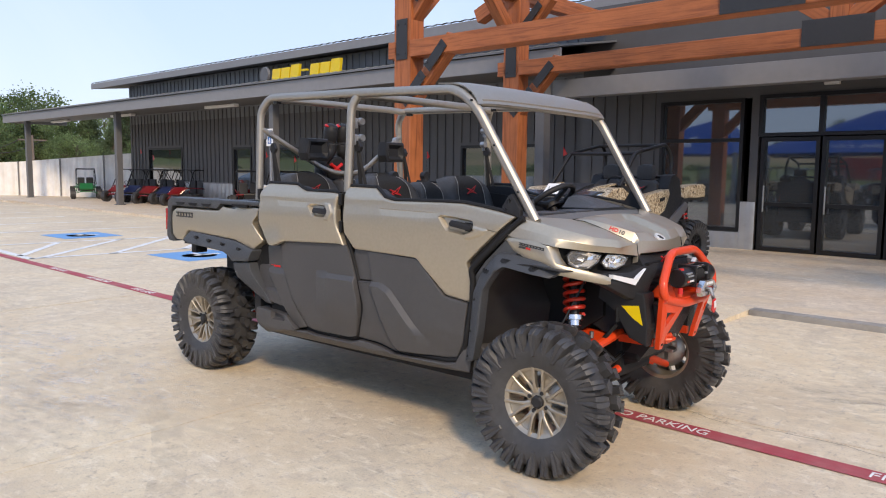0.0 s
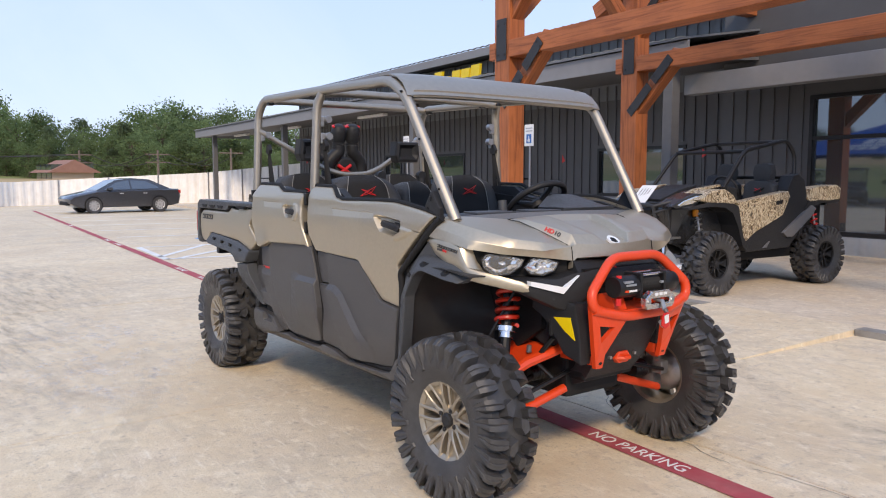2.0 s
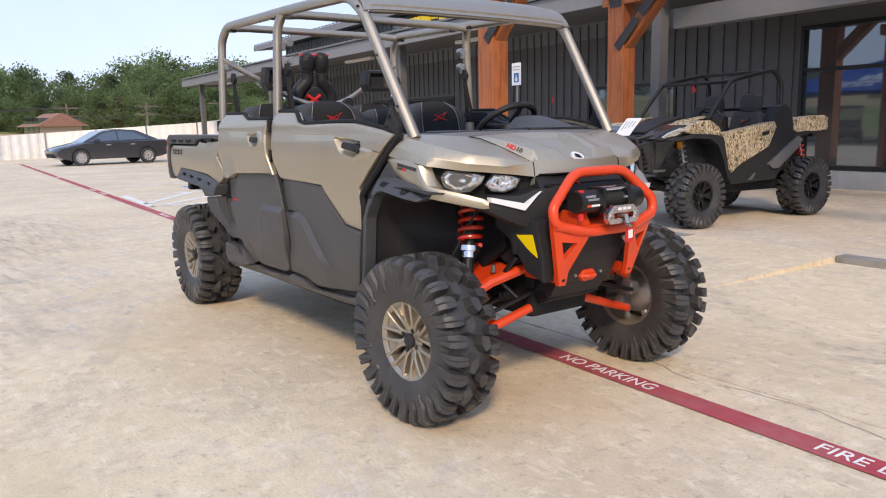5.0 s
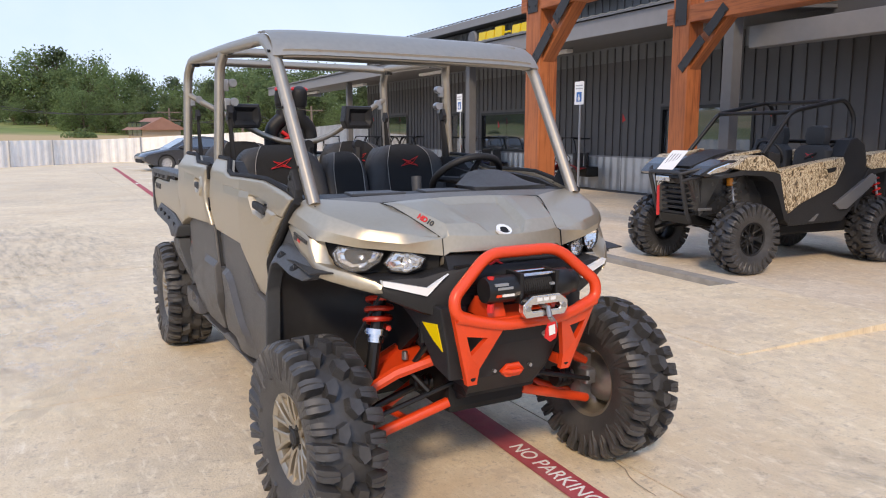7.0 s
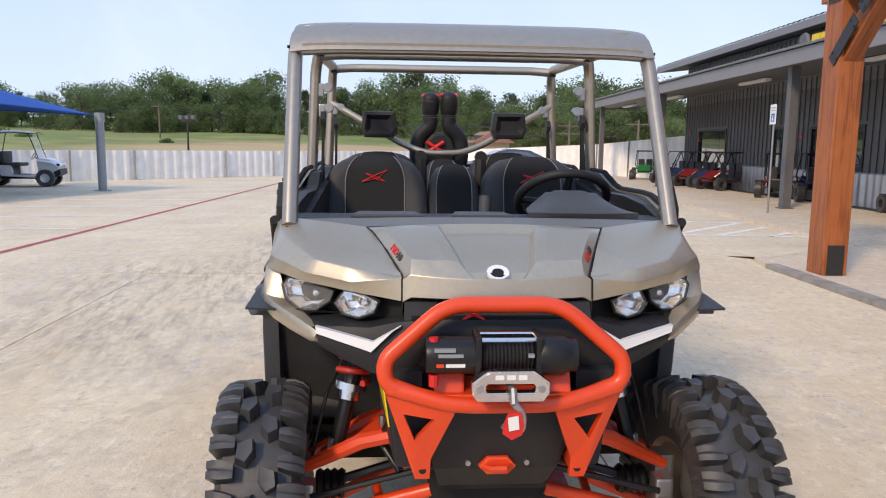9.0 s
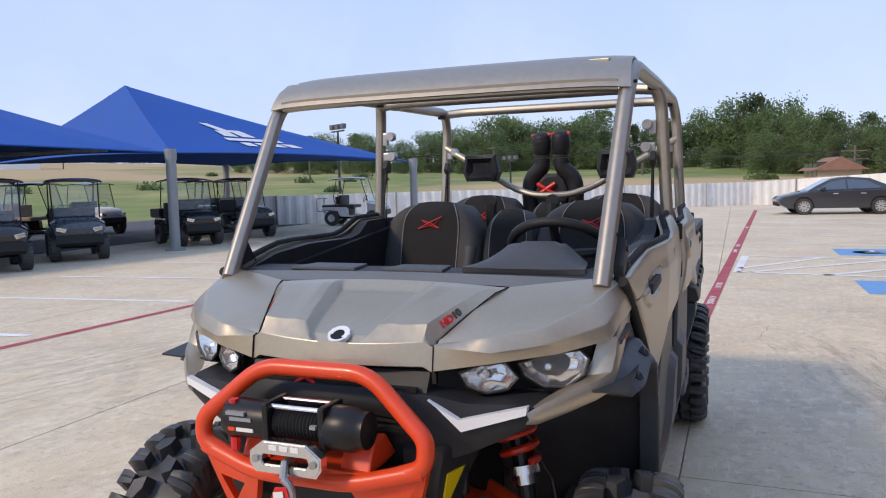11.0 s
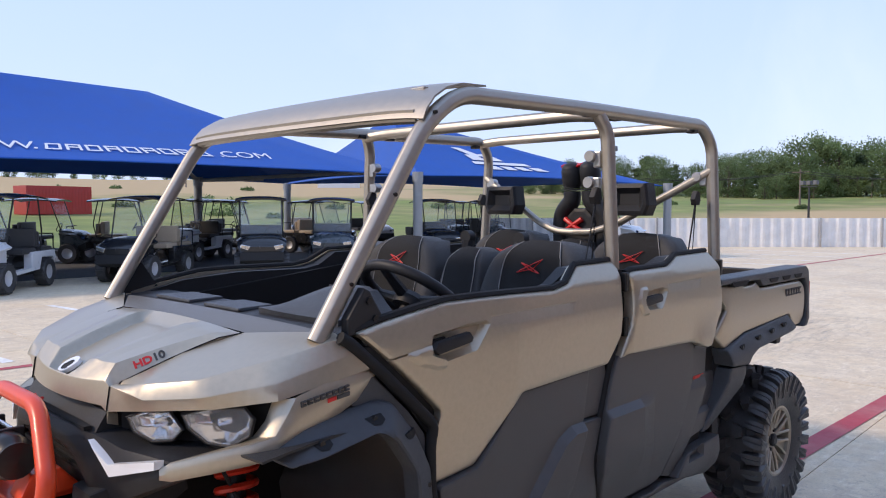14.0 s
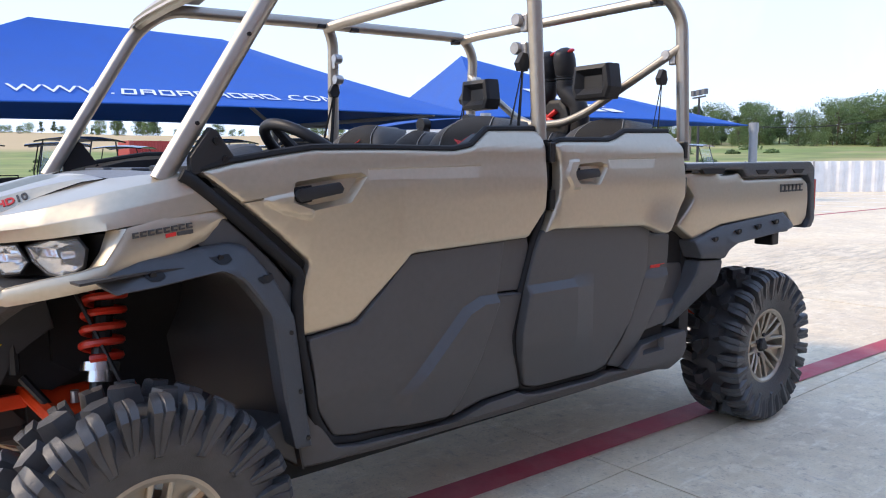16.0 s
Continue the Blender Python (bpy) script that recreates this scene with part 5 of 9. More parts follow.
for s in (1, -1):
    # pull handles that bridge the pockets
    for door, a, b, zz, zb, d in ((front_door, 1.058, 0.908, 1.216, 1.232, 0.752), (rear_door, -0.036, -0.190, 1.253, 1.258, 0.798)):
        bm = bmn()
        prism(bm, [(a, zz - 0.004), (a - 0.014, zz + 0.016), (b + 0.012, zb + 0.017), (b, zb), (b + 0.006, zb - 0.014), (a - 0.018, zz - 0.020)], s * (d - 0.010), s * (d + 0.010))
        face = max(bm.faces, key=lambda f: s * f.calc_center_median().y)
        bmesh.ops.bevel(bm, geom=list(face.edges), offset=0.006, segments=2, affect="EDGES", profile=0.55)
        for v in bm.verts:
            v.co.y += s * 0.10 * (1.0 - v.co.x) if door is front_door else 0.0
        part("door_handle", bm, "plastic", door[s], "black pull handle", True)
        bm = bmn()
        prism(bm, [(a + 0.004, zz - 0.006), (a - 0.012, zz + 0.022), (a - 0.06, zz + 0.026), (a - 0.06, zz - 0.020), (a - 0.020, zz - 0.026)], s * (d - 0.022), s * (d - 0.013))
        part("handle_recess", bm, "liner", door[s])
    bm = bmn()
    tube(bm, [(x, s * (front_door_face(x, z) - 0.022), z + 0.004) for x, z in ((1.30, 1.286), (1.22, 1.305), (1.09, 1.327), (0.985, 1.342), (0.85, 1.344), (0.49, 1.340), (0.41, 1.354), (0.315, 1.409), (0.085, 1.414))], 0.013, 8)
    part("top_seal", bm, "liner", front_door[s], "black rubber edge seal")
    bm = bmn()
    tube(bm, [(x, s * (rear_door_face(x, z) - 0.022), z + 0.004) for x, z in ((0.03, 1.364), (-0.005, 1.374), (-0.28, 1.377), (-0.34, 1.392), (-0.40, 1.414), (-0.70, 1.419))], 0.013, 8)
    part("top_seal", bm, "liner", rear_door[s], "black rubber edge seal")
    # inner door skins
    bm = bmn()
    prism(bm, [(1.29, 1.272), (1.09, 1.318), (0.85, 1.335), (0.49, 1.331), (0.41, 1.345), (0.315, 1.400), (0.075, 1.404), (0.10, 0.48), (0.93, 0.5), (1.02, 0.95)], s * 0.648, s * 0.700, 0.008)
    part("inner_skin", bm, "plastic", front_door[s])
    bm = bmn()
    prism(bm, [(0.03, 1.355), (-0.28, 1.368), (-0.40, 1.405), (-0.70, 1.410), (-0.76, 1.36), (-0.76, 1.0), (-0.5, 0.5), (0.1, 0.5)], s * 0.655, s * 0.722, 0.008)
    part("inner_skin", bm, "plastic", rear_door[s])
    # arm rest and pull on the inner side of the front door
    bm = bmn()
    prism(bm, [(0.95, 1.12), (0.55, 1.14), (0.50, 1.08), (0.90, 1.06)], s * 0.610, s * 0.650, 0.010)
    part("arm_rest", bm, "plastic_grey", front_door[s])
    for door, x, zz, d in ((rear_door, 0.044, 1.335, 0.765), (rear_door, 0.044, 1.165, 0.765), (rear_door, -0.775, 1.345, 0.772), (rear_door, -0.775, 1.195, 0.772)):
        bm = bmn()
        box(bm, x - 0.012, x + 0.014, s * d - 0.016, s * d + 0.016, zz - 0.036, zz + 0.036, 0.005)
        part("hinge", bm, "black_metal", door[s])

# black body sides behind and between the doors, sill and rocker
# plate behind the doors: the gaps' shade is put into its black colour
side_prism("door_jamb", [(1.28, 1.24), (1.02, 0.99), (1.01, 0.80), (0.96, 0.50), (0.90, 0.45), (-0.35, 0.44), (-0.74, 1.0), (-0.80, 1.36), (0.1, 1.36)], "liner", car, 0.62, 0.708, 0, "matte black plate that darkens the door gaps")
skin("b_pillar_panel", [(0.264, 1.040), (0.140, 1.044), (0.125, 0.99), (0.160, 0.848), (0.300, 0.853)], lambda x, z: 0.742, "plastic_grey", car, 0.05, 0.006)
skin("b_pillar_panel", [(0.296, 0.849), (0.172, 0.842), (0.178, 0.82), (0.222, 0.690), (0.214, 0.62), (0.158, 0.482), (0.345, 0.476), (0.485, 0.444), (0.462, 0.48), (0.374, 0.660), (0.290, 0.826)], lambda x, z: 0.757 - 0.03 * ramp(0.62, 0.44, z), "plastic_grey", car, 0.05, 0.009)
skin("sill", [(1.20, 0.532), (1.04, 0.418), (0.932, 0.414), (0.725, 0.398), (-0.775, 0.372), (-0.80, 0.40), (-0.44, 0.440), (-0.335, 0.450), (-0.25, 0.438), (0.08, 0.446), (0.15, 0.460), (0.17, 0.472), (0.323, 0.464), (0.479, 0.430), (0.53, 0.434), (0.86, 0.448), (0.94, 0.462), (1.0, 0.55), (1.05, 0.60)], lambda x, z: 0.742 - 0.05 * clamp((0.43 - z) / 0.05) - 0.05 * clamp((x - 1.0) / 0.2), "plastic_grey", car, 0.20, 0.007)
skin("quarter_panel", [(-0.558, 1.04), (-0.60, 0.998), (-0.65, 0.998), (-0.735, 0.99), (-0.725, 0.85), (-0.712, 0.80), (-0.555, 0.590), (-0.50, 0.500), (-0.425, 0.452), (-0.340, 0.474), (-0.460, 0.67), (-0.552, 0.845)], lambda x, z: 0.744 + 0.014 * clamp((0.845 - z) / 0.03) - 0.03 * ramp(0.62, 0.44, z), "plastic_grey", car, 0.12, 0.008, [(Vector((0, 0.845)), Vector((0, 1))), (Vector((0, 0.815)), Vector((0, 1)))])
skin("side_vent", [(-0.712, 0.80), (-0.72, 0.86), (-0.86, 0.85), (-0.88, 0.74), (-0.72, 0.60), (-0.56, 0.585)], lambda x, z: 0.722 + 0.02 * clamp((0.70 - z) / 0.02), "plastic_grey", car, 0.10, 0.008, [(Vector((0, 0.70)), Vector((0, 1))), (Vector((0, 0.68)), Vector((0, 1)))])
notch, cut_o = facet([(-0.545, 0.530), (-0.690, 0.545), (-0.690, 0.490), (-0.535, 0.490)], -0.03, 0.010)
skin("side_step", [(-0.428, 0.446), (-0.530, 0.535), (-0.690, 0.545), (-0.855, 0.552), (-0.870, 0.47), (-0.816, 0.405), (-0.774, 0.376)], lambda x, z: 0.762 + notch(x, z) - 0.03 * clamp((0.43 - z) / 0.05), "plastic_grey", car, 0.15, 0.010, cut_o)
side_prism("step_recess", [(-0.53, 0.53), (-0.55, 0.60), (-0.74, 0.60), (-0.74, 0.53)], "liner", car, 0.60, 0.712, 0)
for s in (1, -1):
    for k, w in enumerate((0.009, 0.012, 0.010, 0.012, 0.012, 0.030)):
        x = -0.598 - sum((0.009, 0.012, 0.010, 0.012, 0.012, 0.030)[:k]) - 0.003 * k
        bm = bmn()
        prism(bm, [(x, 0.864), (x - w, 0.865), (x - w, 0.862 if k == 5 else 0.852), (x, 0.861 if k == 5 else 0.851)], s * 0.735, s * 0.7465)
        part("red_badge", bm, "red", car, "small red badge bars")

# door gaps, their shade drawn as black tubes: the front one a thick band
for s in (1, -1):
    for door, seam, r in ((front_door, [(1.352, 1.278), (1.325, 1.262), (1.218, 1.165), (1.120, 1.070), (1.038, 0.990), (1.052, 0.94), (1.050, 0.81), (1.024, 0.656), (1.008, 0.56), (0.945, 0.470), (0.86, 0.460), (0.53, 0.446), (0.495, 0.452), (0.462, 0.476)], 0.017), (rear_door, [(0.050, 1.38), (0.046, 1.16), (0.075, 1.085), (0.105, 1.036), (0.142, 0.93), (0.175, 0.84), (0.215, 0.700), (0.208, 0.615), (0.150, 0.480), (0.08, 0.462), (-0.26, 0.456), (-0.333, 0.470)], 0.014)):
        bm = bmn()
        tube(bm, rounded([(x, s * (0.742 - 0.105 * max(0, x - 0.95) - 0.04 * ramp(0.6, 0.44, z)), z) for x, z in seam], 0.03, 3), r, 10)
        part("door_gap_line", bm, "liner", door[s], "black line drawn for the shade in the door gap", True)

# floor, underbody and frame
bm = bmn()
box(bm, -0.95, 1.15, -0.62, 0.62, 0.34, 0.46, 0.02)
box(bm, 1.1, 1.66, -0.19, 0.19, 0.40, 0.74, 0.03)
box(bm, 1.60, 1.76, -0.17, 0.17, 0.50, 0.80, 0.02)
box(bm, -1.85, -0.9, -0.35, 0.35, 0.42, 0.86, 0.03)
part("chassis", bm, "liner", car, "black underbody and frame")
bm = bmn()
box(bm, -0.9, 1.2, -0.70, 0.70, 0.47, 0.50)
box(bm, -0.93, -0.86, -0.72, 0.72, 0.5, 1.28)
part("cabin_floor", bm, "plastic", car)

for s in (1, -1):
    bm = bmn()
    box(bm, -0.86, 1.02, s * 0.63 - 0.02, s * 0.63 + 0.02, 0.42, 1.0)
    part("inner_side", bm, "liner", car)

# cargo bed
BED = [(-0.790, 1.238), (-0.83, 1.249), (-1.065, 1.247), (-1.09, 1.232), (-1.20, 1.236), (-1.235, 1.247), (-1.290, 1.212), (-1.865, 1.212), (-1.918, 1.178), (-1.930, 0.997), (-1.888, 0.960), (-1.791, 0.960), (-1.700, 1.036), (-1.090, 1.006), (-0.872, 0.952), (-0.768, 1.022), (-0.865, 1.14)]
bed = new("cargo_bed")
bed.parent = car
skin("bed_side", BED, lambda x, z: 0.782 - 0.012 * ramp(1.12, 1.24, z) - 0.016 * clamp((-0.86 - x) / -0.09) - 0.01 * clamp((1.08 - z) / 0.1), "paint", bed, 0.05, 0.012, (), "champagne bed side panel")
skin("bed_rail", [(-0.775, 1.288), (-1.92, 1.291), (-1.968, 1.262), (-1.996, 0.985), (-1.96, 0.945), (-1.90, 0.944), (-1.905, 0.955), (-1.942, 0.99), (-1.930, 1.180), (-1.895, 1.222), (-1.290, 1.222), (-1.240, 1.257), (-0.775, 1.259)], lambda x, z: 0.788, "flare", bed, 0.10, 0.009, (), "black moulded bed rail", 0.010)
for s in (1, -1):
    for x, w, z in ((-0.99, 0.20, 1.252), (-1.42, 0.13, 1.242), (-1.60, 0.13, 1.242), (-1.78, 0.13, 1.242)):
        bm = bmn()
        prism(bm, [(x + w / 2, z + 0.012), (x - w / 2, z + 0.012), (x - w / 2 + 0.03, z - 0.010), (x + w / 2 - 0.03, z - 0.010)], s * 0.77, s * 0.7925, 0.002)
        part("tie_down_slot", bm, "liner", bed)
    bm = bmn()
    box(bm, -2.012, -1.965, s * 0.735 - 0.05, s * 0.735 + 0.045, 1.03, 1.20, 0.008)
    part("tail_light", bm, "taillight", bed, "red tail light")
bm = bmn()
box(bm, -1.98, -0.82, -0.70, 0.70, 0.97, 1.0)
box(bm, -0.90, -0.82, -0.70, 0.70, 1.0, 1.26)
box(bm, -2.02, -1.96, -0.72, 0.72, 0.96, 1.25, 0.008)
for k in range(7):
    box(bm, -1.95, -0.92, -0.6 + 0.2 * k - 0.03, -0.6 + 0.2 * k + 0.03, 1.0, 1.012)
part("bed_liner", bm, "plastic", bed, "black ribbed bed liner")
bm = bmn()
prism(bm, [(-1.66, 0.96), (-1.78, 0.95), (-1.76, 0.86), (-1.70, 0.86)], -0.3, 0.3)
part("hitch_guard", bm, "plastic", bed)
for s in (1, -1):
    bm = bmn()
    box(bm, -1.77, -1.70, s * 0.66 - 0.05, s * 0.66 + 0.05, 0.86, 0.98, 0.01)
    part("tail_bracket", bm, "plastic", bed)

# fender flares: their faces slope outwards from the upper edge to the lip
FLARE = [(1.574, 1.021), (1.563, 1.042), (1.463, 1.070), (1.242, 1.097), (1.195, 1.084), (1.116, 0.976), (1.068, 0.878), (1.036, 0.575), (1.024, 0.487), (1.098, 0.505), (1.131, 0.672), (1.156, 0.896), (1.232, 0.997), (1.279, 1.029), (1.518, 0.997), (1.538, 0.991)]
UPPER = [Vector(p) for p in ((1.60, 1.036), (1.463, 1.074), (1.242, 1.101), (1.195, 1.088), (1.116, 0.980), (1.064, 0.878), (1.032, 0.575), (1.020, 0.47))]


def off_line(x, z, line):
    """Distance of a place to a line of points."""
    p, best = Vector((x, z)), 9.0
    for a, b in zip(line, line[1:]):
        t = clamp((p - a).dot(b - a) / (b - a).length_squared)
        best = min(best, (p - a - (b - a) * t).length)
    return best


def flare_face(x, z):
    base = 0.706 + 0.044 * ramp(1.30, 1.10, x)
    reach = 0.085 - 0.050 * ramp(1.30, 1.10, x)
    return base + reach * clamp(off_line(x, z, UPPER) / 0.075) - 0.03 * clamp((x - 1.50) / 0.08)


flare = skin("front_fender", FLARE, flare_face, "flare", car, 0.05, 0.010, (), "slate-black moulded fender flare", 0.016, 0.03)
skin("cowl_panel", [(1.352, 1.268), (1.283, 1.192), (1.240, 1.160), (1.120, 1.040), (1.058, 0.960), (1.060, 0.82), (1.030, 0.62), (1.01, 0.50), (1.06, 0.50), (1.10, 0.85), (1.21, 1.07), (1.32, 1.09), (1.285, 1.185), (1.36, 1.25)], lambda x, z: 0.722 - 0.10 * max(0.0, x - 1.08), "flare", car, 0.06, 0.006)
rear_fender = skin("rear_fender", [(-0.845, 0.952), (-1.084, 1.003), (-1.665, 1.040), (-1.730, 0.977), (-1.722, 0.958), (-1.66, 0.948), (-1.190, 0.917), (-1.118, 0.893), (-1.074, 0.856), (-0.880, 0.872)], lambda x, z: 0.782 + 0.03 * clamp((1.0 + (x + 1.1) * -0.05 - z) / 0.08), "flare", car, 0.16, 0.010, (), "slate-black moulded fender flare", 0.014, 0.04)
skin("fender_drop", [(-0.895, 0.864), (-1.086, 0.850), (-1.062, 0.744), (-0.905, 0.658), (-0.777, 0.587), (-0.700, 0.585), (-0.834, 0.743), (-0.868, 0.80)], lambda x, z: 0.795 - 0.05 * clamp((0.80 - z) / 0.2), "flare", car, 0.12, 0.012)
# black block stands in for the dark opening, its shade put into colour
side_prism("fender_web", [(-0.72, 1.02), (-0.90, 0.96), (-0.92, 0.84), (-0.72, 0.80)], "liner", car, 0.50, 0.715, 0)
for s in (1, -1):
    for fender, spots in ((flare, ((1.452, 1.034), (1.277, 1.060), (1.158, 0.996))), (rear_fender, ((-1.0, 0.950), (-1.2, 0.972), (-1.38, 0.985), (-1.55, 0.998)))):
        for x, z in spots:
            face = flare_face if x > 0 else (lambda a, b: 0.800)
            y = face(x, z)
            # raised matte-black plate: the shade of a deep bolt pocket put into colour
            bm = bmn()
            prism(bm, [(x + 0.026, z + 0.004), (x - 0.024, z + 0.010), (x - 0.027, z - 0.004), (x - 0.010, z - 0.013), (x + 0.010, z - 0.012)], s * (y - 0.02), s * (y + 0.002))
            for v in bm.verts:
                v.co.y = s * (face(v.co.x, v.co.z) + (0.0035 if abs(v.co.y) > y - 0.005 else -0.02))
            part("pocket_shade", bm, "liner", fender[s])
            bm = bmn()
            lathe(bm, [(0.0, s * (y + 0.006)), (0.008, s * (y + 0.006)), (0.010, s * (y - 0.004)), (0.0, s * (y - 0.004))], 10, "y", (x, 0, z))
            part("bolt", bm, "black_metal", fender[s])
    for x, z in ((1.090, 0.837), (1.066, 0.663), (1.045, 0.522)):
        bm = bmn()
        y = flare_face(x, z)
        lathe(bm, [(0.0, s * (y + 0.004)), (0.007, s * (y + 0.004)), (0.008, s * (y - 0.004))], 8, "y", (x, 0, z))
        part("bolt", bm, "black_metal", flare[s])
    # moulded wheel wells: a curved shell behind the flare that turns in towards the chassis
    arch = rounded([(1.62, 0, 1.030), (1.40, 0, 1.050), (1.235, 0, 1.030), (1.125, 0, 0.880), (1.095, 0, 0.66), (1.055, 0, 0.43)], 0.13, 6)
    bm = bmn()
    sheet(bm, lambda k, b: (arch[k][0] + 0.16 * b * b * clamp((1.0 - arch[k][2]) / 0.2), s * (0.752 - 0.45 * b), arch[k][2] - 0.02 * b), range(len(arch)), [0, 0.05, 0.2, 0.4, 0.6, 0.8, 1.0], 0.006)
    part("wheel_well", bm, "well", car, "black moulded wheel well liner", True)
    bm = bmn()
    prism(bm, [(1.6, 1.04), (1.2, 1.04), (1.16, 0.5), (1.25, 0.5), (1.6, 0.75)], s * 0.27, s * 0.30)
    part("wheel_well", bm, "liner", car)
    bm = bmn()
    prism(bm, [(-0.88, 0.9), (-1.1, 0.96), (-1.9, 0.96), (-1.9, 0.92), (-1.1, 0.92), (-0.92, 0.5), (-0.88, 0.5)], s * 0.3, s * 0.69)
    part("wheel_well", bm, "plastic", car)

# hood: a middle panel that narrows towards the nose, two wings with a chamfered brow, a cowl strip behind
def seam_y(u):
    """Half width of the middle panel, from its rear (0) to its nose crease (1)."""
    return 0.378 - 0.111 * u


def lerp_line(pts, s):
    """A point at share s along a line of points, by index."""
    k = min(int(s * (len(pts) - 1)), len(pts) - 2)
    t = s * (len(pts) - 1) - k
    return Vector(pts[k]) * (1 - t) + Vector(pts[k + 1]) * t


MID = [(0.0, 1.448, 1.278), (1.0, 1.756, 1.184), (2.0, 1.804, 1.142), (3.0, 1.814, 1.088), (3.5, 1.785, 1.078)]


def middle(u, v):
    """The middle panel: u from the rear (0) to the crease (1), down the bright slope (2) and the lip (3); v across."""
    a = abs(v)
    k = min(int(u), 3)
    (u0, x0, z0), (u1, x1, z1) = MID[k], MID[k + 1]
    t = (u - u0) / (u1 - u0)
    x, z = x0 + (x1 - x0) * t, z0 + (z1 - z0) * t
    y = v * seam_y(min(u, 1.0))
    if u < 1:
        z += 0.006 * math.sin(math.pi * u)
    x -= (0.016 + 0.020 * clamp(u - 1.0)) * a * a * min(1, u)
    z += (-0.014 * a * a if u < 1 else 0.0) * (1 - u) + 0.010 * a * a * (1 if 1 <= u <= 2 else min(u, 1) if u < 1 else max(0, 1 - (u - 2)))
    # raised over the wings, with a flank that grows deeper towards the nose
    z += 0.012 * clamp(u / 0.2)
    flank = clamp((a - 0.94) / 0.06)
    z -= flank * (0.050 * min(u, 1.0) if u < 1.5 else 0.050 - 0.036 * clamp((u - 1.5) / 0.5))
    y += math.copysign(0.008 * flank, v)
    # sunken wedge with the emblem between two ridges, which runs out on the slope
    half = 0.160 - 0.060 * u if u < 1 else 0.100 - 0.040 * (u - 1)
    deep = 0.030 * min(1, u / 0.15) if u < 1 else 0.030 * clamp((1.93 - u) / 0.14)
    z -= deep * clamp((half + 0.011 - abs(y)) / 0.022)
    z += 0.004 * clamp(1 - abs(abs(y) - half - 0.045) / 0.045) * clamp(u / 0.3) * (1 if u < 1 else clamp(2 - u))
    if a > 1:
        z -= 0.03
    return Vector((x, y, z))


bm = bmn()
VS = sorted({k / 60 for k in range(-60, 61)} | {s * q for s in (-1, 1) for q in (0.17, 0.19, 0.215, 0.235, 0.26, 0.31, 0.36, 0.4, 0.932, 0.94, 0.948, 0.97, 0.992)})
VS = [-1.006] + VS + [1.006]
VS.sort()
US = [k / 28 for k in range(28)] + [0.985, 1.0, 1.02, 1.15, 1.3, 1.45, 1.6, 1.7, 1.78, 1.86, 1.95, 2.0, 2.04, 2.5, 2.94, 3.0, 3.5]
sheet(bm, middle, US, VS)
hood = part("hood", bm, "paint", car, "champagne sculpted hood", True)
bm = bmn()
sheet(bm, lambda u, y: (1.33 + 0.113 * u, y * (1 - 0.36 * u), 1.288 - 0.014 * u - 0.008 * (y / 0.62) ** 2), [0, 0.3, 0.7, 0.95, 1], [-0.62 + 1.24 * k / 16 for k in range(17)])
part("cowl_strip", bm, "cowl", hood, "grey satin plastic cowl strip", True)
def beside(u):
    """A place on the wing's inner edge, along the seam of the middle panel."""
    p = middle(u, 1.0)
    return (p.x, p.y + 0.003, p.z + 0.002)


WING_TOP = [beside(0.97), beside(0.5), beside(0.0), (1.394, 0.510, 1.276), (1.334, 0.640, 1.284)]
WING_CREASE = [beside(1.12), (1.734, 0.413, 1.174), (1.665, 0.543, 1.193), (1.510, 0.643, 1.237), (1.345, 0.694, 1.274)]
WING_FOLD = [beside(2.0), (1.748, 0.424, 1.138), (1.672, 0.566, 1.154), (1.536, 0.684, 1.186), (1.298, 0.710, 1.234)]
WING_LOW = [beside(3.0), (1.732, 0.428, 1.108), (1.648, 0.578, 1.124), (1.538, 0.697, 1.146), (1.262, 0.716, 1.186)]
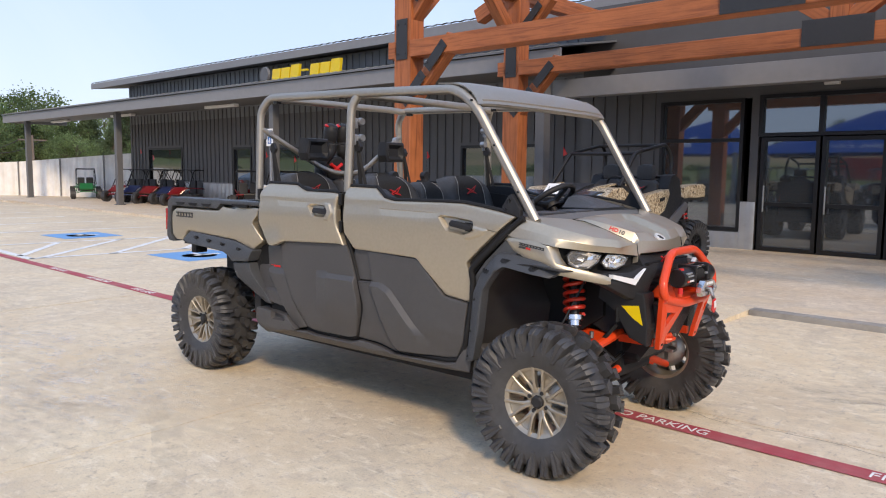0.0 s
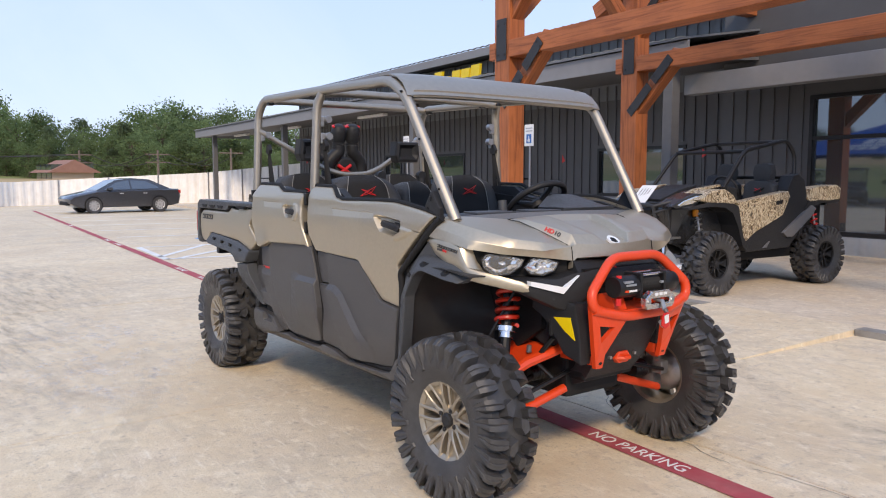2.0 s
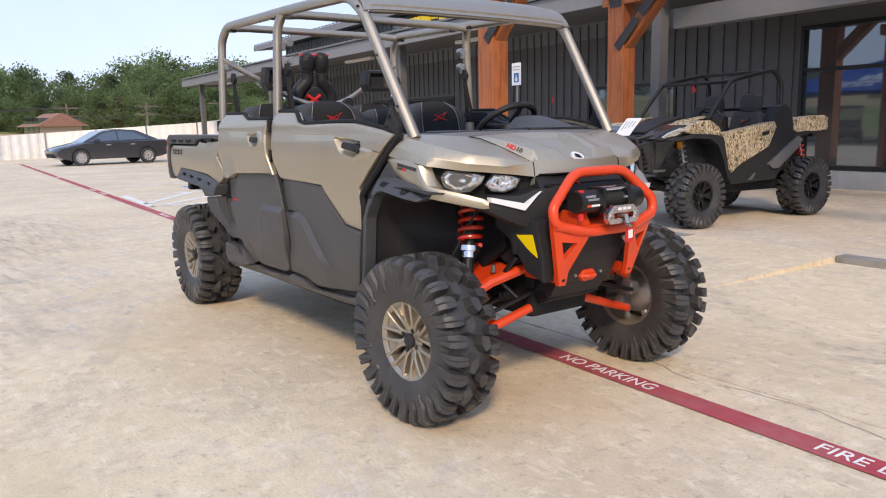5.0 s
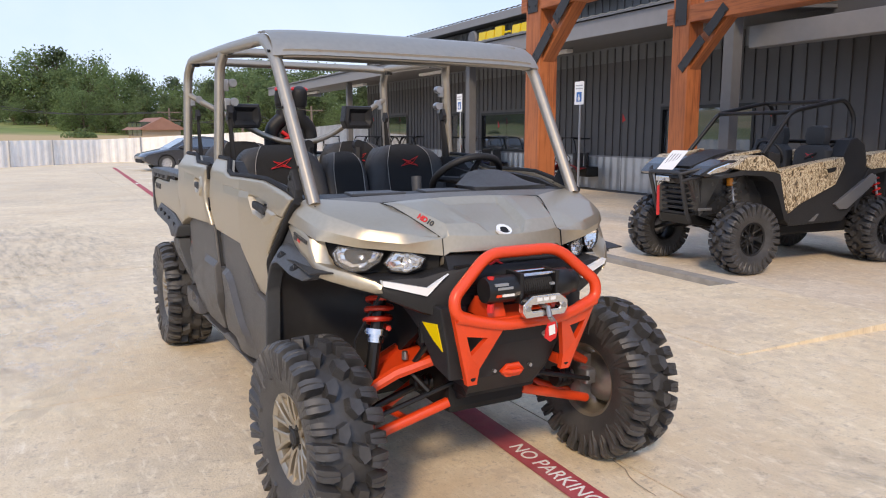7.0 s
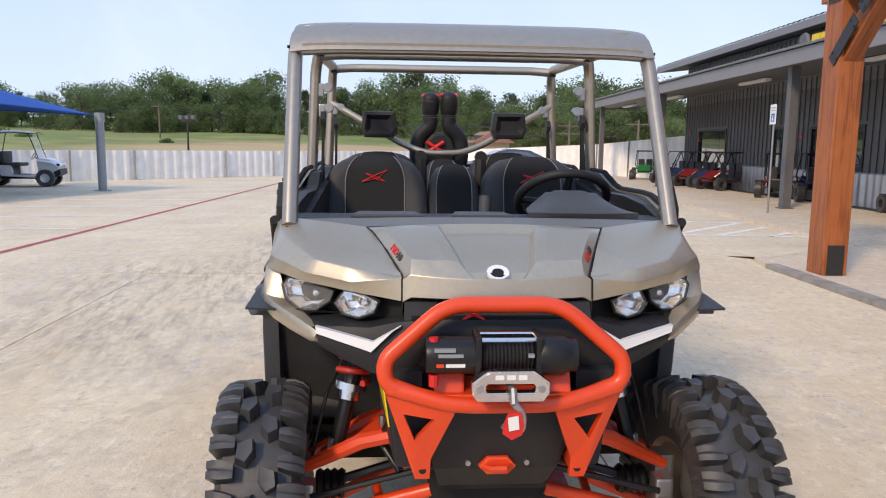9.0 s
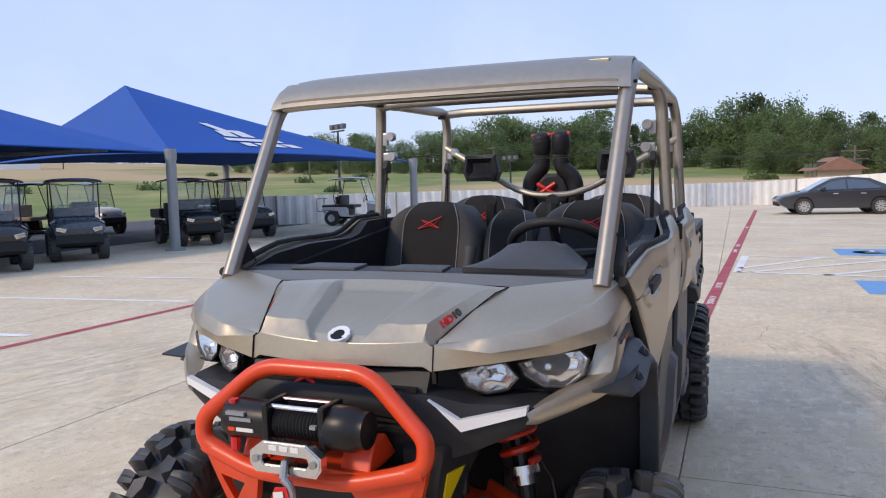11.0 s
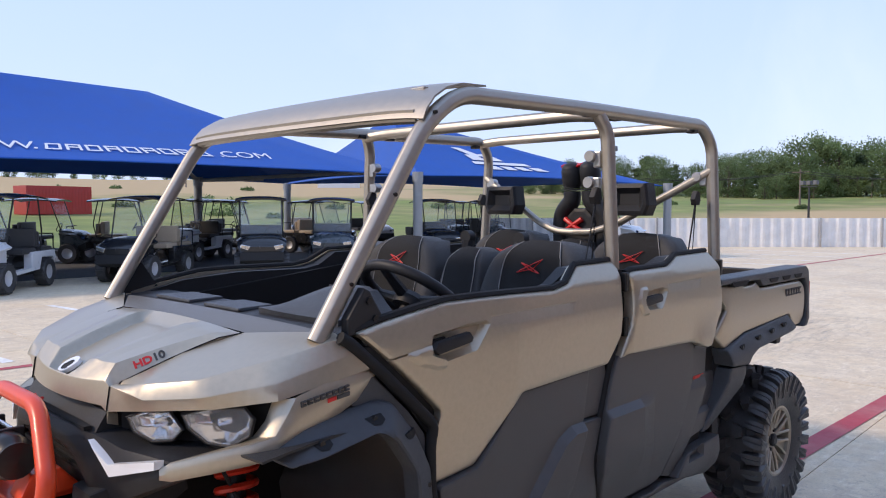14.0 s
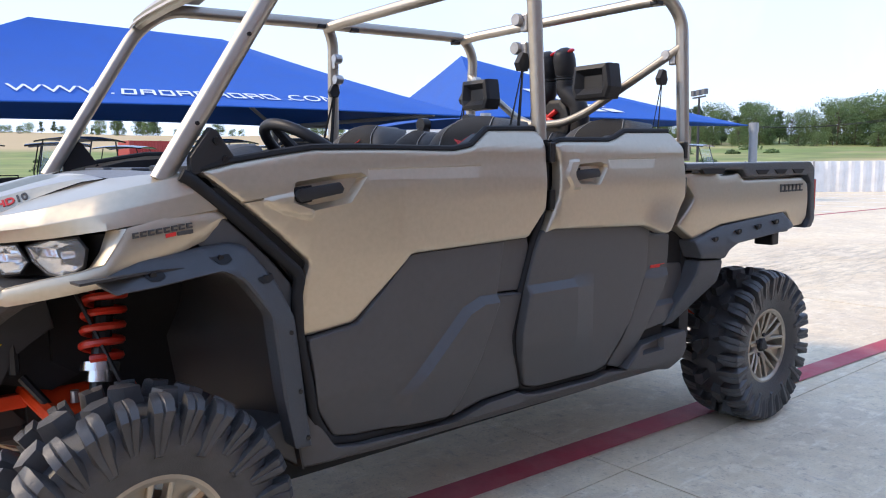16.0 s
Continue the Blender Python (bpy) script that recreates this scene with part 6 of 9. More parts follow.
for s in (1, -1):
    bm = bmn()

    def wing(a, b):
        lines = [lerp_line(q, a) for q in (WING_TOP, WING_CREASE, WING_FOLD, WING_LOW)]
        k = min(int(b), 2)
        p = lines[k].lerp(lines[k + 1], min(b, 3.0) - k) + Vector((0, 0, 0.004 * math.sin(math.pi * (min(b, 3.0) - k))))
        if b > 3:
            p = lines[3] + Vector((-0.03, -0.016, 0.0)) * (b - 3)
        return (p.x, s * p.y, p.z)
    sheet(bm, wing, [k / 20 for k in range(21)], [0, 0.4, 0.8, 0.96, 1.0, 1.05, 1.5, 1.95, 2.0, 2.05, 2.5, 2.94, 3.0, 4.0])
    bmesh.ops.recalc_face_normals(bm, faces=bm.faces)
    part("hood_wing", bm, "paint", hood, "champagne hood wing over the headlamp", True)
    bm = bmn()
    tube(bm, [middle(u, s * 1.0) + Vector((0.002, s * 0.003, 0.0015)) for u in (0, 0.2, 0.4, 0.6, 0.8, 1.0, 1.5, 2.0, 2.5, 3.0)], 0.0019, 6)
    part("hood_seam", bm, "liner", hood, "dark seam line")
    # lettering on the flank of the middle panel
    ex = (middle(0.62, s * 0.97) - middle(0.86, s * 0.97)).normalized() * s
    up = middle(0.74, s * 0.945) - middle(0.74, s * 0.995)
    nz = ex.cross(up).normalized()
    up = nz.cross(ex)
    at = middle(0.74, s * 0.970) + nz * 0.0018
    for body, off, mt in (("HD", -0.021, "red"), ("10", 0.021, "decal_grey")):
        c = at + ex * off
        badge_text = text_mesh("lettering", body, 0.029, mt, hood, Matrix(((ex.x * 1.15, up.x, nz.x, c.x), (ex.y * 1.15, up.y, nz.y, c.y), (ex.z * 1.15, up.z, nz.z, c.z), (0, 0, 0, 1))))
        badge_text.data.offset = 0.0011
# round emblem: a bright toothed ring round a dark centre
bm = bmn()
lathe(bm, [(0.0235, -0.006), (0.0235, 0.005), (0.031, 0.006), (0.032, 0.003), (0.032, -0.006)], 24, "z", closed=True)
for k in range(8):
    a = 2 * math.pi * k / 13 + 1.2
    box(bm, 0.017, 0.033, -0.005, 0.005, 0, 0.0055, 0, Matrix.Rotation(a, 4, "Z"))
em = part("emblem", bm, "drl", hood, "round white toothed emblem")
pe = middle(1.15, 0)
badge = Matrix.Translation(pe + Vector((0.004, 0, 0.007))) @ Euler((0, radians(30), 0)).to_matrix().to_4x4()
em.matrix_local = badge
bm = bmn()
lathe(bm, [(0.0, 0.0048), (0.029, 0.0048), (0.029, -0.006)], 20, "z")
em2 = part("emblem_centre", bm, "liner", hood, "dark emblem centre")
em2.matrix_local = badge

# champagne fascia that wraps from the fender round under the headlamp, with decal bars
FASC = [(1.232, 0.698, 1.180, 1.160), (1.30, 0.702, 1.186, 1.104), (1.40, 0.706, 1.170, 1.066), (1.492, 0.706, 1.150, 1.032), (1.52, 0.704, 1.108, 1.020), (1.548, 0.698, 1.064, 1.008), (1.60, 0.668, 1.048, 0.996), (1.67, 0.608, 1.030, 0.978), (1.738, 0.545, 1.008, 0.962), (1.756, 0.520, 0.992, 0.964)]
fascia = {}
for s in (1, -1):
    bm = bmn()

    def fasc(a, b):
        x, y, zt, zb = (FASC[int(a)][k] for k in range(4))
        e = 0.010 * math.sin(math.pi * b)
        n = Vector((0.35, 0.9)) if x > 1.5 else Vector((0.0, 1.0))
        return (x + n.x * e, s * (y + n.y * e), zb + (zt - zb) * b)
    sheet(bm, fasc, range(len(FASC)), [0, 0.12, 0.5, 0.88, 1.0], 0.0)
    bmesh.ops.recalc_face_normals(bm, faces=bm.faces)
    bmesh.ops.solidify(bm, geom=list(bm.faces), thickness=0.022)
    fascia[s] = part("side_fascia", bm, "paint", car, "champagne front side panel", True)
    OUT = [(1.494, 0.708, 1.149), (1.522, 0.707, 1.106), (1.550, 0.701, 1.064), (1.60, 0.672, 1.048), (1.67, 0.612, 1.030), (1.738, 0.548, 1.008)]
    INN = [(1.530, 0.660, 1.142), (1.545, 0.648, 1.090), (1.566, 0.626, 1.050), (1.610, 0.583, 1.026), (1.672, 0.548, 1.012), (1.735, 0.530, 1.004)]
    bm = bmn()
    sheet(bm, lambda a, b: tuple((Vector(OUT[a]).lerp(Vector(INN[a]), b) + Vector((0.006, 0.003, 0)) * math.sin(math.pi * b)) * Vector((1, s, 1))), range(6), [0, 0.1, 0.5, 0.9, 1.0])
    part("lamp_fascia", bm, "paint", fascia[s], "", True)
    # dark lettering bars, two thin strokes and an upright for each letter, over a small red pair
    for k in range(8):
        x, z = 1.484 - 0.0192 * k, 1.137 + 0.0024 * k
        bm = bmn()
        for x0, x1, z0, z1 in ((0.0, 0.0045, 0.0, -0.0135), (0.0045, 0.0145, 0.0, -0.0040), (0.0045, 0.0145, -0.0095, -0.0135)):
            prism(bm, [(x - x0, z + z0 + 0.12 * x0), (x - x1, z + z0 + 0.12 * x1), (x - x1, z + z1 + 0.12 * x1), (x - x0, z + z1 + 0.12 * x0)], s * 0.700, s * 0.7175)
        part("decal_bar", bm, "decal_grey", fascia[s])
    for x, w, mt in ((1.404, 0.026, "red"), (1.374, 0.040, "decal_grey")):
        bm = bmn()
        z = 1.130 + 0.12 * (1.404 - x)
        prism(bm, [(x, z), (x - w, z + 0.004), (x - w, z - 0.006), (x, z - 0.010)], s * 0.70, s * 0.7175)
        part("decal_bar", bm, mt, fascia[s])
    for k in range(6):
        x = -1.625 - 0.040 * k
        bm = bmn()
        for x0, x1, z0, z1 in ((0.0, 0.010, 1.178, 1.140), (0.010, 0.030, 1.178, 1.169), (0.010, 0.030, 1.149, 1.140)):
            prism(bm, [(x - x0, z0), (x - x1, z0), (x - x1 + 0.006, z1), (x - x0 + 0.006, z1)], s * 0.765, s * 0.783)
        part("decal_bar", bm, "decal_grey", bed, "dark lettering bars")

# black nose, grille, bumper shell, headlamps, light guides
NOSE = [(1.30, 1.20), (1.60, 1.15), (1.775, 1.085), (1.815, 1.02), (1.815, 0.90), (1.78, 0.72), (1.60, 0.66), (1.30, 0.80)]
bm = bmn()
prism(bm, NOSE, -0.27, 0.27)
nose = part("nose", bm, "plastic", car, "black front nose panel")
for k in range(5):
    bm = bmn()
    box(bm, 1.806, 1.826, -0.25, 0.25, 0.93 + 0.028 * k, 0.940 + 0.028 * k)
    part("grille_bar", bm, "liner", nose)
bm = bmn()
for a, b in (((-0.105, 1.045), (-0.045, 1.075)), ((-0.105, 1.075), (-0.045, 1.045))):
    tube(bm, [(1.828, a[0], a[1]), (1.828, b[0], b[1])], 0.005, 6)
part("cross_badge", bm, "red", nose, "small red cross-shaped badge")
SHELL = [(0.0, 1.835, 1.045, 0.99), (0.20, 1.828, 1.045, 0.965), (0.275, 1.812, 1.035, 0.845), (0.30, 1.802, 1.030, 0.850), (0.37, 1.778, 1.010, 0.872), (0.46, 1.758, 1.010, 0.915), (0.54, 1.728, 1.004, 0.955), (0.56, 1.70, 1.0, 0.965)]
for s in (1, -1):
    bm = bmn()
    sheet(bm, lambda a, b: (SHELL[a][1] + 0.02 * math.sin(math.pi * b) - 0.03 * (b < 0.01), s * SHELL[a][0], SHELL[a][3] + (SHELL[a][2] - SHELL[a][3]) * b), range(len(SHELL)), [0, 0.06, 0.35, 0.7, 1.0])
    sheet(bm, lambda a, b: (SHELL[a][1] - 0.16 * b, s * SHELL[a][0], SHELL[a][2] + 0.01 * b), range(len(SHELL)), [0, 1])
    part("bumper_shell", bm, "plastic", car, "black moulded bumper shell", True)
    # black surround that holds the lamps
    bm = bmn()
    HOLD = [(1.490, 0.690, 1.142, 1.085), (1.535, 0.650, 1.135, 1.045), (1.580, 0.573, 1.125, 1.012), (1.640, 0.470, 1.112, 1.010), (1.70, 0.37, 1.104, 1.006), (1.752, 0.28, 1.098, 1.010)]
    sheet(bm, lambda a, b: (HOLD[a][0] - 0.012, s * (HOLD[a][1] - 0.004), HOLD[a][3] + (HOLD[a][2] - HOLD[a][3]) * b), range(len(HOLD)), [0, 0.5, 1])
    part("lamp_bucket", bm, "liner", car, "black headlamp housing")

    def lamp(pts, depth):
        """A glassy lamp: bright faceted bowl behind a clear cover."""
        h = new("headlamp")
        h.parent = car
        tagged(h, "clear headlamp with a bright faceted reflector")
        c = sum((Vector(p) for p in pts), Vector()) / len(pts)
        fwd = Vector((0.86, s * 0.5, 0))
        pts = [c + (Vector(p) - c) * 1.07 + fwd * 0.030 for p in pts]
        c = c + fwd * 0.030
        bm = bmn()
        n = len(pts)
        fine = [a.lerp(b, t) for a, b in zip(pts, pts[1:] + pts[:1]) for t in (0.0, 0.25, 0.5, 0.75)]
        n = len(fine)
        rings = [[bm.verts.new(c + (p - c) * (k + (0.012 if i % 2 and 0.3 < k < 0.95 else 0)) - fwd * d) for i, p in enumerate(fine)] for k, d in ((1.0, 0.0), (0.93, depth * 0.10), (0.90, depth * 0.32), (0.74, depth * 0.62), (0.52, depth * 0.84), (0.28, depth * 0.97))]
        for A, Bq in zip(rings, rings[1:]):
            for i in range(n):
                bm.faces.new((A[i], A[(i + 1) % n], Bq[(i + 1) % n], Bq[i]))
        bm.faces.new(rings[-1])
        n = len(pts)
        part("reflector", bm, "reflector", h, "", True)
        bm = bmn()
        lathe(bm, [(0.0, depth * 0.7), (0.009, depth * 0.65), (0.013, 0.0), (0.0, 0.0)], 12, "x", c - fwd * depth)
        part("bulb", bm, "chrome", h, "", True)
        bm = bmn()
        v = [bm.verts.new(p + fwd * 0.004) for p in pts]
        m = bm.verts.new(c + fwd * 0.012)
        for i in range(n):
            bm.faces.new((v[i], v[(i + 1) % n], m))
        cover = part("lens", bm, "lens", h, "clear lens cover")
        cover.visible_shadow = False
        bm = bmn()
        tube(bm, pts, 0.005, 6, closed=True)
        part("lamp_rim", bm, "liner", h)
    lamp([(1.645, s * 0.468, 1.098), (1.605, s * 0.533, 1.118), (1.562, s * 0.604, 1.122), (1.550, s * 0.625, 1.098), (1.555, s * 0.615, 1.058), (1.580, s * 0.573, 1.028), (1.612, s * 0.522, 1.034), (1.636, s * 0.480, 1.066)], 0.055)
    lamp([(1.724, s * 0.331, 1.080), (1.700, s * 0.370, 1.098), (1.666, s * 0.430, 1.102), (1.648, s * 0.458, 1.060), (1.662, s * 0.434, 1.032), (1.690, s * 0.388, 1.026), (1.714, s * 0.346, 1.046)], 0.045)
    # white light guide in a tick shape
    bm = bmn()
    path = [Vector((1.815, s * 0.292, 1.018)), Vector((1.800, s * 0.362, 0.962)), Vector((1.758, s * 0.524, 1.002))]
    up = [Vector((0, -s * 0.012, 0.008)), Vector((0, -s * 0.003, 0.0150)), Vector((0, s * 0.002, 0.0105))]
    rows = [[bm.verts.new(p + o) for o in (q + Vector((-0.012, 0, 0)), q + Vector((0.012, 0, 0)), Vector((0.012, 0, 0)) - q, Vector((-0.012, 0, 0)) - q)] for p, q in zip(path, up)]
    for A, Bq in zip(rows, rows[1:]):
        for i in range(4):
            bm.faces.new((A[i], A[(i + 1) % 4], Bq[(i + 1) % 4], Bq[i]))
    bm.faces.new(rows[0])
    bm.faces.new(rows[-1])
    part("light_guide", bm, "drl", car, "white tick-shaped light guide")
    # yellow side marker on the black front corner
    bm = bmn()
    prism(bm, [(1.845, 0.90), (1.62, 0.95), (1.60, 0.86), (1.70, 0.80), (1.76, 0.66), (1.85, 0.62), (1.86, 0.74)], s * 0.22, 0.0, 0.008, lean=lambda a, b: s * (0.340 - 0.16 * (a - 1.727) - 0.12 * (0.83 - b)))
    part("bumper_side", bm, "plastic", car)
    bm = bmn()
    prism(bm, [(1.727, 0.829), (1.817, 0.837), (1.834, 0.733), (1.786, 0.768)], s * 0.28, 0.0, 0, lean=lambda a, b: s * (0.344 - 0.16 * (a - 1.727) - 0.12 * (0.83 - b)))
    part("side_marker", bm, "yellow_marker", car, "yellow reflective side marker")

# skid plate with tow hook
bm = bmn()
prof = [(1.885, 0.84), (1.872, 0.74), (1.822, 0.60), (1.745, 0.50), (1.60, 0.44), (1.53, 0.46), (1.69, 0.56), (1.76, 0.66), (1.80, 0.84)]
prism(bm, prof, -0.21, 0.21, 0.02)
for v in bm.verts:
    v.co.y *= 1.15 - 1.15 * (0.84 - v.co.z)
part("skid_plate", bm, "plastic", car, "black moulded skid plate")
bm = bmn()
prism(bm, [(-0.055, 0.615), (-0.03, 0.645), (0.03, 0.645), (0.055, 0.615), (0.03, 0.59), (-0.03, 0.59)], 1.80, 1.848, 0.008, axis="x")
tube(bm, [(1.835, -0.045, 0.615), (1.866, -0.02, 0.617), (1.866, 0.02, 0.617), (1.835, 0.045, 0.615)], 0.010, 6)
part("tow_hook", bm, "orange", car, "orange-red tow hook")
for y in (-0.10, 0.10):
    bm = bmn()
    lathe(bm, [(0.0, 1.846), (0.008, 1.846), (0.008, 1.82)], 8, "x", (0, y * 0.85, 0.625))
    part("bolt", bm, "steel", car)

# bull bar, brackets
bar = new("bull_bar")
bar.parent = car
bar["label"] = "orange-red tubular front bumper bar"
bm = bmn()
tube(bm, rounded([(1.950, -0.235, 0.866), (1.948, -0.322, 0.898), (1.940, -0.326, 0.962), (1.902, -0.158, 1.104), (1.902, 0.158, 1.104), (1.940, 0.326, 0.962), (1.948, 0.322, 0.898), (1.950, 0.235, 0.866)], 0.060, 6), 0.0225, 14)
tube(bm, rounded([(1.945, -0.315, 0.888), (1.975, -0.14, 0.846), (1.975, 0.14, 0.846), (1.945, 0.315, 0.888)], 0.06, 5), 0.0225, 14)
part("hoop", bm, "orange", bar, "", True)
for s in (1, -1):
    # welded plate with a triangular hole, standing on a foot
    bm = bmn()
    hole = [(-0.274, 0.812), (-0.190, 0.800), (-0.243, 0.730)]
    rim = [(-0.334, 0.905), (-0.145, 0.848), (-0.133, 0.832), (-0.197, 0.668), (-0.199, 0.604), (-0.240, 0.604)]
    for poly in ([rim[0], rim[1], hole[1], hole[0]], [rim[1], rim[2], rim[3], hole[2], hole[1]], [rim[0], hole[0], hole[2], rim[3], rim[4], rim[5]]):
        prism(bm, [(-s * a, b) for a, b in poly], 1.926, 1.950, axis="x")
    for v in bm.verts:
        v.co.x += 0.030 * clamp((0.30 - abs(v.co.y)) / 0.16) * clamp((v.co.z - 0.66) / 0.16) - 0.055 * clamp((0.85 - v.co.z) / 0.24)
    bmesh.ops.remove_doubles(bm, verts=bm.verts, dist=1e-5)
    part("bracket", bm, "orange", bar, "welded bracket with a triangular hole")
    bm = bmn()
    lathe(bm, [(0.0, 1.902), (0.011, 1.902), (0.013, 1.894), (0.013, 1.886)], 10, "x", (0, s * 0.219, 0.632))
    part("bolt", bm, "liner", bar)
    bm = bmn()
    box(bm, 1.66, 1.86, s * 0.219 - 0.014, s * 0.219 + 0.014, 0.612, 0.655, 0.005)
    part("mount", bm, "orange", bar)
bm = bmn()
box(bm, 1.80, 1.975, -0.17, 0.17, 0.858, 0.876, 0.004)
for y in (-0.155, 0.135):
    prism(bm, [(1.80, 0.87), (1.96, 0.87), (1.93, 0.935), (1.86, 0.94)], y - 0.035, y + 0.045, 0.006)
part("winch_tray", bm, "orange", bar, "orange-red winch tray")

# winch
wi = new("winch")
wi.parent = car
wi["label"] = "black electric winch with silver fairlead"
bm = bmn()
lathe(bm, [(0.0, -0.215), (0.046, -0.215), (0.050, -0.20), (0.050, -0.075), (0.0, -0.075)], 20, "y", (1.895, 0, 0.945))
part("motor", bm, "black_metal", wi, "black winch motor", True)
bm = bmn()
lathe(bm, [(0.0, 0.075), (0.048, 0.075), (0.056, 0.09), (0.056, 0.15), (0.046, 0.165), (0.046, 0.185), (0.0, 0.19)], 20, "y", (1.895, 0, 0.945))
part("gearbox", bm, "black_metal", wi, "black winch gearbox", True)
bm = bmn()
lathe(bm, [(0.036 + 0.004 * (k % 2), -0.07 + 0.14 * k / 28) for k in range(29)], 20, "y", (1.895, 0, 0.945))
part("rope_drum", bm, "liner", wi, "black synthetic rope on the drum")
bm = bmn()
for dx, dz in ((0.03, 0.048), (-0.025, 0.052)):
    tube(bm, [(1.895 + dx, -0.085, 0.945 + dz), (1.895 + dx, 0.085, 0.945 + dz)], 0.006, 8)
part("tie_rod", bm, "chrome", wi)
for y in (-0.08, 0.08):
    bm = bmn()
    box(bm, 1.845, 1.945, y - 0.009, y + 0.009, 0.89, 1.005, 0.006)
    part("end_plate", bm, "black_metal", wi)
for y0, y1, zz, mt in ((-0.195, -0.14, 0.970, "post_steel"), (-0.185, -0.12, 0.956, "post_steel"), (-0.19, -0.170, 0.930, "orange"), (-0.165, -0.115, 0.930, "lamp_white"), (0.050, 0.066, 0.955, "post_steel")):
    bm = bmn()
    box(bm, 1.935, 1.9468, y0, y1, zz - 0.0045, zz + 0.0045)
    part("label_bar", bm, mt, wi, "small printed label bars")
for zz in (0.985, 0.885):
    bm = bmn()
    lathe(bm, [(0.0, -0.02), (0.013, -0.02), (0.013, 0.012), (0.0, 0.012)], 8, "z", (1.91, -0.195, zz))
    part("terminal_boot", bm, "red", wi, "red rubber terminal boot")
bm = bmn()
ring = [(-0.10, 0.865), (-0.085, 0.845), (0.085, 0.845), (0.10, 0.865), (0.10, 0.895), (0.06, 0.925), (-0.06, 0.925), (-0.10, 0.895)]
hole = [(-0.065, 0.875), (-0.06, 0.868), (0.06, 0.868), (0.065, 0.875), (0.065, 0.885), (0.06, 0.892), (-0.06, 0.892), (-0.065, 0.885)]
rows = [[bm.verts.new((x, y, z)) for y, z in pts] for x, pts in ((1.955, ring), (1.985, ring), (1.985, hole), (1.955, hole))]
for A, Bq in zip(rows, rows[1:] + rows[:1]):
    for i in range(8):
        bm.faces.new((A[i], A[(i + 1) % 8], Bq[(i + 1) % 8], Bq[i]))
bmesh.ops.bevel(bm, geom=[e for e in bm.edges if all(v.co.x > 1.98 for v in e.verts)], offset=0.004, segments=2, affect="EDGES")
part("fairlead", bm, "chrome", wi, "polished aluminium fairlead")
for y in (-0.08, 0.08):
    bm = bmn()
    lathe(bm, [(0.0, 1.990), (0.010, 1.990), (0.010, 1.98)], 8, "x", (0, y, 0.88))
    part("fairlead_bolt", bm, "steel", wi)
bm = bmn()
for y, mt in ((-0.03, 0), (0.0, 0), (0.03, 0)):
    box(bm, 1.984, 1.9865, y - 0.011, y + 0.011, 0.904, 0.916)
part("label_bar", bm, "lamp_white", wi)
bm = bmn()
tube(bm, [(1.95, 0.0, 0.88), (1.99, 0.005, 0.878), (2.0, 0.006, 0.845)], 0.010, 8)
tube(bm, rounded([(2.0, 0.006, 0.845), (2.0, 0.03, 0.82), (2.0, 0.028, 0.775), (2.0, 0.0, 0.765), (2.0, -0.02, 0.79)], 0.02, 4), 0.010, 8)
part("hook", bm, "steel", wi, "steel rope hook", True)
bm = bmn()
prism(bm, [(-0.010, 0.825), (0.022, 0.828), (0.032, 0.795), (0.026, 0.768), (0.0, 0.755), (-0.024, 0.772), (-0.020, 0.80)], 2.008, 2.014, axis="x")
part("hook_strap", bm, "red", wi, "red hook strap")
bm = bmn()
prism(bm, [(-0.012, 0.815), (0.015, 0.82), (0.018, 0.785), (-0.008, 0.78)], 2.016, 2.019, axis="x")
part("strap_tag", bm, "lamp_white", wi)
wi.matrix_local = pose(0.068, 0, 0.036)

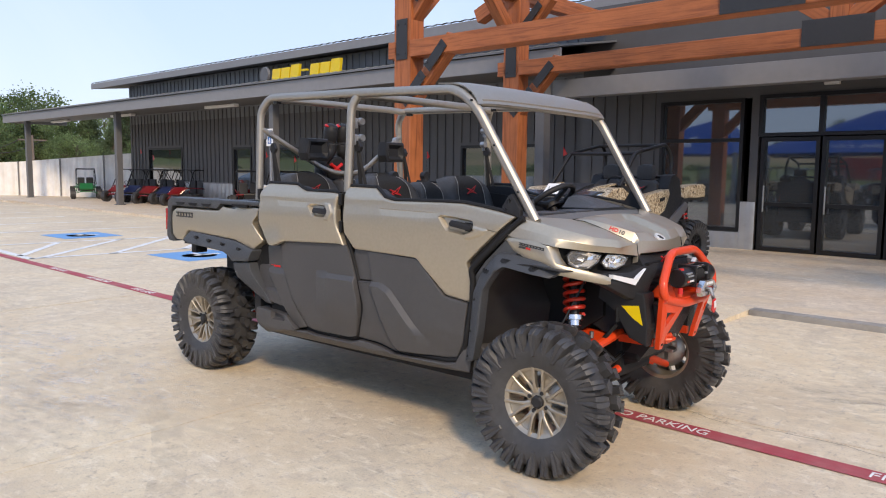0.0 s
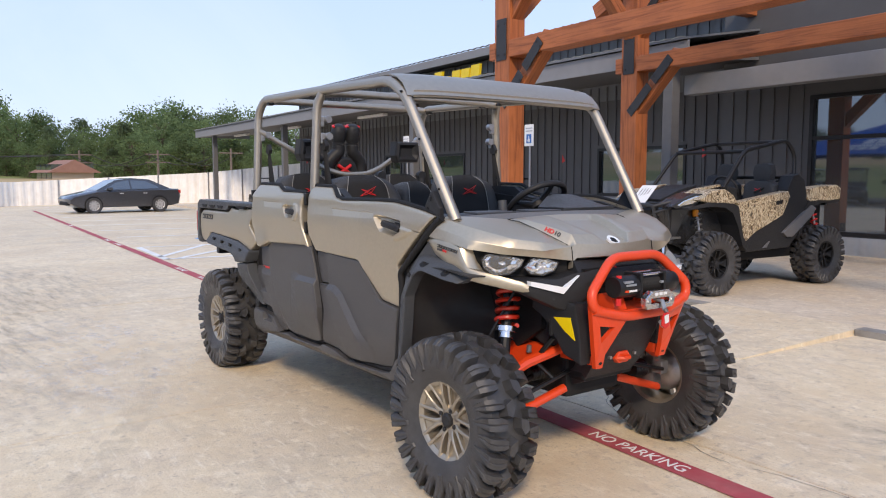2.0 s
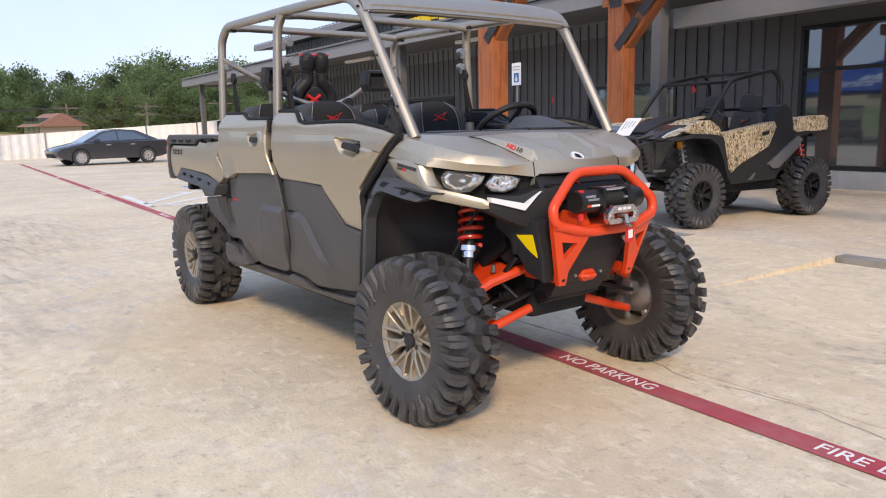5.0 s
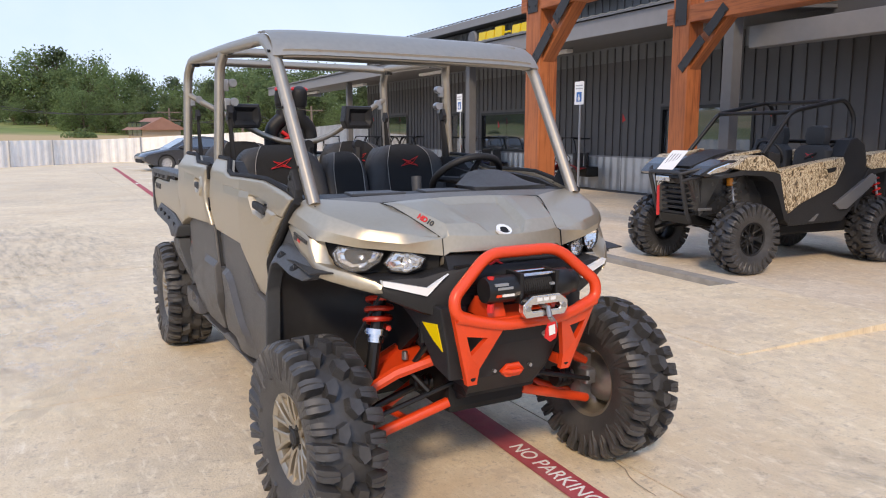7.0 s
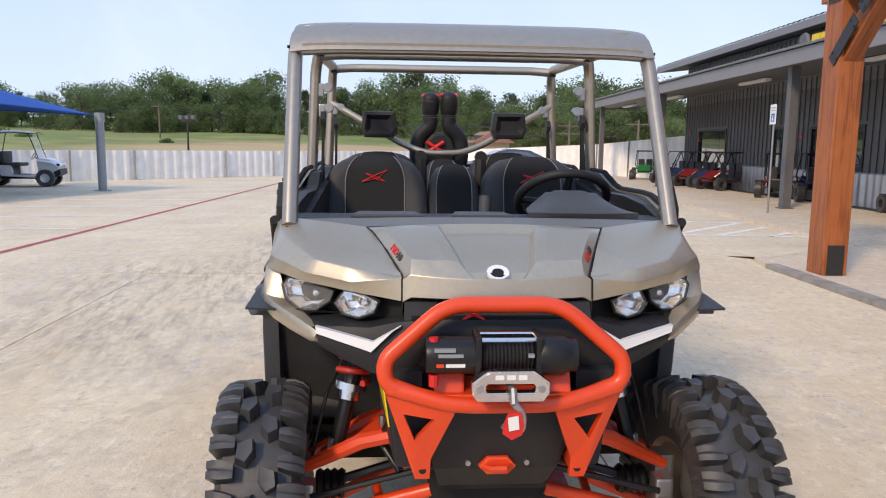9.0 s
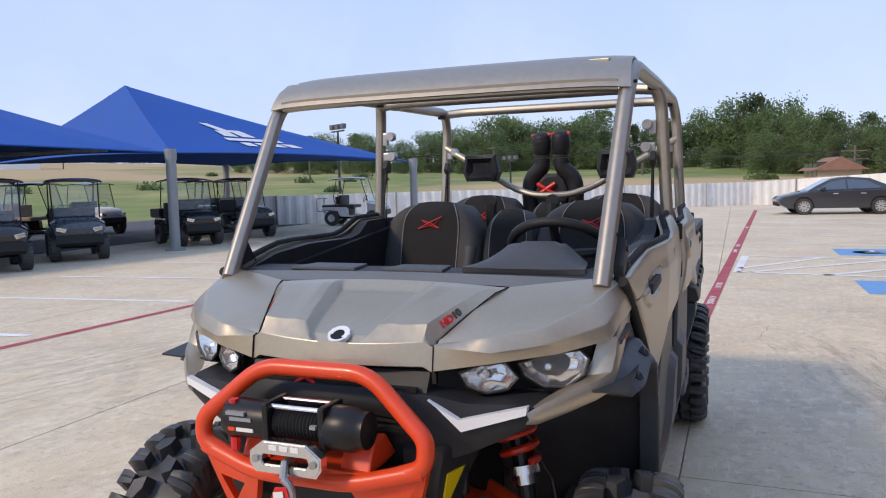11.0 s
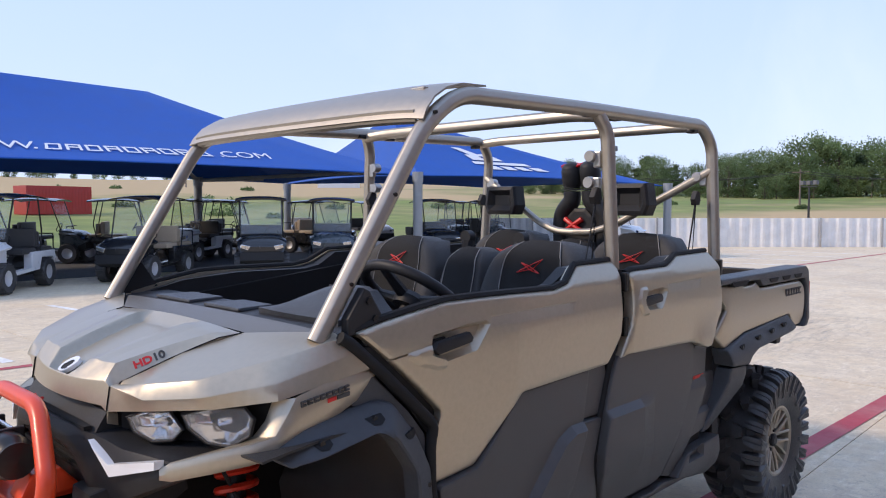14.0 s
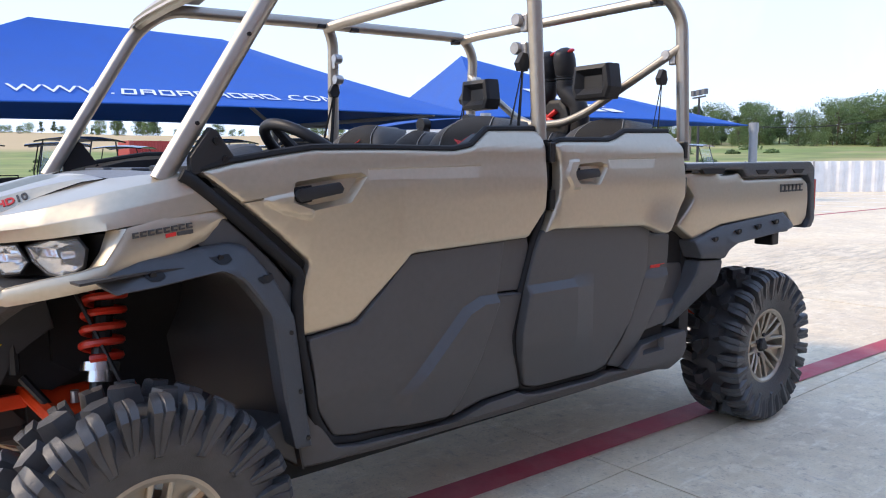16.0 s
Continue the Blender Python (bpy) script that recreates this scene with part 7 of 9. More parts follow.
# suspension
for s in (1, -1):
    bm = bmn()
    for x0, x1 in ((1.66, 1.56), (1.36, 1.50)):
        tube(bm, [(x0, s * 0.20, 0.66), ((x0 + x1) / 2, s * 0.40, 0.60), (x1, s * 0.60, 0.49)], [0.024, 0.026, 0.020], 8)
    prism(bm, [(1.66, s * 0.24), (1.36, s * 0.24), (1.46, s * 0.54), (1.57, s * 0.54)], 0.0, 0.012, axis="z")
    for v in bm.verts:
        if abs(v.co.z) < 0.02:
            v.co.z += 0.665 - (abs(v.co.y) - 0.2) * 0.42
    arm = part("upper_arm", bm, "orange", car, "orange-red suspension arm", True)
    for x, y, z in ((1.555, 0.335, 0.652), (1.55, 0.50, 0.575)):
        bm = bmn()
        lathe(bm, [(0.0, 0.014), (0.012, 0.014), (0.014, -0.02)], 10, "z", (x, s * y, z))
        part("bolt", bm, "steel", arm)
    bm = bmn()
    for x0, x1 in ((1.64, 1.57), (1.34, 1.50)):
        tube(bm, [(x0, s * 0.18, 0.45), (x1, s * 0.605, 0.31)], 0.022, 10)
    tube(bm, [(1.62, s * 0.34, 0.39), (1.44, s * 0.36, 0.385)], 0.016, 8)
    part("lower_arm", bm, "orange", car, "orange-red suspension arm", True)
    bm = bmn()
    tube(bm, [(1.50, s * 0.16, 0.52), (1.51, s * 0.57, 0.40)], 0.016, 8)
    lathe(bm, [(0.042 + 0.009 * (k % 2), s * (0.46 + 0.012 * k)) for k in range(9)], 14, "y", (1.51, 0, 0.415))
    lathe(bm, [(0.026 + 0.008 * (k % 2), s * (0.18 + 0.012 * k)) for k in range(9)], 14, "y", (1.50, 0, 0.50))
    part("drive_shaft", bm, "black_metal", car, "black drive shaft with ribbed boots", True)
    bm = bmn()
    tube(bm, [(1.66, s * 0.12, 0.55), (1.64, s * 0.56, 0.43)], 0.011, 8)
    part("tie_rod", bm, "black_metal", car)
    bm = bmn()
    prism(bm, [(1.46, 0.30), (1.58, 0.30), (1.57, 0.40), (1.57, 0.52), (1.49, 0.52), (1.46, 0.40)], s * 0.57, s * 0.635, 0.01)
    box(bm, 1.57, 1.64, s * 0.58 - 0.03, s * 0.58 + 0.03, 0.40, 0.47, 0.01)
    part("knuckle", bm, "steel", car, "cast steering knuckle")
    # coil-over spring
    lo, hi = Vector((1.535, s * 0.475, 0.60)), Vector((1.46, s * 0.378, 1.02))
    d = hi - lo
    e1 = d.orthogonal().normalized()
    e2 = d.normalized().cross(e1)
    bm = bmn()
    turns, N = 6.0, 150
    tube(bm, [lo + d * (0.40 + 0.58 * k / N) + 0.050 * (math.cos(2 * math.pi * turns * k / N) * e1 + math.sin(2 * math.pi * turns * k / N) * e2) for k in range(N + 1)], 0.0115, 7)
    part("coil_spring", bm, "coil", car, "red coil spring", True)
    bm = bmn()
    tube(bm, [lo + d * 0.26, lo + d * 0.34], 0.036, 12)
    tube(bm, [lo + d * 0.33, lo + d * 0.385], 0.052, 14)
    part("shock_lower", bm, "chrome", car, "silver shock absorber body", True)
    bm = bmn()
    tube(bm, [lo - d * 0.12, hi], 0.026, 12)
    part("shock_body", bm, "black_metal", car)
    bm = bmn()
    tube(bm, [(1.70, s * 0.33, 0.98), (1.70, s * 0.33, 0.74)], 0.014, 8)
    tube(bm, [(1.68, s * 0.30, 0.72), (1.60, s * 0.34, 0.60), (1.66, s * 0.28, 0.52)], 0.013, 7)
    tube(bm, [(1.56, s * 0.40, 0.98), (1.48, s * 0.52, 0.72), (1.52, s * 0.58, 0.46)], 0.006, 6)
    part("brake_line", bm, "black_metal", car)
    # rear arms
    bm = bmn()
    for z0, z1 in ((0.58, 0.46), (0.44, 0.30)):
        tube(bm, [(-1.35, s * 0.25, z0), (-1.50, s * 0.58, z1)], 0.022, 8)
        tube(bm, [(-1.68, s * 0.25, z0), (-1.54, s * 0.58, z1)], 0.022, 8)
    part("rear_arm", bm, "orange", car, "orange-red rear suspension arm")

# roll cage
cage = new("roll_cage")
cage.parent = car
cage["label"] = "champagne metal tube roll cage"


def ridged(pts, r=0.027):
    """A rolled tube with three grooves along its length."""
    bm = bmn()
    n = 24
    tube(bm, pts, r, n)
    bm.verts.ensure_lookup_table()
    for i in range(len(pts)):
        c = sum((bm.verts[i * n + k].co for k in range(n)), Vector()) / n
        for k in (1, 4, 9, 12, 17, 20):
            v = bm.verts[i * n + k]
            v.co = c + (v.co - c) * 0.90
    return bm


for s in (1, -1):
    part("side_tube", ridged(rounded([(1.389, s * 0.646, 1.262), (1.01, s * 0.668, 1.862), (0.875, s * 0.672, 1.957), (0.15, s * 0.674, 1.980), (-0.79, s * 0.670, 1.998), (-0.872, s * 0.685, 1.91), (-0.865, s * 0.715, 1.30)], 0.10, 7)), "cage", cage, "", True)
    part("middle_post", ridged(rounded([(0.10, s * 0.668, 1.978), (0.055, s * 0.690, 1.90), (0.05, s * 0.720, 1.30), (0.05, s * 0.695, 1.02)], 0.08, 5)), "cage", cage, "", True)
    part("shoulder_tube", ridged(rounded([(-0.86, s * 0.69, 1.79), (-0.78, s * 0.24, 1.535), (-0.76, s * 0.11, 1.49), (-0.76, 0, 1.488)], 0.05, 4), 0.019), "cage", cage, "", True)
    for x in (0.14, -0.05, -0.72):
        bm = bmn()
        box(bm, x - 0.022, x + 0.022, s * 0.660 - 0.020, s * 0.660 + 0.020, 1.955, 1.975, 0.006)
        part("clamp", bm, "black_metal", cage)
    for x, y, z in ((0.06, 0.66, 1.80), (0.06, 0.655, 1.70), (-0.86, 0.66, 1.75)):
        bm = bmn()
        box(bm, x - 0.012, x + 0.012, s * y - 0.022, s * y + 0.010, z - 0.032, z + 0.032, 0.006)
        lathe(bm, [(0.0, -0.02), (0.021, -0.02), (0.023, -0.012), (0.023, 0.012), (0.021, 0.02), (0.0, 0.02)], 16, "x", (x + 0.01, s * (y - 0.03), z + 0.012))
        part("bracket", bm, "steel", cage)
    bm = bmn()
    for k in range(3):
        lathe(bm, [(0.0, s * (0.681 + 0.009 * k)), (0.006, s * (0.681 + 0.009 * k)), (0.006, s * (0.670 + 0.009 * k))], 8, "y", (1.295 - 0.150 * k, 0, 1.41 + 0.24 * k))
    part("rivet", bm, "liner", cage)
    # triangular black mirror patch at the foot of the front pillar
    bm = bmn()
    prism(bm, [(1.325, 1.275), (1.19, 1.30), (1.25, 1.392), (1.268, 1.40), (1.325, 1.322)], s * 0.672, s * 0.700, 0.006)
    patch = part("pillar_plate", bm, "plastic", car, "black plastic pillar plate")
    for x, z in ((1.255, 1.365), (1.232, 1.315)):
        bm = bmn()
        lathe(bm, [(0.0, s * 0.706), (0.010, s * 0.706), (0.011, s * 0.698)], 10, "y", (x, 0, z))
        part("screw", bm, "black_metal", patch)
for x, z in ((0.10, 1.962), (-0.78, 1.985)):
    part("cross_tube", ridged(rounded([(x, -0.67, z), (x - 0.02, -0.55, z + 0.012), (x - 0.02, 0.55, z + 0.012), (x, 0.67, z)], 0.05, 4), 0.025), "cage", cage, "", True)
bm = bmn()
VIS = [(1.032, 1.866), (1.015, 1.896), (0.98, 1.935), (0.925, 1.968), (0.85, 1.988), (0.74, 1.994)]
sheet(bm, lambda k, y: (VIS[k][0] + 0.026 * (1 - (y / 0.685) ** 2), y * (1 - 0.005 * k), VIS[k][1] + 0.010 * (1 - (y / 0.685) ** 8)), range(6), [-0.685 + 1.37 * j / 20 for j in range(21)], 0.006)
visor = part("visor_plate", bm, "cage", cage, "curved metal roof visor plate", True)
bm = bmn()
sheet(bm, lambda k, y: ((1.058 - 0.026 * (y / 0.66) ** 2, 1.048 - 0.026 * (y / 0.66) ** 2, 1.030 - 0.026 * (y / 0.66) ** 2)[k], y, (1.895, 1.862, 1.856)[k] + 0.008 * (1 - (y / 0.66) ** 8)), range(3), [-0.64 + 1.28 * j / 20 for j in range(21)], 0.008)
part("visor_lip", bm, "cage", cage, "", True)
bm = bmn()
for y in (-0.42, 0.42):
    for dx, dy in ((0, -0.05), (0, 0.05)):
        lathe(bm, [(0.0, 0.0), (0.010, 0.0), (0.010, 0.004), (0.0, 0.004)], 8, "z", (0.93, y + dy, 1.980))
for y in (-0.2, 0.12):
    lathe(bm, [(0.0, 0.0), (0.007, 0.0), (0.007, 0.004), (0.0, 0.004)], 8, "z", (0.92, y, 1.986))
part("rivet", bm, "liner", visor)
for y in (-0.52, 0.52):
    bm = bmn()
    prism(bm, [(0.93, y - 0.12), (0.935, y - 0.06), (0.95, y + 0.08), (0.905, y + 0.1), (0.895, y - 0.1)], 1.970, 1.9795, 0.003, axis="z")
    part("visor_relief", bm, "cage", visor)

# dashboard, windscreen sill, steering wheel, shifter
bm = bmn()
prism(bm, [(1.42, 1.262), (1.30, 1.282), (1.16, 1.285), (1.02, 1.20), (0.98, 1.05), (1.02, 0.90), (1.06, 0.88), (1.11, 1.0), (1.22, 1.09), (1.38, 1.1)], -0.655, 0.655, 0.01)
part("dashboard", bm, "plastic", car, "black moulded dashboard")
bm = bmn()
box(bm, 0.995, 1.03, -0.66, 0.66, 0.47, 1.06)
part("firewall", bm, "liner", car)
bm = bmn()
for y0, y1 in ((-0.45, -0.2), (-0.1, 0.12)):
    prism(bm, [(1.30, y0), (1.16, y0 + 0.02), (1.16, y1 - 0.02), (1.30, y1)], 1.284, 1.294, 0.006, axis="z")
part("dash_tray", bm, "flare", car)
bm = bmn()
sheet(bm, lambda a, b: (1.26 - 0.24 * a, 0.375 + (b - 0.5) * (0.40 - 0.10 * a), 1.280 + 0.058 * min(1, a * 1.25) ** 0.8 * min(1, 4.5 * b, 4.5 * (1 - b)) + (0.008 if 0.3 < b < 0.7 else 0) * a), [k / 10 for k in range(11)], [k / 18 for k in range(19)], 0.02)
part("instrument_hood", bm, "flare", car, "blue-black instrument hood", True)
stw = new("steering_wheel")
stw.parent = car
stw["label"] = "thick black three-spoke steering wheel"
bm = bmn()
tube(bm, [(0.185 * math.cos(2 * math.pi * k / 40), 0.185 * math.sin(2 * math.pi * k / 40), 0) for k in range(40)], 0.0185, 10, closed=True)
part("wheel_rim", bm, "plastic", stw, "", True)
bm = bmn()
lathe(bm, [(0.0, -0.05), (0.055, -0.05), (0.06, -0.02), (0.045, 0.0), (0.0, 0.004)], 16, "z")
for a in (0, math.pi, -math.pi / 2):
    tube(bm, [(0.04 * math.cos(a), 0.04 * math.sin(a), -0.02), (0.18 * math.cos(a), 0.18 * math.sin(a), 0)], [0.022, 0.014], 8)
tube(bm, [(0, 0, -0.05), (0, 0, -0.32)], 0.024, 10)
part("wheel_hub", bm, "plastic", stw, "", True)
stw.matrix_local = Matrix.Translation((0.80, 0.40, 1.315)) @ Euler((0, radians(-38), 0)).to_matrix().to_4x4() @ Matrix.Rotation(radians(90), 4, "Z")
bm = bmn()
tube(bm, [(0.98, 0.02, 1.0), (0.90, 0.06, 1.22)], [0.014, 0.012], 8)
tube(bm, [(0.90, 0.06, 1.20), (0.87, 0.07, 1.33)], [0.022, 0.027], 10)
part("shift_lever", bm, "flare", car, "dark shift lever", True)

# seats
def seat(x, y, w, top, cross, name="seat"):
    st = new(name)
    st.parent = car
    st["label"] = "black and charcoal bucket seat with red cross stitching" if cross else "black centre seat"
    hwid = w / 2
    z0 = 0.84

    def back(a, v):
        """Front face of the backrest: a across from -1 to 1, v up from 0 to 1."""
        z = z0 + (top - z0) * v
        k = clamp((v - 0.62) / 0.38)
        wid = hwid * (0.93 + 0.07 * math.sin(math.pi * min(v * 1.1, 1))) * math.sqrt(max(0.0, 1 - (0.80 * k ** 2.1) ** 2))
        swell = 0.030 * ramp(0.52, 0.80, abs(a)) * (1 - 0.7 * k) if cross else 0.006 * (1 - a * a)
        fall = -0.050 * clamp((v - 0.90) / 0.10) ** 2 - 0.030 * clamp((abs(a) - 0.86) / 0.14) ** 2
        crown = 0.018 * (1 - a * a) * clamp((v - 0.7) / 0.3)
        return Vector((x + 0.035 - 0.17 * v + swell + fall + 0.012 * (1 - a * a), y + a * wid, z + crown))
    cols = [-1, -0.97, -0.92, -0.86, -0.80, -0.72, -0.64, -0.56, -0.5, -0.3, -0.1, 0.1, 0.3, 0.5, 0.56, 0.64, 0.72, 0.80, 0.86, 0.92, 0.97, 1]
    rows = [k / 16 for k in range(14)] + [0.85, 0.89, 0.92, 0.945, 0.965, 0.985, 1.0]
    bm = bmn()
    front = [[bm.verts.new(back(a, v)) for a in cols] for v in rows]
    rear = [[bm.verts.new(back(a, v) * 1 + Vector((-0.09 - 0.035 * (1 - a * a), 0, -0.006))) for a in cols] for v in rows]
    n, m = len(rows), len(cols)
    for i in range(n - 1):
        for j in range(m - 1):
            bm.faces.new((front[i][j], front[i][j + 1], front[i + 1][j + 1], front[i + 1][j]))
            bm.faces.new((rear[i][j + 1], rear[i][j], rear[i + 1][j], rear[i + 1][j + 1]))
        for j in (0, m - 1):
            bm.faces.new((front[i][j], front[i + 1][j], rear[i + 1][j], rear[i][j]))
    for j in range(m - 1):
        bm.faces.new((front[-1][j], front[-1][j + 1], rear[-1][j + 1], rear[-1][j]))
    part("backrest", bm, "seat", st, "", True)
    edge = 0.60 if cross else 0.72

    def seam(v):
        return edge * (1.0 - 0.10 * math.sin(math.pi * clamp((v - 0.1) / 0.8)))
    bm = bmn()
    sheet(bm, lambda u, v: back(u * seam(v), v) + Vector((0.005, 0, 0.002)), [-1 + k / 6 for k in range(13)], rows, 0.004)
    part("backrest_panel", bm, "seat_mesh", st, "black mesh centre panel", True)
    for e in (-1, 1):
        bm = bmn()
        tube(bm, [back(e * seam(v) * 1.02, v) + Vector((0.007, 0, 0.002)) for v in rows], 0.0022, 5)
        part("stitching", bm, "stitch", st, "pale seam stitching")
    if cross:
        bm = bmn()
        v0 = (1.365 - z0) / (top - z0)
        p = back(0.0, v0) + Vector((0.013, 0, 0))
        lean = 0.17 / (top - z0)
        for pts in (((-0.062, -0.022), (-0.012, 0.004), (0.058, 0.036), (0.016, -0.004), (-0.062, -0.022)), ((-0.046, 0.018), (-0.006, 0.008), (0.050, -0.020), (0.006, -0.010), (-0.046, 0.018))):
            tube(bm, [p + Vector((-lean * b, a, b)) for a, b in pts], 0.0022, 5)
        part("cross_stitch", bm, "red", st, "red stitched cross outline")
    bm = bmn()
    box(bm, x - 0.02, x + 0.46, y - hwid * 0.98, y + hwid * 0.98, 0.74, 0.90, 0.04)
    part("cushion", bm, "seat", st, "", True)
    bm = bmn()
    box(bm, x - 0.05, x + 0.40, y - hwid * 0.8, y + hwid * 0.8, 0.50, 0.74, 0.01)
    part("seat_base", bm, "plastic", st)
    return st


for x, t in ((0.23, 1.462), (-0.57, 1.475)):
    seat(x, 0.395, 0.53, t, True)
    seat(x, -0.395, 0.53, t, True)
    seat(x, 0.0, 0.27, t - 0.040, False, "centre_seat")
# belts: a black loop on the post, from which two straps run down
for s in (1, -1):
    for x in (0.075, -0.778):
        y = s * 0.655
        bm = bmn()
        for dx, wd, dz in ((0.030, 0.013, 1.36), (0.085, 0.009, 1.36)):
            sheet(bm, lambda a, b: (x + dx * a + (b - 0.5) * 2 * wd * (0.7 + 0.3 * a), y + 0.012 * (b - 0.5), 1.655 + (dz - 1.655) * a), [k / 6 for k in range(7)], [0, 0.5, 1], 0.003)
        belt = part("seat_belt", bm, "liner", car, "black seat belt webbing")
        bm = bmn()
        prism(bm, [(x - 0.026, 1.650), (x - 0.014, 1.690), (x + 0.010, 1.694), (x + 0.034, 1.655), (x + 0.022, 1.628), (x - 0.014, 1.628)], y - 0.010, y + 0.014, 0.004)
        part("belt_loop", bm, "plastic", belt, "black plastic belt loop")
    bm = bmn()
    tube(bm, [(-0.08, s * 0.15, 1.25), (-0.10, s * 0.16, 1.46)], [0.025, 0.03], 8)
    lathe(bm, [(0.0, -0.02), (0.032, -0.02), (0.032, 0.02), (0.0, 0.02)], 12, "x", (-0.10, s * 0.16, 1.475))
    part("belt_buckle_stalk", bm, "plastic", car, "", True)
# rear headrests on the shoulder tube
for s in (1, -1):
    bm = bmn()
    y0, y1, z0, z1 = s * 0.39 - 0.108, s * 0.39 + 0.108, 1.578, 1.732
    o = [(y0 + 0.02, z0), (y1 - 0.02, z0), (y1, z0 + 0.05), (y1 - 0.015, z1), (y0 + 0.015, z1), (y0, z0 + 0.05)]
    prism(bm, o, -0.705, -0.61, 0.022, axis="x")
    face = max(bm.faces, key=lambda f: f.calc_center_median().x)
    bmesh.ops.inset_region(bm, faces=[face], thickness=0.035, depth=0)
    bmesh.ops.translate(bm, verts=list(face.verts), vec=(-0.03, 0, 0))
    part("headrest", bm, "plastic", car, "black moulded headrest with a hollow face")
    bm = bmn()
    box(bm, -0.78, -0.70, s * 0.39 - 0.03, s * 0.39 + 0.03, 1.60, 1.66, 0.008)
    part("headrest_clamp", bm, "black_metal", car)
# snorkel: two raised intakes over a box with a red cross
sn = new("snorkel")
sn.parent = car
sn["label"] = "black twin snorkel intake with red caps"
for y, top, e in ((-0.075, 1.835, -1), (0.040, 1.840, 1)):
    bm = bmn()
    m = -0.018
    tube(bm, rounded([(-0.87, m + e * 0.130, 1.36), (-0.87, m + e * 0.142, 1.50), (-0.865, m + e * 0.132, 1.585), (-0.85, y, 1.655), (-0.85, y, 1.70)], 0.07, 6), 0.047, 16)
    for k in range(4):
        tube(bm, [(-0.85, y, 1.685 + 0.012 * k), (-0.85, y, 1.692 + 0.012 * k)], 0.049 - 0.004 * (k % 2), 16)
    part("hose", bm, "plastic", sn, "", True)
    bm = bmn()
    tube(bm, [(-0.85, y, 1.72), (-0.85, y, 1.735), (-0.848, y, 1.77), (-0.842, y, 1.80), (-0.835, y, 1.822), (-0.828, y, top)], [0.040, 0.052, 0.055, 0.056, 0.054, 0.046], 16)
    part("intake_head", bm, "plastic", sn, "", True)
    bm = bmn()
    tube(bm, [(-0.830, y, top - 0.006), (-0.827, y, top + 0.004), (-0.822, y, top + 0.016), (-0.820, y, top + 0.020)], [0.047, 0.045, 0.030, 0.012], 14)
    cap = part("intake_cap", bm, "plastic", sn, "black intake cap", True)
    bm = bmn()
    tube(bm, [(-0.829 - 0.048 * math.cos(a), y + 0.050 * math.sin(a), top + 0.004 + 0.012 * math.cos(a)) for a in [-1.9 + 3.8 * k / 14 for k in range(15)]], [0.004] + [0.009] * 13 + [0.004], 8)
    part("cap_trim", bm, "red", cap, "red crescent trim", True)
bm = bmn()
prism(bm, [(-0.10, 1.42), (0.065, 1.42), (0.085, 1.50), (0.06, 1.575), (0.02, 1.615), (-0.055, 1.615), (-0.095, 1.575), (-0.12, 1.50)], -0.98, -0.83, 0.02, axis="x")
part("air_box", bm, "plastic", sn)
bm = bmn()
for a, b in (((-0.098, 1.556), (0.008, 1.490)), ((0.008, 1.556), (-0.098, 1.490))):
    tube(bm, [(-0.818, a[0], a[1]), (-0.812, (2 * a[0] + b[0]) / 3, (2 * a[1] + b[1]) / 3), (-0.812, (a[0] + 2 * b[0]) / 3, (a[1] + 2 * b[1]) / 3), (-0.818, b[0], b[1])], [0.014, 0.012, 0.012, 0.014], 8)
part("cross_emblem", bm, "red", sn, "red cross emblem")
bm = bmn()
box(bm, -1.0, -0.88, -0.28, 0.28, 1.25, 1.42, 0.02)
part("snorkel_base", bm, "plastic", sn)
bm = bmn()
box(bm, -0.90, -0.86, -0.70, 0.70, 1.28, 1.40, 0.01)
part("rear_panel", bm, "lamp_white", car, "pale rear cabin trim strip")


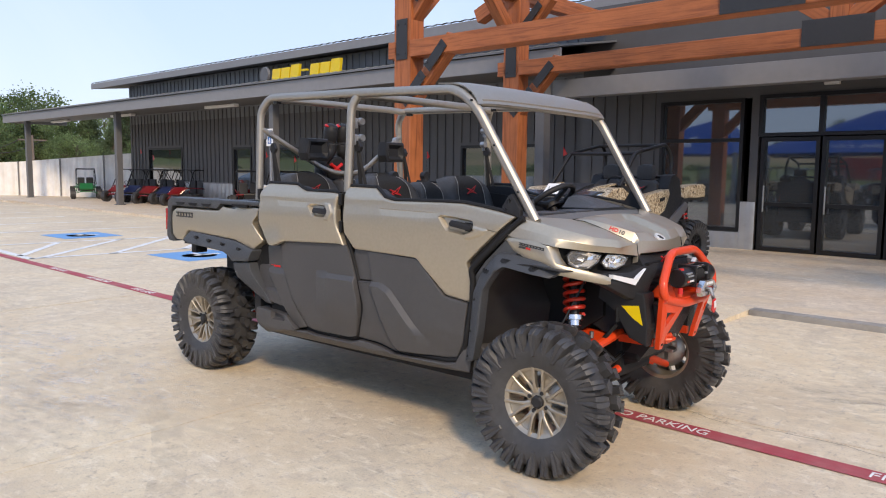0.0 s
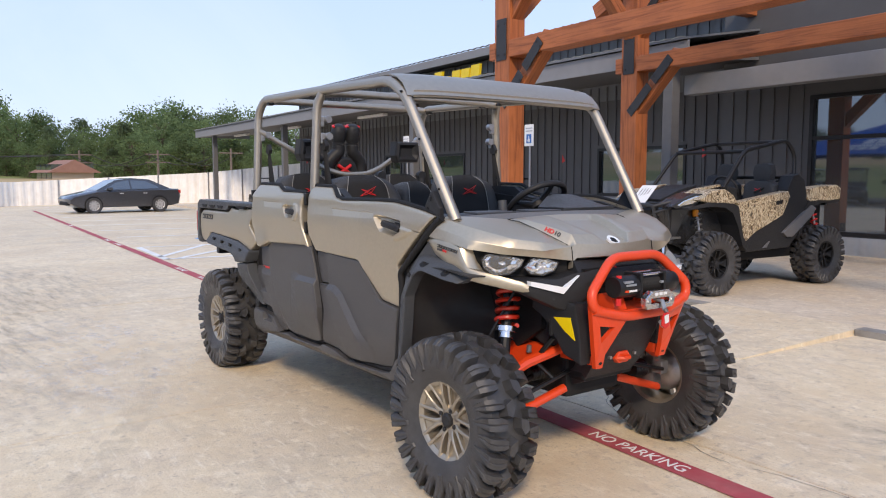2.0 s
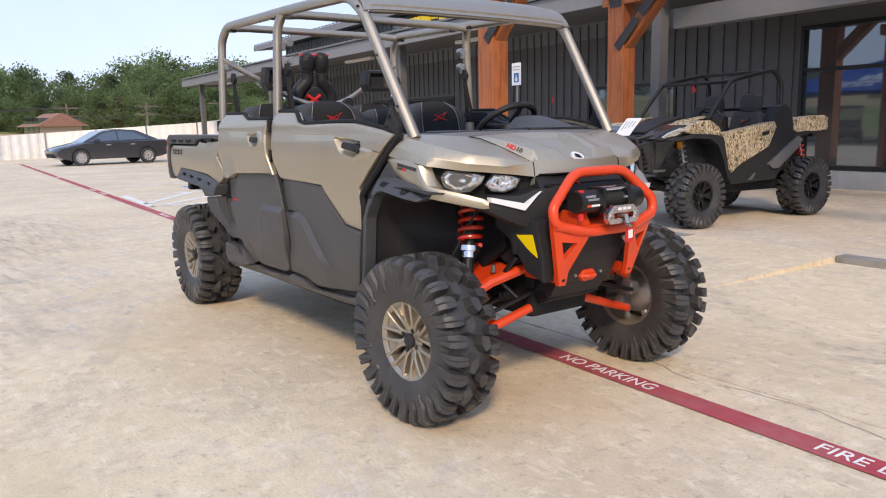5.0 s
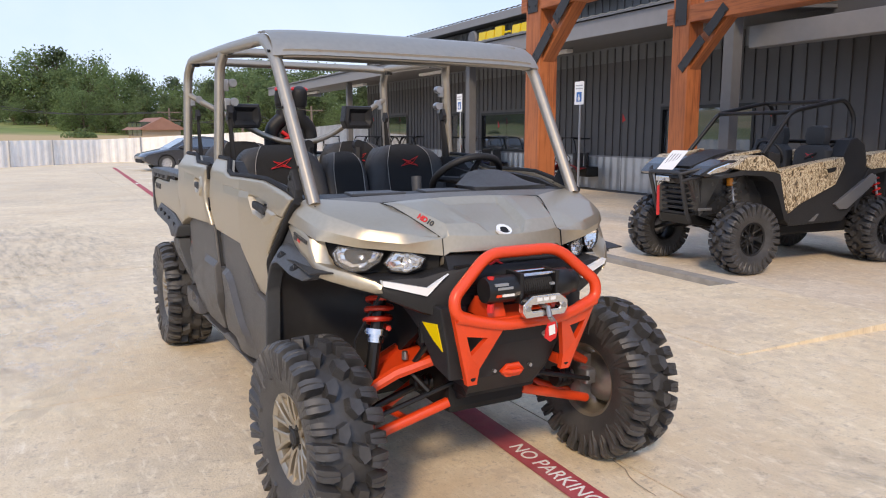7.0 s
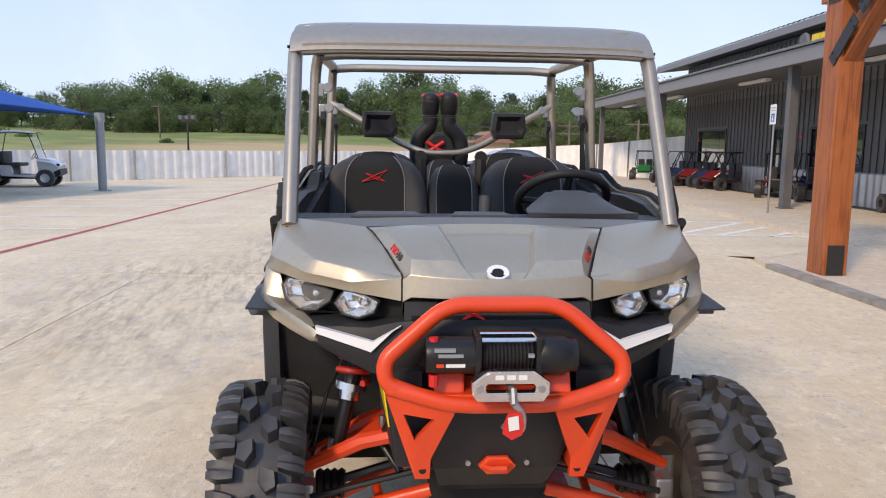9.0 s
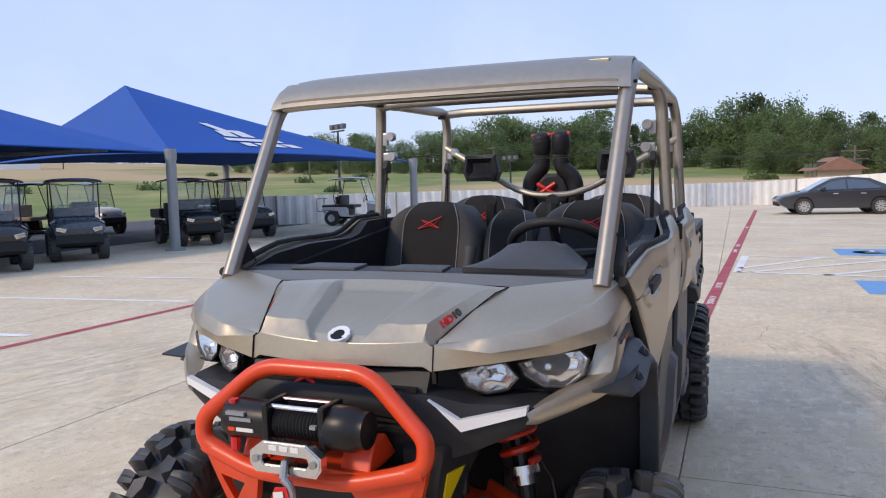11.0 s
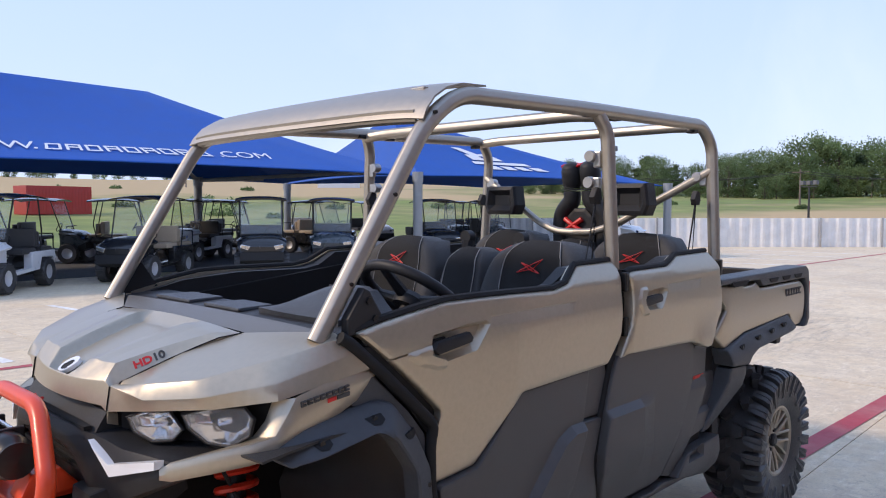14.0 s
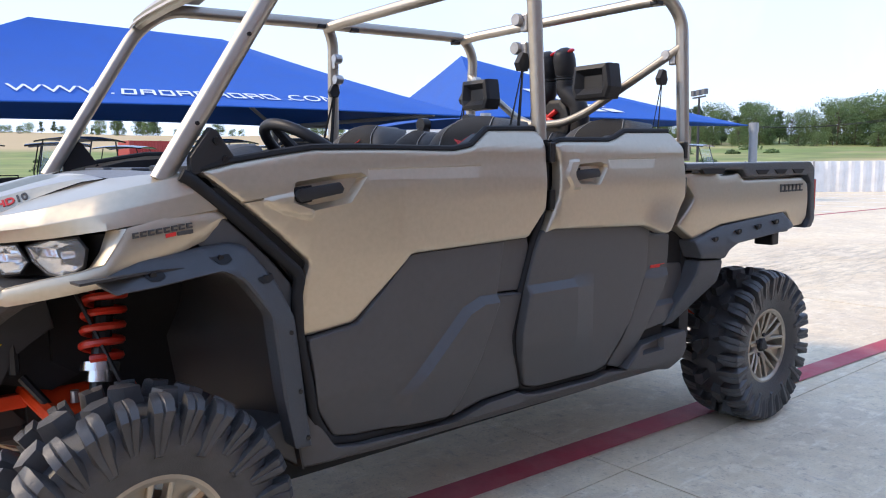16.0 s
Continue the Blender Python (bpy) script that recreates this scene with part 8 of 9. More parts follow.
# ---- camouflage side-by-side on the porch slab ----
def buggy(label, m):
    v = thing("side_by_side", label, "utility vehicle", m)

    def taper(bm, start=0.95, end=1.55, least=0.62):
        for q in bm.verts:
            k = min(1, max(0, (q.co.x - start) / (end - start)))
            q.co.y *= 1 - (1 - least) * k
        return bm

    for x, wd in ((1.05, 0.27), (-1.05, 0.29)):
        for s in (1, -1):
            w = wheel_parts(v, "front_wheel" if x > 0 else "rear_wheel", x, s * 0.68, 0.385, 0.385, wd, s, "black_metal", 18, 6, 0.18)
            w.rotation_euler = (0, 0.5 * s + x, 0)
    for s in (1, -1):
        bm = bmn()
        prism(bm, [(0.62, 1.10), (0.30, 1.14), (-0.36, 1.23), (-0.40, 1.16), (-0.26, 0.92), (0.0, 0.83), (0.30, 0.74), (0.45, 0.61), (0.50, 0.66)], s * 0.56, s * 0.70, 0.02)
        d = part("door", bm, "camo", v, "camouflage printed door")
        bm = bmn()
        prism(bm, [(-0.10, 1.10), (-0.24, 1.12), (-0.22, 1.07), (-0.12, 1.055)], s * 0.695, s * 0.712, 0.005)
        part("door_handle", bm, "liner", d)
        # lower side, with the dark shoulder behind the door
        bm = bmn()
        prism(bm, [(0.44, 0.60), (0.29, 0.725), (-0.26, 0.90), (-0.41, 1.16), (-0.37, 1.24), (-0.47, 1.42), (-0.58, 1.445), (-0.72, 1.37), (-0.80, 1.10), (-0.66, 0.70), (-0.44, 0.50), (0.42, 0.48)], s * 0.50, s * 0.675, 0.015)
        part("side_panel", bm, "plastic", v, "black side panel")
        bm = bmn()
        prism(bm, [(0.10, 0.52), (-0.02, 0.60), (-0.05, 0.60), (0.02, 0.52)], s * 0.67, s * 0.682)
        part("side_badge", bm, "steel_grey", v, "grey wedge on the sill")
        bm = bmn()
        prism(bm, [(-0.80, 1.25), (-0.95, 1.275), (-1.40, 1.30), (-1.49, 1.26), (-1.48, 1.10), (-1.30, 1.12), (-1.0, 1.10), (-0.84, 1.08), (-0.76, 1.12)], s * 0.48, s * 0.70, 0.025)
        part("bed_side", bm, "camo", v, "camouflage printed bed side")
        bm = bmn()
        prism(bm, [(1.30, 1.14), (1.16, 1.20), (1.08, 1.25), (0.85, 1.262), (0.70, 1.19), (0.63, 1.10), (0.72, 1.075), (0.88, 1.09), (1.12, 1.10)], s * 0.44, s * 0.70, 0.02)
        part("front_fender", bm, "camo", v, "camouflage printed fender")
        bm = bmn()
        prism(bm, [(1.36, 1.135), (1.05, 1.265), (0.66, 1.315), (0.66, 1.29), (1.05, 1.235), (1.34, 1.115)], s * 0.40, s * 0.47, 0.006)
        part("hood_strip", taper(bm), "camo", v, "camouflage strip along the hood")
        bm = bmn()
        prism(bm, [(1.40, 1.02), (1.12, 1.065), (0.86, 1.05), (0.72, 0.98), (0.62, 0.82), (0.52, 0.56), (0.45, 0.50), (0.43, 0.58), (0.52, 0.68), (0.62, 1.06), (0.72, 1.085), (0.88, 1.10), (1.14, 1.11), (1.40, 1.05)], s * 0.33, s * 0.715, 0.006)
        part("wheel_arch", taper(bm, 1.1, 1.5, 0.85), "plastic", v)
        bm = bmn()
        prism(bm, [(-0.62, 0.60), (-0.74, 0.80), (-0.90, 1.03), (-1.10, 1.07), (-1.46, 1.06), (-1.48, 1.10), (-0.80, 1.10), (-0.62, 0.80)], s * 0.40, s * 0.69, 0.006)
        part("rear_fender", bm, "plastic", v)
        bm = bmn()
        prism(bm, [(1.53, 1.06), (1.40, 1.15), (1.24, 1.215), (1.10, 1.21), (1.13, 1.13), (1.25, 1.075), (1.46, 1.035)], s * 0.36, s * 0.68, 0.012)
        lampo = part("headlamp", taper(bm, 1.0, 1.5, 0.72), "cart_black", v, "slanted dark headlamp")
        bm = bmn()
        prism(bm, [(1.46, 1.075), (1.38, 1.13), (1.24, 1.185), (1.16, 1.185), (1.19, 1.135), (1.28, 1.095), (1.42, 1.06)], s * 0.50, s * 0.688, 0.01)
        part("lens", taper(bm, 1.0, 1.5, 0.72), "reflector", lampo, "clear lens over bright reflectors")
        bm = bmn()
        prism(bm, [(-0.26, 0.70), (-0.84, 1.04), (-0.93, 1.00), (-0.86, 0.90), (-0.46, 0.64), (-0.34, 0.64)], s * 0.67, s * 0.715, 0.012)
        part("rock_guard", bm, "steel_grey", v, "grey textured guard plate")
        bm = bmn()
        prism(bm, [(1.44, 1.05), (1.36, 0.60), (1.10, 0.52), (0.95, 0.55), (0.95, 1.06)], s * 0.20, s * 0.34, 0.02)
        part("nose_side", bm, "cart_black", v)
        bm = bmn()
        box(bm, 1.22, 1.40, s * 0.355 - 0.012, s * 0.355 + 0.012, 0.66, 0.69, 0.004)
        part("tie_down", bm, "steel_grey", v)
        for x0, yy, zz, mt in ((1.02, 0.42, 1.00, "steel"), (-1.22, 0.46, 1.00, "red")):
            lo, hi = Vector((x0 + 0.02, s * (yy + 0.12), 0.50)), Vector((x0, s * yy, zz))
            d = hi - lo
            e1 = d.orthogonal().normalized()
            e2 = d.normalized().cross(e1)
            bm = bmn()
            tube(bm, [lo + d * k / 70 + 0.042 * (math.cos(0.7 * k) * e1 + math.sin(0.7 * k) * e2) for k in range(71)], 0.009, 6)
            part("coil_spring", bm, mt, v)
            bm = bmn()
            tube(bm, [lo, lo + d * 0.5], 0.024, 8)
            tube(bm, [lo + d * 0.5, hi], 0.014, 8)
            part("damper", bm, "steel", v)
        bm = bmn()
        tube(bm, [(1.06, s * 0.44, 0.93), (1.05, s * 0.43, 1.01)], 0.035, 10)
        part("shock_reservoir", bm, "amber", v, "amber anodised shock cap")
        for x0 in (1.22, 0.92, -0.95, -1.2):
            bm = bmn()
            tube(bm, [(x0, s * 0.18, 0.48), (x0 * 0.97, s * 0.60, 0.37)], 0.02, 8)
            part("suspension_arm", bm, "black_metal", v)
        # cage
        bm = bmn()
        tube(bm, rounded([(0.74, s * 0.57, 1.27), (0.32, s * 0.54, 1.735), (-0.50, s * 0.54, 1.88), (-0.65, s * 0.56, 1.69), (-0.57, s * 0.60, 1.18)], 0.10, 6), 0.026, 10)
        part("cage_side", bm, "black_metal", v, "black roll cage tube", True)
        bm = bmn()
        tube(bm, [(-0.60, s * 0.57, 1.45), (-0.20, s * 0.30, 1.20)], 0.014, 8)
        part("belt", bm, "liner", v, "black shoulder belt")
    bm = bmn()
    prism(bm, [(1.46, 1.02), (1.40, 1.10), (1.05, 1.235), (0.72, 1.30), (0.58, 1.30), (0.58, 0.55), (1.36, 0.60)], -0.46, 0.46, 0.03)
    hd = part("hood", taper(bm), "cart_black", v, "gloss black sloping hood")
    bm = bmn()
    prism(bm, [(1.36, 1.135), (1.06, 1.25), (0.78, 1.312), (0.78, 1.29), (1.06, 1.22), (1.34, 1.10)], -0.20, 0.20, 0.01)
    part("hood_bulge", taper(bm), "plastic", hd)
    bm = bmn()
    box(bm, -1.42, 0.70, -0.52, 0.52, 0.36, 0.52, 0.03)
    box(bm, -1.42, -0.62, -0.46, 0.46, 0.52, 1.12, 0.02)
    part("underbody", bm, "liner", v)
    for z in (0.62, 0.68, 0.74, 0.80, 0.86, 0.92):
        bm = bmn()
        box(bm, 1.395 + 0.1 * (z - 0.6), 1.43 + 0.1 * (z - 0.6), -0.19, 0.19, z - 0.016, z + 0.012, 0.005)
        part("grille_bar", bm, "plastic", v)
    bm = bmn()
    prism(bm, [(1.44, 0.60), (1.40, 0.50), (1.10, 0.46), (1.10, 0.54), (1.36, 0.62)], -0.26, 0.26, 0.02)
    part("skid_plate", bm, "black_metal", v)
    bm = bmn()
    tube(bm, rounded([(1.36, -0.22, 0.50), (1.46, -0.24, 0.62), (1.58, -0.25, 1.07), (1.58, 0.25, 1.07), (1.46, 0.24, 0.62), (1.36, 0.22, 0.50)], 0.05, 5), 0.022, 8)
    for s in (1, -1):
        tube(bm, rounded([(1.20, s * 0.56, 1.10), (1.46, s * 0.40, 1.04), (1.56, s * 0.25, 0.98)], 0.06, 4), 0.018, 8)
        tube(bm, rounded([(1.22, s * 0.54, 1.17), (1.48, s * 0.36, 1.10), (1.58, s * 0.25, 1.06)], 0.06, 4), 0.018, 8)
    part("front_bumper", bm, "plate", v, "grey-black tubular bumper", True)
    bm = bmn()
    lathe(bm, [(0.0, -0.19), (0.05, -0.19), (0.055, -0.10), (0.035, -0.09), (0.035, 0.09), (0.055, 0.10), (0.05, 0.19), (0.0, 0.19)], 14, "y", (1.50, 0, 1.01))
    part("winch", bm, "black_metal", v)
    bm = bmn()
    box(bm, 1.585, 1.612, -0.11, 0.11, 0.97, 1.03, 0.01)
    part("fairlead", bm, "chrome", v, "bright aluminium fairlead")
    bm = bmn()
    tube(bm, rounded([(1.62, 0.03, 1.0), (1.66, 0.0, 0.97), (1.65, -0.03, 0.92), (1.63, 0.0, 0.96)], 0.02, 4), 0.009, 7)
    part("hook", bm, "chrome", v, "bright winch hook")
    bm = bmn()
    prism(bm, [(-0.045, 0.93), (-0.015, 0.93), (0.005, 0.60), (-0.04, 0.585)], 1.635, 1.642, axis="x")
    part("strap", bm, "red", v, "red hanging strap")
    for y in (-0.29, 0.29):
        st = new("seat")
        st.parent = v
        bm = bmn()
        prism(bm, [(-0.21, 0.72), (0.21, 0.72), (0.24, 1.05), (0.23, 1.30), (0.15, 1.36), (-0.15, 1.36), (-0.23, 1.30), (-0.24, 1.05)], -0.42, -0.30, 0.04, axis="x")
        bmesh.ops.translate(bm, verts=list(bm.verts), vec=(0, y, 0))
        part("backrest", bm, "seat", st, "", True)
        bm = bmn()
        prism(bm, [(-0.12, 1.36), (0.12, 1.36), (0.145, 1.46), (0.12, 1.56), (0.06, 1.585), (-0.06, 1.585), (-0.12, 1.56), (-0.145, 1.46)], -0.46, -0.36, 0.035, axis="x")
        bmesh.ops.translate(bm, verts=list(bm.verts), vec=(0, y, 0))
        part("headrest", bm, "seat", st, "", True)
        bm = bmn()
        for e in (-1, 1):
            tube(bm, [(-0.294, y - 0.05, 1.24 - e * 0.02), (-0.294, y + 0.05, 1.24 + e * 0.02)], 0.006, 5)
        part("cross_stitch", bm, "red", st, "red stitched cross")
        bm = bmn()
        box(bm, -0.30, 0.15, y - 0.22, y + 0.22, 0.60, 0.76, 0.04)
        part("cushion", bm, "seat", st, "", True)
    bm = bmn()
    tube(bm, [(0.34 + 0.07 * math.cos(2 * math.pi * k / 28), 0.29 + 0.17 * math.sin(2 * math.pi * k / 28), 1.27 + 0.14 * math.cos(2 * math.pi * k / 28)) for k in range(28)], 0.015, 8, closed=True)
    tube(bm, [(0.36, 0.29, 1.24), (0.55, 0.29, 1.16)], 0.025, 8)
    tube(bm, [(0.35, 0.14, 1.25), (0.36, 0.29, 1.24), (0.35, 0.44, 1.25)], 0.012, 6)
    part("steering_wheel", bm, "plastic", v)
    bm = bmn()
    prism(bm, [(0.62, 1.30), (0.44, 1.27), (0.42, 1.05), (0.60, 0.95)], -0.54, 0.54, 0.02)
    part("dashboard", bm, "plastic", v)
    for x, z in ((0.32, 1.725), (-0.49, 1.865), (-0.60, 1.40)):
        bm = bmn()
        tube(bm, [(x, -0.54, z), (x, 0.54, z)], 0.024, 8)
        part("cage_cross_tube", bm, "black_metal", v)
    bm = bmn()
    box(bm, -1.46, -0.64, -0.48, 0.48, 1.12, 1.15)
    box(bm, -1.49, -1.45, -0.5, 0.5, 1.02, 1.28)
    part("bed", bm, "plastic", v)
    return v


CAMO = pose(-1.73, 6.126, 0.055, 0, 0, -95)
buggy("camouflage and black two-seat side-by-side on the porch slab", CAMO)
tag = thing("hang_tag", "white price sheet resting on the hood of the camouflage vehicle", "paper sheet", CAMO @ pose(1.46, -0.02, 1.20, 0, 40, 8))
bm = bmn()
box(bm, -0.16, 0.16, -0.11, 0.11, 0, 0.004)
part("paper", bm, "sign_white", tag)
for k in range(4):
    bm = bmn()
    box(bm, -0.10, 0.06 - 0.02 * k, -0.07 + 0.04 * k, -0.062 + 0.04 * k, 0.004, 0.005)
    part("print_bar", bm, "decal_grey", tag)


# ---- small go-karts along the wall ----
def kart(paint, label, m):
    k0 = thing("go_kart", label, "go-kart", m, "go-karts along the showroom wall")
    for x, s, r in ((0.62, 1, 0.19), (0.62, -1, 0.19), (-0.55, 1, 0.23), (-0.55, -1, 0.23)):
        w = new("wheel")
        w.parent = k0
        w.matrix_local = pose(x, s * 0.48, r + 0.012)
        bm = bmn()
        lathe(bm, [(r * 0.5, -0.08), (r * 0.95, -0.09), (r, -0.05), (r, 0.05), (r * 0.95, 0.09), (r * 0.5, 0.08)], 20, closed=True)
        for q in range(14):
            a = 2 * math.pi * q / 14
            for e in (-1, 1):
                box(bm, -0.03, 0.03, e * 0.045 - 0.03, e * 0.045 + 0.03, r - 0.01, r + 0.012, 0, Matrix.Rotation(a, 4, "Y"))
        part("tyre", bm, "rubber", w)
        bm = bmn()
        lathe(bm, [(0.0, s * 0.03), (r * 0.3, s * 0.04), (r * 0.5, s * 0.07), (r * 0.5, -s * 0.06), (0.0, -s * 0.06)], 16)
        part("rim", bm, "black_metal", w)
    bm = bmn()
    for s in (1, -1):
        tube(bm, rounded([(0.80, s * 0.16, 0.30), (0.50, s * 0.30, 0.26), (-0.50, s * 0.34, 0.26), (-0.62, s * 0.30, 0.48)], 0.08, 4), 0.018, 7)
        tube(bm, rounded([(0.72, s * 0.18, 0.34), (0.45, s * 0.34, 0.60), (-0.30, s * 0.36, 0.56), (-0.62, s * 0.30, 0.48)], 0.08, 4), 0.016, 7)
        tube(bm, [(0.60, s * 0.14, 0.32), (0.62, s * 0.42, 0.22)], 0.013, 6)
    tube(bm, [(0.80, -0.16, 0.30), (0.80, 0.16, 0.30)], 0.018, 7)
    prism(bm, [(0.78, 0.40), (0.40, 0.62), (0.36, 0.60), (0.74, 0.36)], -0.24, 0.24, 0.01)
    prism(bm, [(-0.40, 0.44), (-0.75, 0.50), (-0.75, 0.47), (-0.40, 0.41)], -0.40, 0.40)
    part("frame", bm, paint, k0, "painted tube frame and panels")
    bm = bmn()
    for s in (1, -1):
        tube(bm, rounded([(0.42, s * 0.36, 0.58), (0.10, s * 0.33, 1.20), (-0.45, s * 0.33, 1.18), (-0.66, s * 0.34, 0.55)], 0.14, 5), 0.017, 7)
    for x, z in ((0.12, 1.19), (-0.43, 1.17)):
        tube(bm, [(x, -0.33, z), (x, 0.33, z)], 0.016, 7)
    part("roll_bar", bm, "black_metal", k0, "black roll bar")
    for y in (-0.16, 0.16):
        bm = bmn()
        box(bm, -0.42, -0.32, y - 0.13, y + 0.13, 0.38, 0.84, 0.03)
        box(bm, -0.34, 0.02, y - 0.13, y + 0.13, 0.30, 0.38, 0.03)
        part("seat", bm, "seat", k0)
    bm = bmn()
    tube(bm, [(0.22 + 0.05 * math.cos(2 * math.pi * q / 18), 0.14 + 0.11 * math.sin(2 * math.pi * q / 18), 0.68 + 0.09 * math.cos(2 * math.pi * q / 18)) for q in range(18)], 0.011, 6, closed=True)
    part("steering_wheel", bm, "plastic", k0)
    bm = bmn()
    box(bm, -0.80, -0.45, -0.18, 0.18, 0.28, 0.52, 0.03)
    part("engine", bm, "black_metal", k0)
    return k0


red_kart = kart("kart_red", "dark red off-road go-kart parked under the porch", stand(8.15, 6.80, 0.055, 6) @ Matrix.Scale(1.16, 4))
for u, v, a in ((14.6, 6.45, 28), (18.6, 6.4, 252), (20.8, 6.3, 248), (23.4, 6.2, 250)):
    copy_thing(red_kart, stand(u, v, 0.055, a))
blue_kart = kart("blue", "dark blue off-road go-kart parked under the porch", stand(12.9, 6.70, 0.055, 14) @ Matrix.Scale(1.16, 4))
for u, v, a in ((19.7, 6.5, 254), (22.1, 6.2, 246)):
    copy_thing(blue_kart, stand(u, v, 0.055, a))
kart("green", "green off-road go-kart parked near the porch end", stand(27.4, 6.0, 0.055, 200) @ Matrix.Scale(1.16, 4))

# ---- accessible parking signs ----
for u, v, h in ((3.27, 3.2, 2.6), (8.58, 3.3, 2.6)):
    sg = thing("parking_sign", "white and blue accessible parking sign on a thin steel post", "sign", BM @ pose(u, v, 0.05), "accessible parking signs")
    bm = bmn()
    tube(bm, [(0, 0, 0), (0, 0, h - 0.05)], 0.025, 8)
    part("post", bm, "steel", sg)
    bm = bmn()
    box(bm, -0.15, 0.15, -0.034, -0.028, h - 0.52, h - 0.06, 0.002)
    board = part("board", bm, "sign_white", sg)
    bm = bmn()
    box(bm, -0.08, 0.08, -0.038, -0.035, h - 0.46, h - 0.27)
    part("blue_panel", bm, "sign_blue", board)
    bm = bmn()
    lathe(bm, [(0.045, -0.0395), (0.032, -0.0395)], 14, "y", (0.0, 0, h - 0.40))
    box(bm, -0.012, 0.012, -0.041, -0.0385, h - 0.40, h - 0.31)
    part("symbol", bm, "sign_white", board)
    bm = bmn()
    for k in range(2):
        box(bm, -0.11, 0.11, -0.037, -0.0345, h - 0.15 - 0.06 * k, h - 0.13 - 0.06 * k)
    part("print_bar", bm, "steel", board)

# small red safety flags on whips near the karts
for k, (u, v, z) in enumerate(((21.3, 6.3, 2.0), (22.4, 6.3, 2.25), (13.2, 6.3, 2.05), (11.6, 6.3, 1.9), (5.6, 6.3, 2.0), (1.2, 6.3, 2.05), (-0.9, 6.3, 2.1))):
    fl = thing("safety_flag", "small red safety flag on a thin whip pole", "flag", BM @ pose(u, v, 0.055), "red safety flags")
    bm = bmn()
    tube(bm, [(0, 0, 0), (0.02, 0, z)], 0.006, 5)
    part("whip", bm, "black_metal", fl)
    bm = bmn()
    prism(bm, [(0.02, z - 0.23), (0.02, z), (-0.10, z - 0.17)], -0.004, 0.004)
    part("pennant", bm, "red", fl)


# ---- parked sedan ----
def sedan(m):
    c = thing("sedan", "dark grey four-door sedan parked in front of the fence", "car", m)
    low = [(2.28, 0.42), (2.30, 0.60), (2.15, 0.72), (1.25, 0.92), (-1.72, 1.00), (-2.20, 0.98), (-2.28, 0.70), (-2.20, 0.35), (-1.85, 0.26), (1.9, 0.24)]
    bm = bmn()
    n = len(low)
    cols = []
    for y, k in ((-0.88, 0.93), (-0.80, 1.0), (0.80, 1.0), (0.88, 0.93)):
        cols.append([bm.verts.new((x * (0.975 if k < 1 else 1), y, 0.24 + (z - 0.24) * k)) for x, z in low])
    for A, Bq in zip(cols, cols[1:]):
        for i in range(n):
            bm.faces.new((A[i], A[(i + 1) % n], Bq[(i + 1) % n], Bq[i]))
    bm.faces.new(cols[0])
    bm.faces.new(cols[-1][::-1])
    part("body", bm, "car", c, "", True)
    top = [(1.28, 0.90), (0.45, 1.36), (-0.20, 1.45), (-0.90, 1.40), (-1.80, 1.02)]
    bm = bmn()
    rows = [[bm.verts.new((x, y * (0.80 - 0.16 * (z - 0.9) / 0.55), z)) for y in (-1, 1)] for x, z in top]
    lowrow = [[bm.verts.new((x, y * 0.80, 0.90)) for y in (-1, 1)] for x, z in top]
    for i in range(4):
        bm.faces.new((rows[i][0], rows[i + 1][0], rows[i + 1][1], rows[i][1]))
        for q in (0, 1):
            bm.faces.new((rows[i][q], rows[i + 1][q], lowrow[i + 1][q], lowrow[i][q]))
    part("cabin", bm, "car", c, "", True)
    for s in (1, -1):
        for pts in ([(0.95, 0.96), (0.42, 1.27), (-0.10, 1.36), (-0.14, 0.99)], [(-0.20, 0.99), (-0.16, 1.36), (-0.80, 1.32), (-1.35, 1.06), (-1.30, 1.01)]):
            bm = bmn()
            bm.faces.new([bm.verts.new((x, s * (0.812 - 0.16 * (z - 0.9) / 0.55), z)) for x, z in pts])
            part("window", bm, "window", c, "dark side window")
        for x in (1.38, -1.32):
            w = new("wheel")
            w.parent = c
            w.matrix_local = pose(x, s * 0.832, 0.325)
            bm = bmn()
            lathe(bm, [(0.21, -0.10), (0.31, -0.11), (0.325, -0.07), (0.325, 0.07), (0.31, 0.11), (0.21, 0.10)], 28, closed=True)
            part("tyre", bm, "rubber", w, "", True)
            bm = bmn()
            lathe(bm, [(0.215, s * 0.10), (0.195, s * 0.085), (0.19, 0.0), (0.205, 0.0)], 28, closed=True)
            for k in range(10):
                a = 2 * math.pi * k / 10
                box(bm, 0.03, 0.20, s * 0.08 - 0.012, s * 0.08 + 0.012, -0.026, 0.026, 0, Matrix.Rotation(a, 4, "Y"))
            part("rim", bm, "alu", w, "silver spoked alloy rim")
            bm = bmn()
            lathe(bm, [(0.0, 0.0), (0.19, 0.0), (0.19, s * 0.02), (0.0, s * 0.02)], 20)
            part("brake_disc", bm, "liner", w)
            bm = bmn()
            lathe(bm, [(0.36, s * 0.112), (0.335, s * 0.112)], 28, "y", (x, s * 0.772, 0.34))
            part("wheel_arch", bm, "liner", c)
        bm = bmn()
        prism(bm, [(2.22, 0.62), (1.85, 0.76), (1.80, 0.70), (2.20, 0.56)], s * 0.62, s * 0.876)
        part("headlamp", bm, "lens", c)
        bm = bmn()
        prism(bm, [(-1.95, 0.92), (-2.26, 0.94), (-2.27, 0.80), (-2.1, 0.80)], s * 0.55, s * 0.874)
        part("tail_lamp", bm, "taillight", c, "red tail lamp")
        bm = bmn()
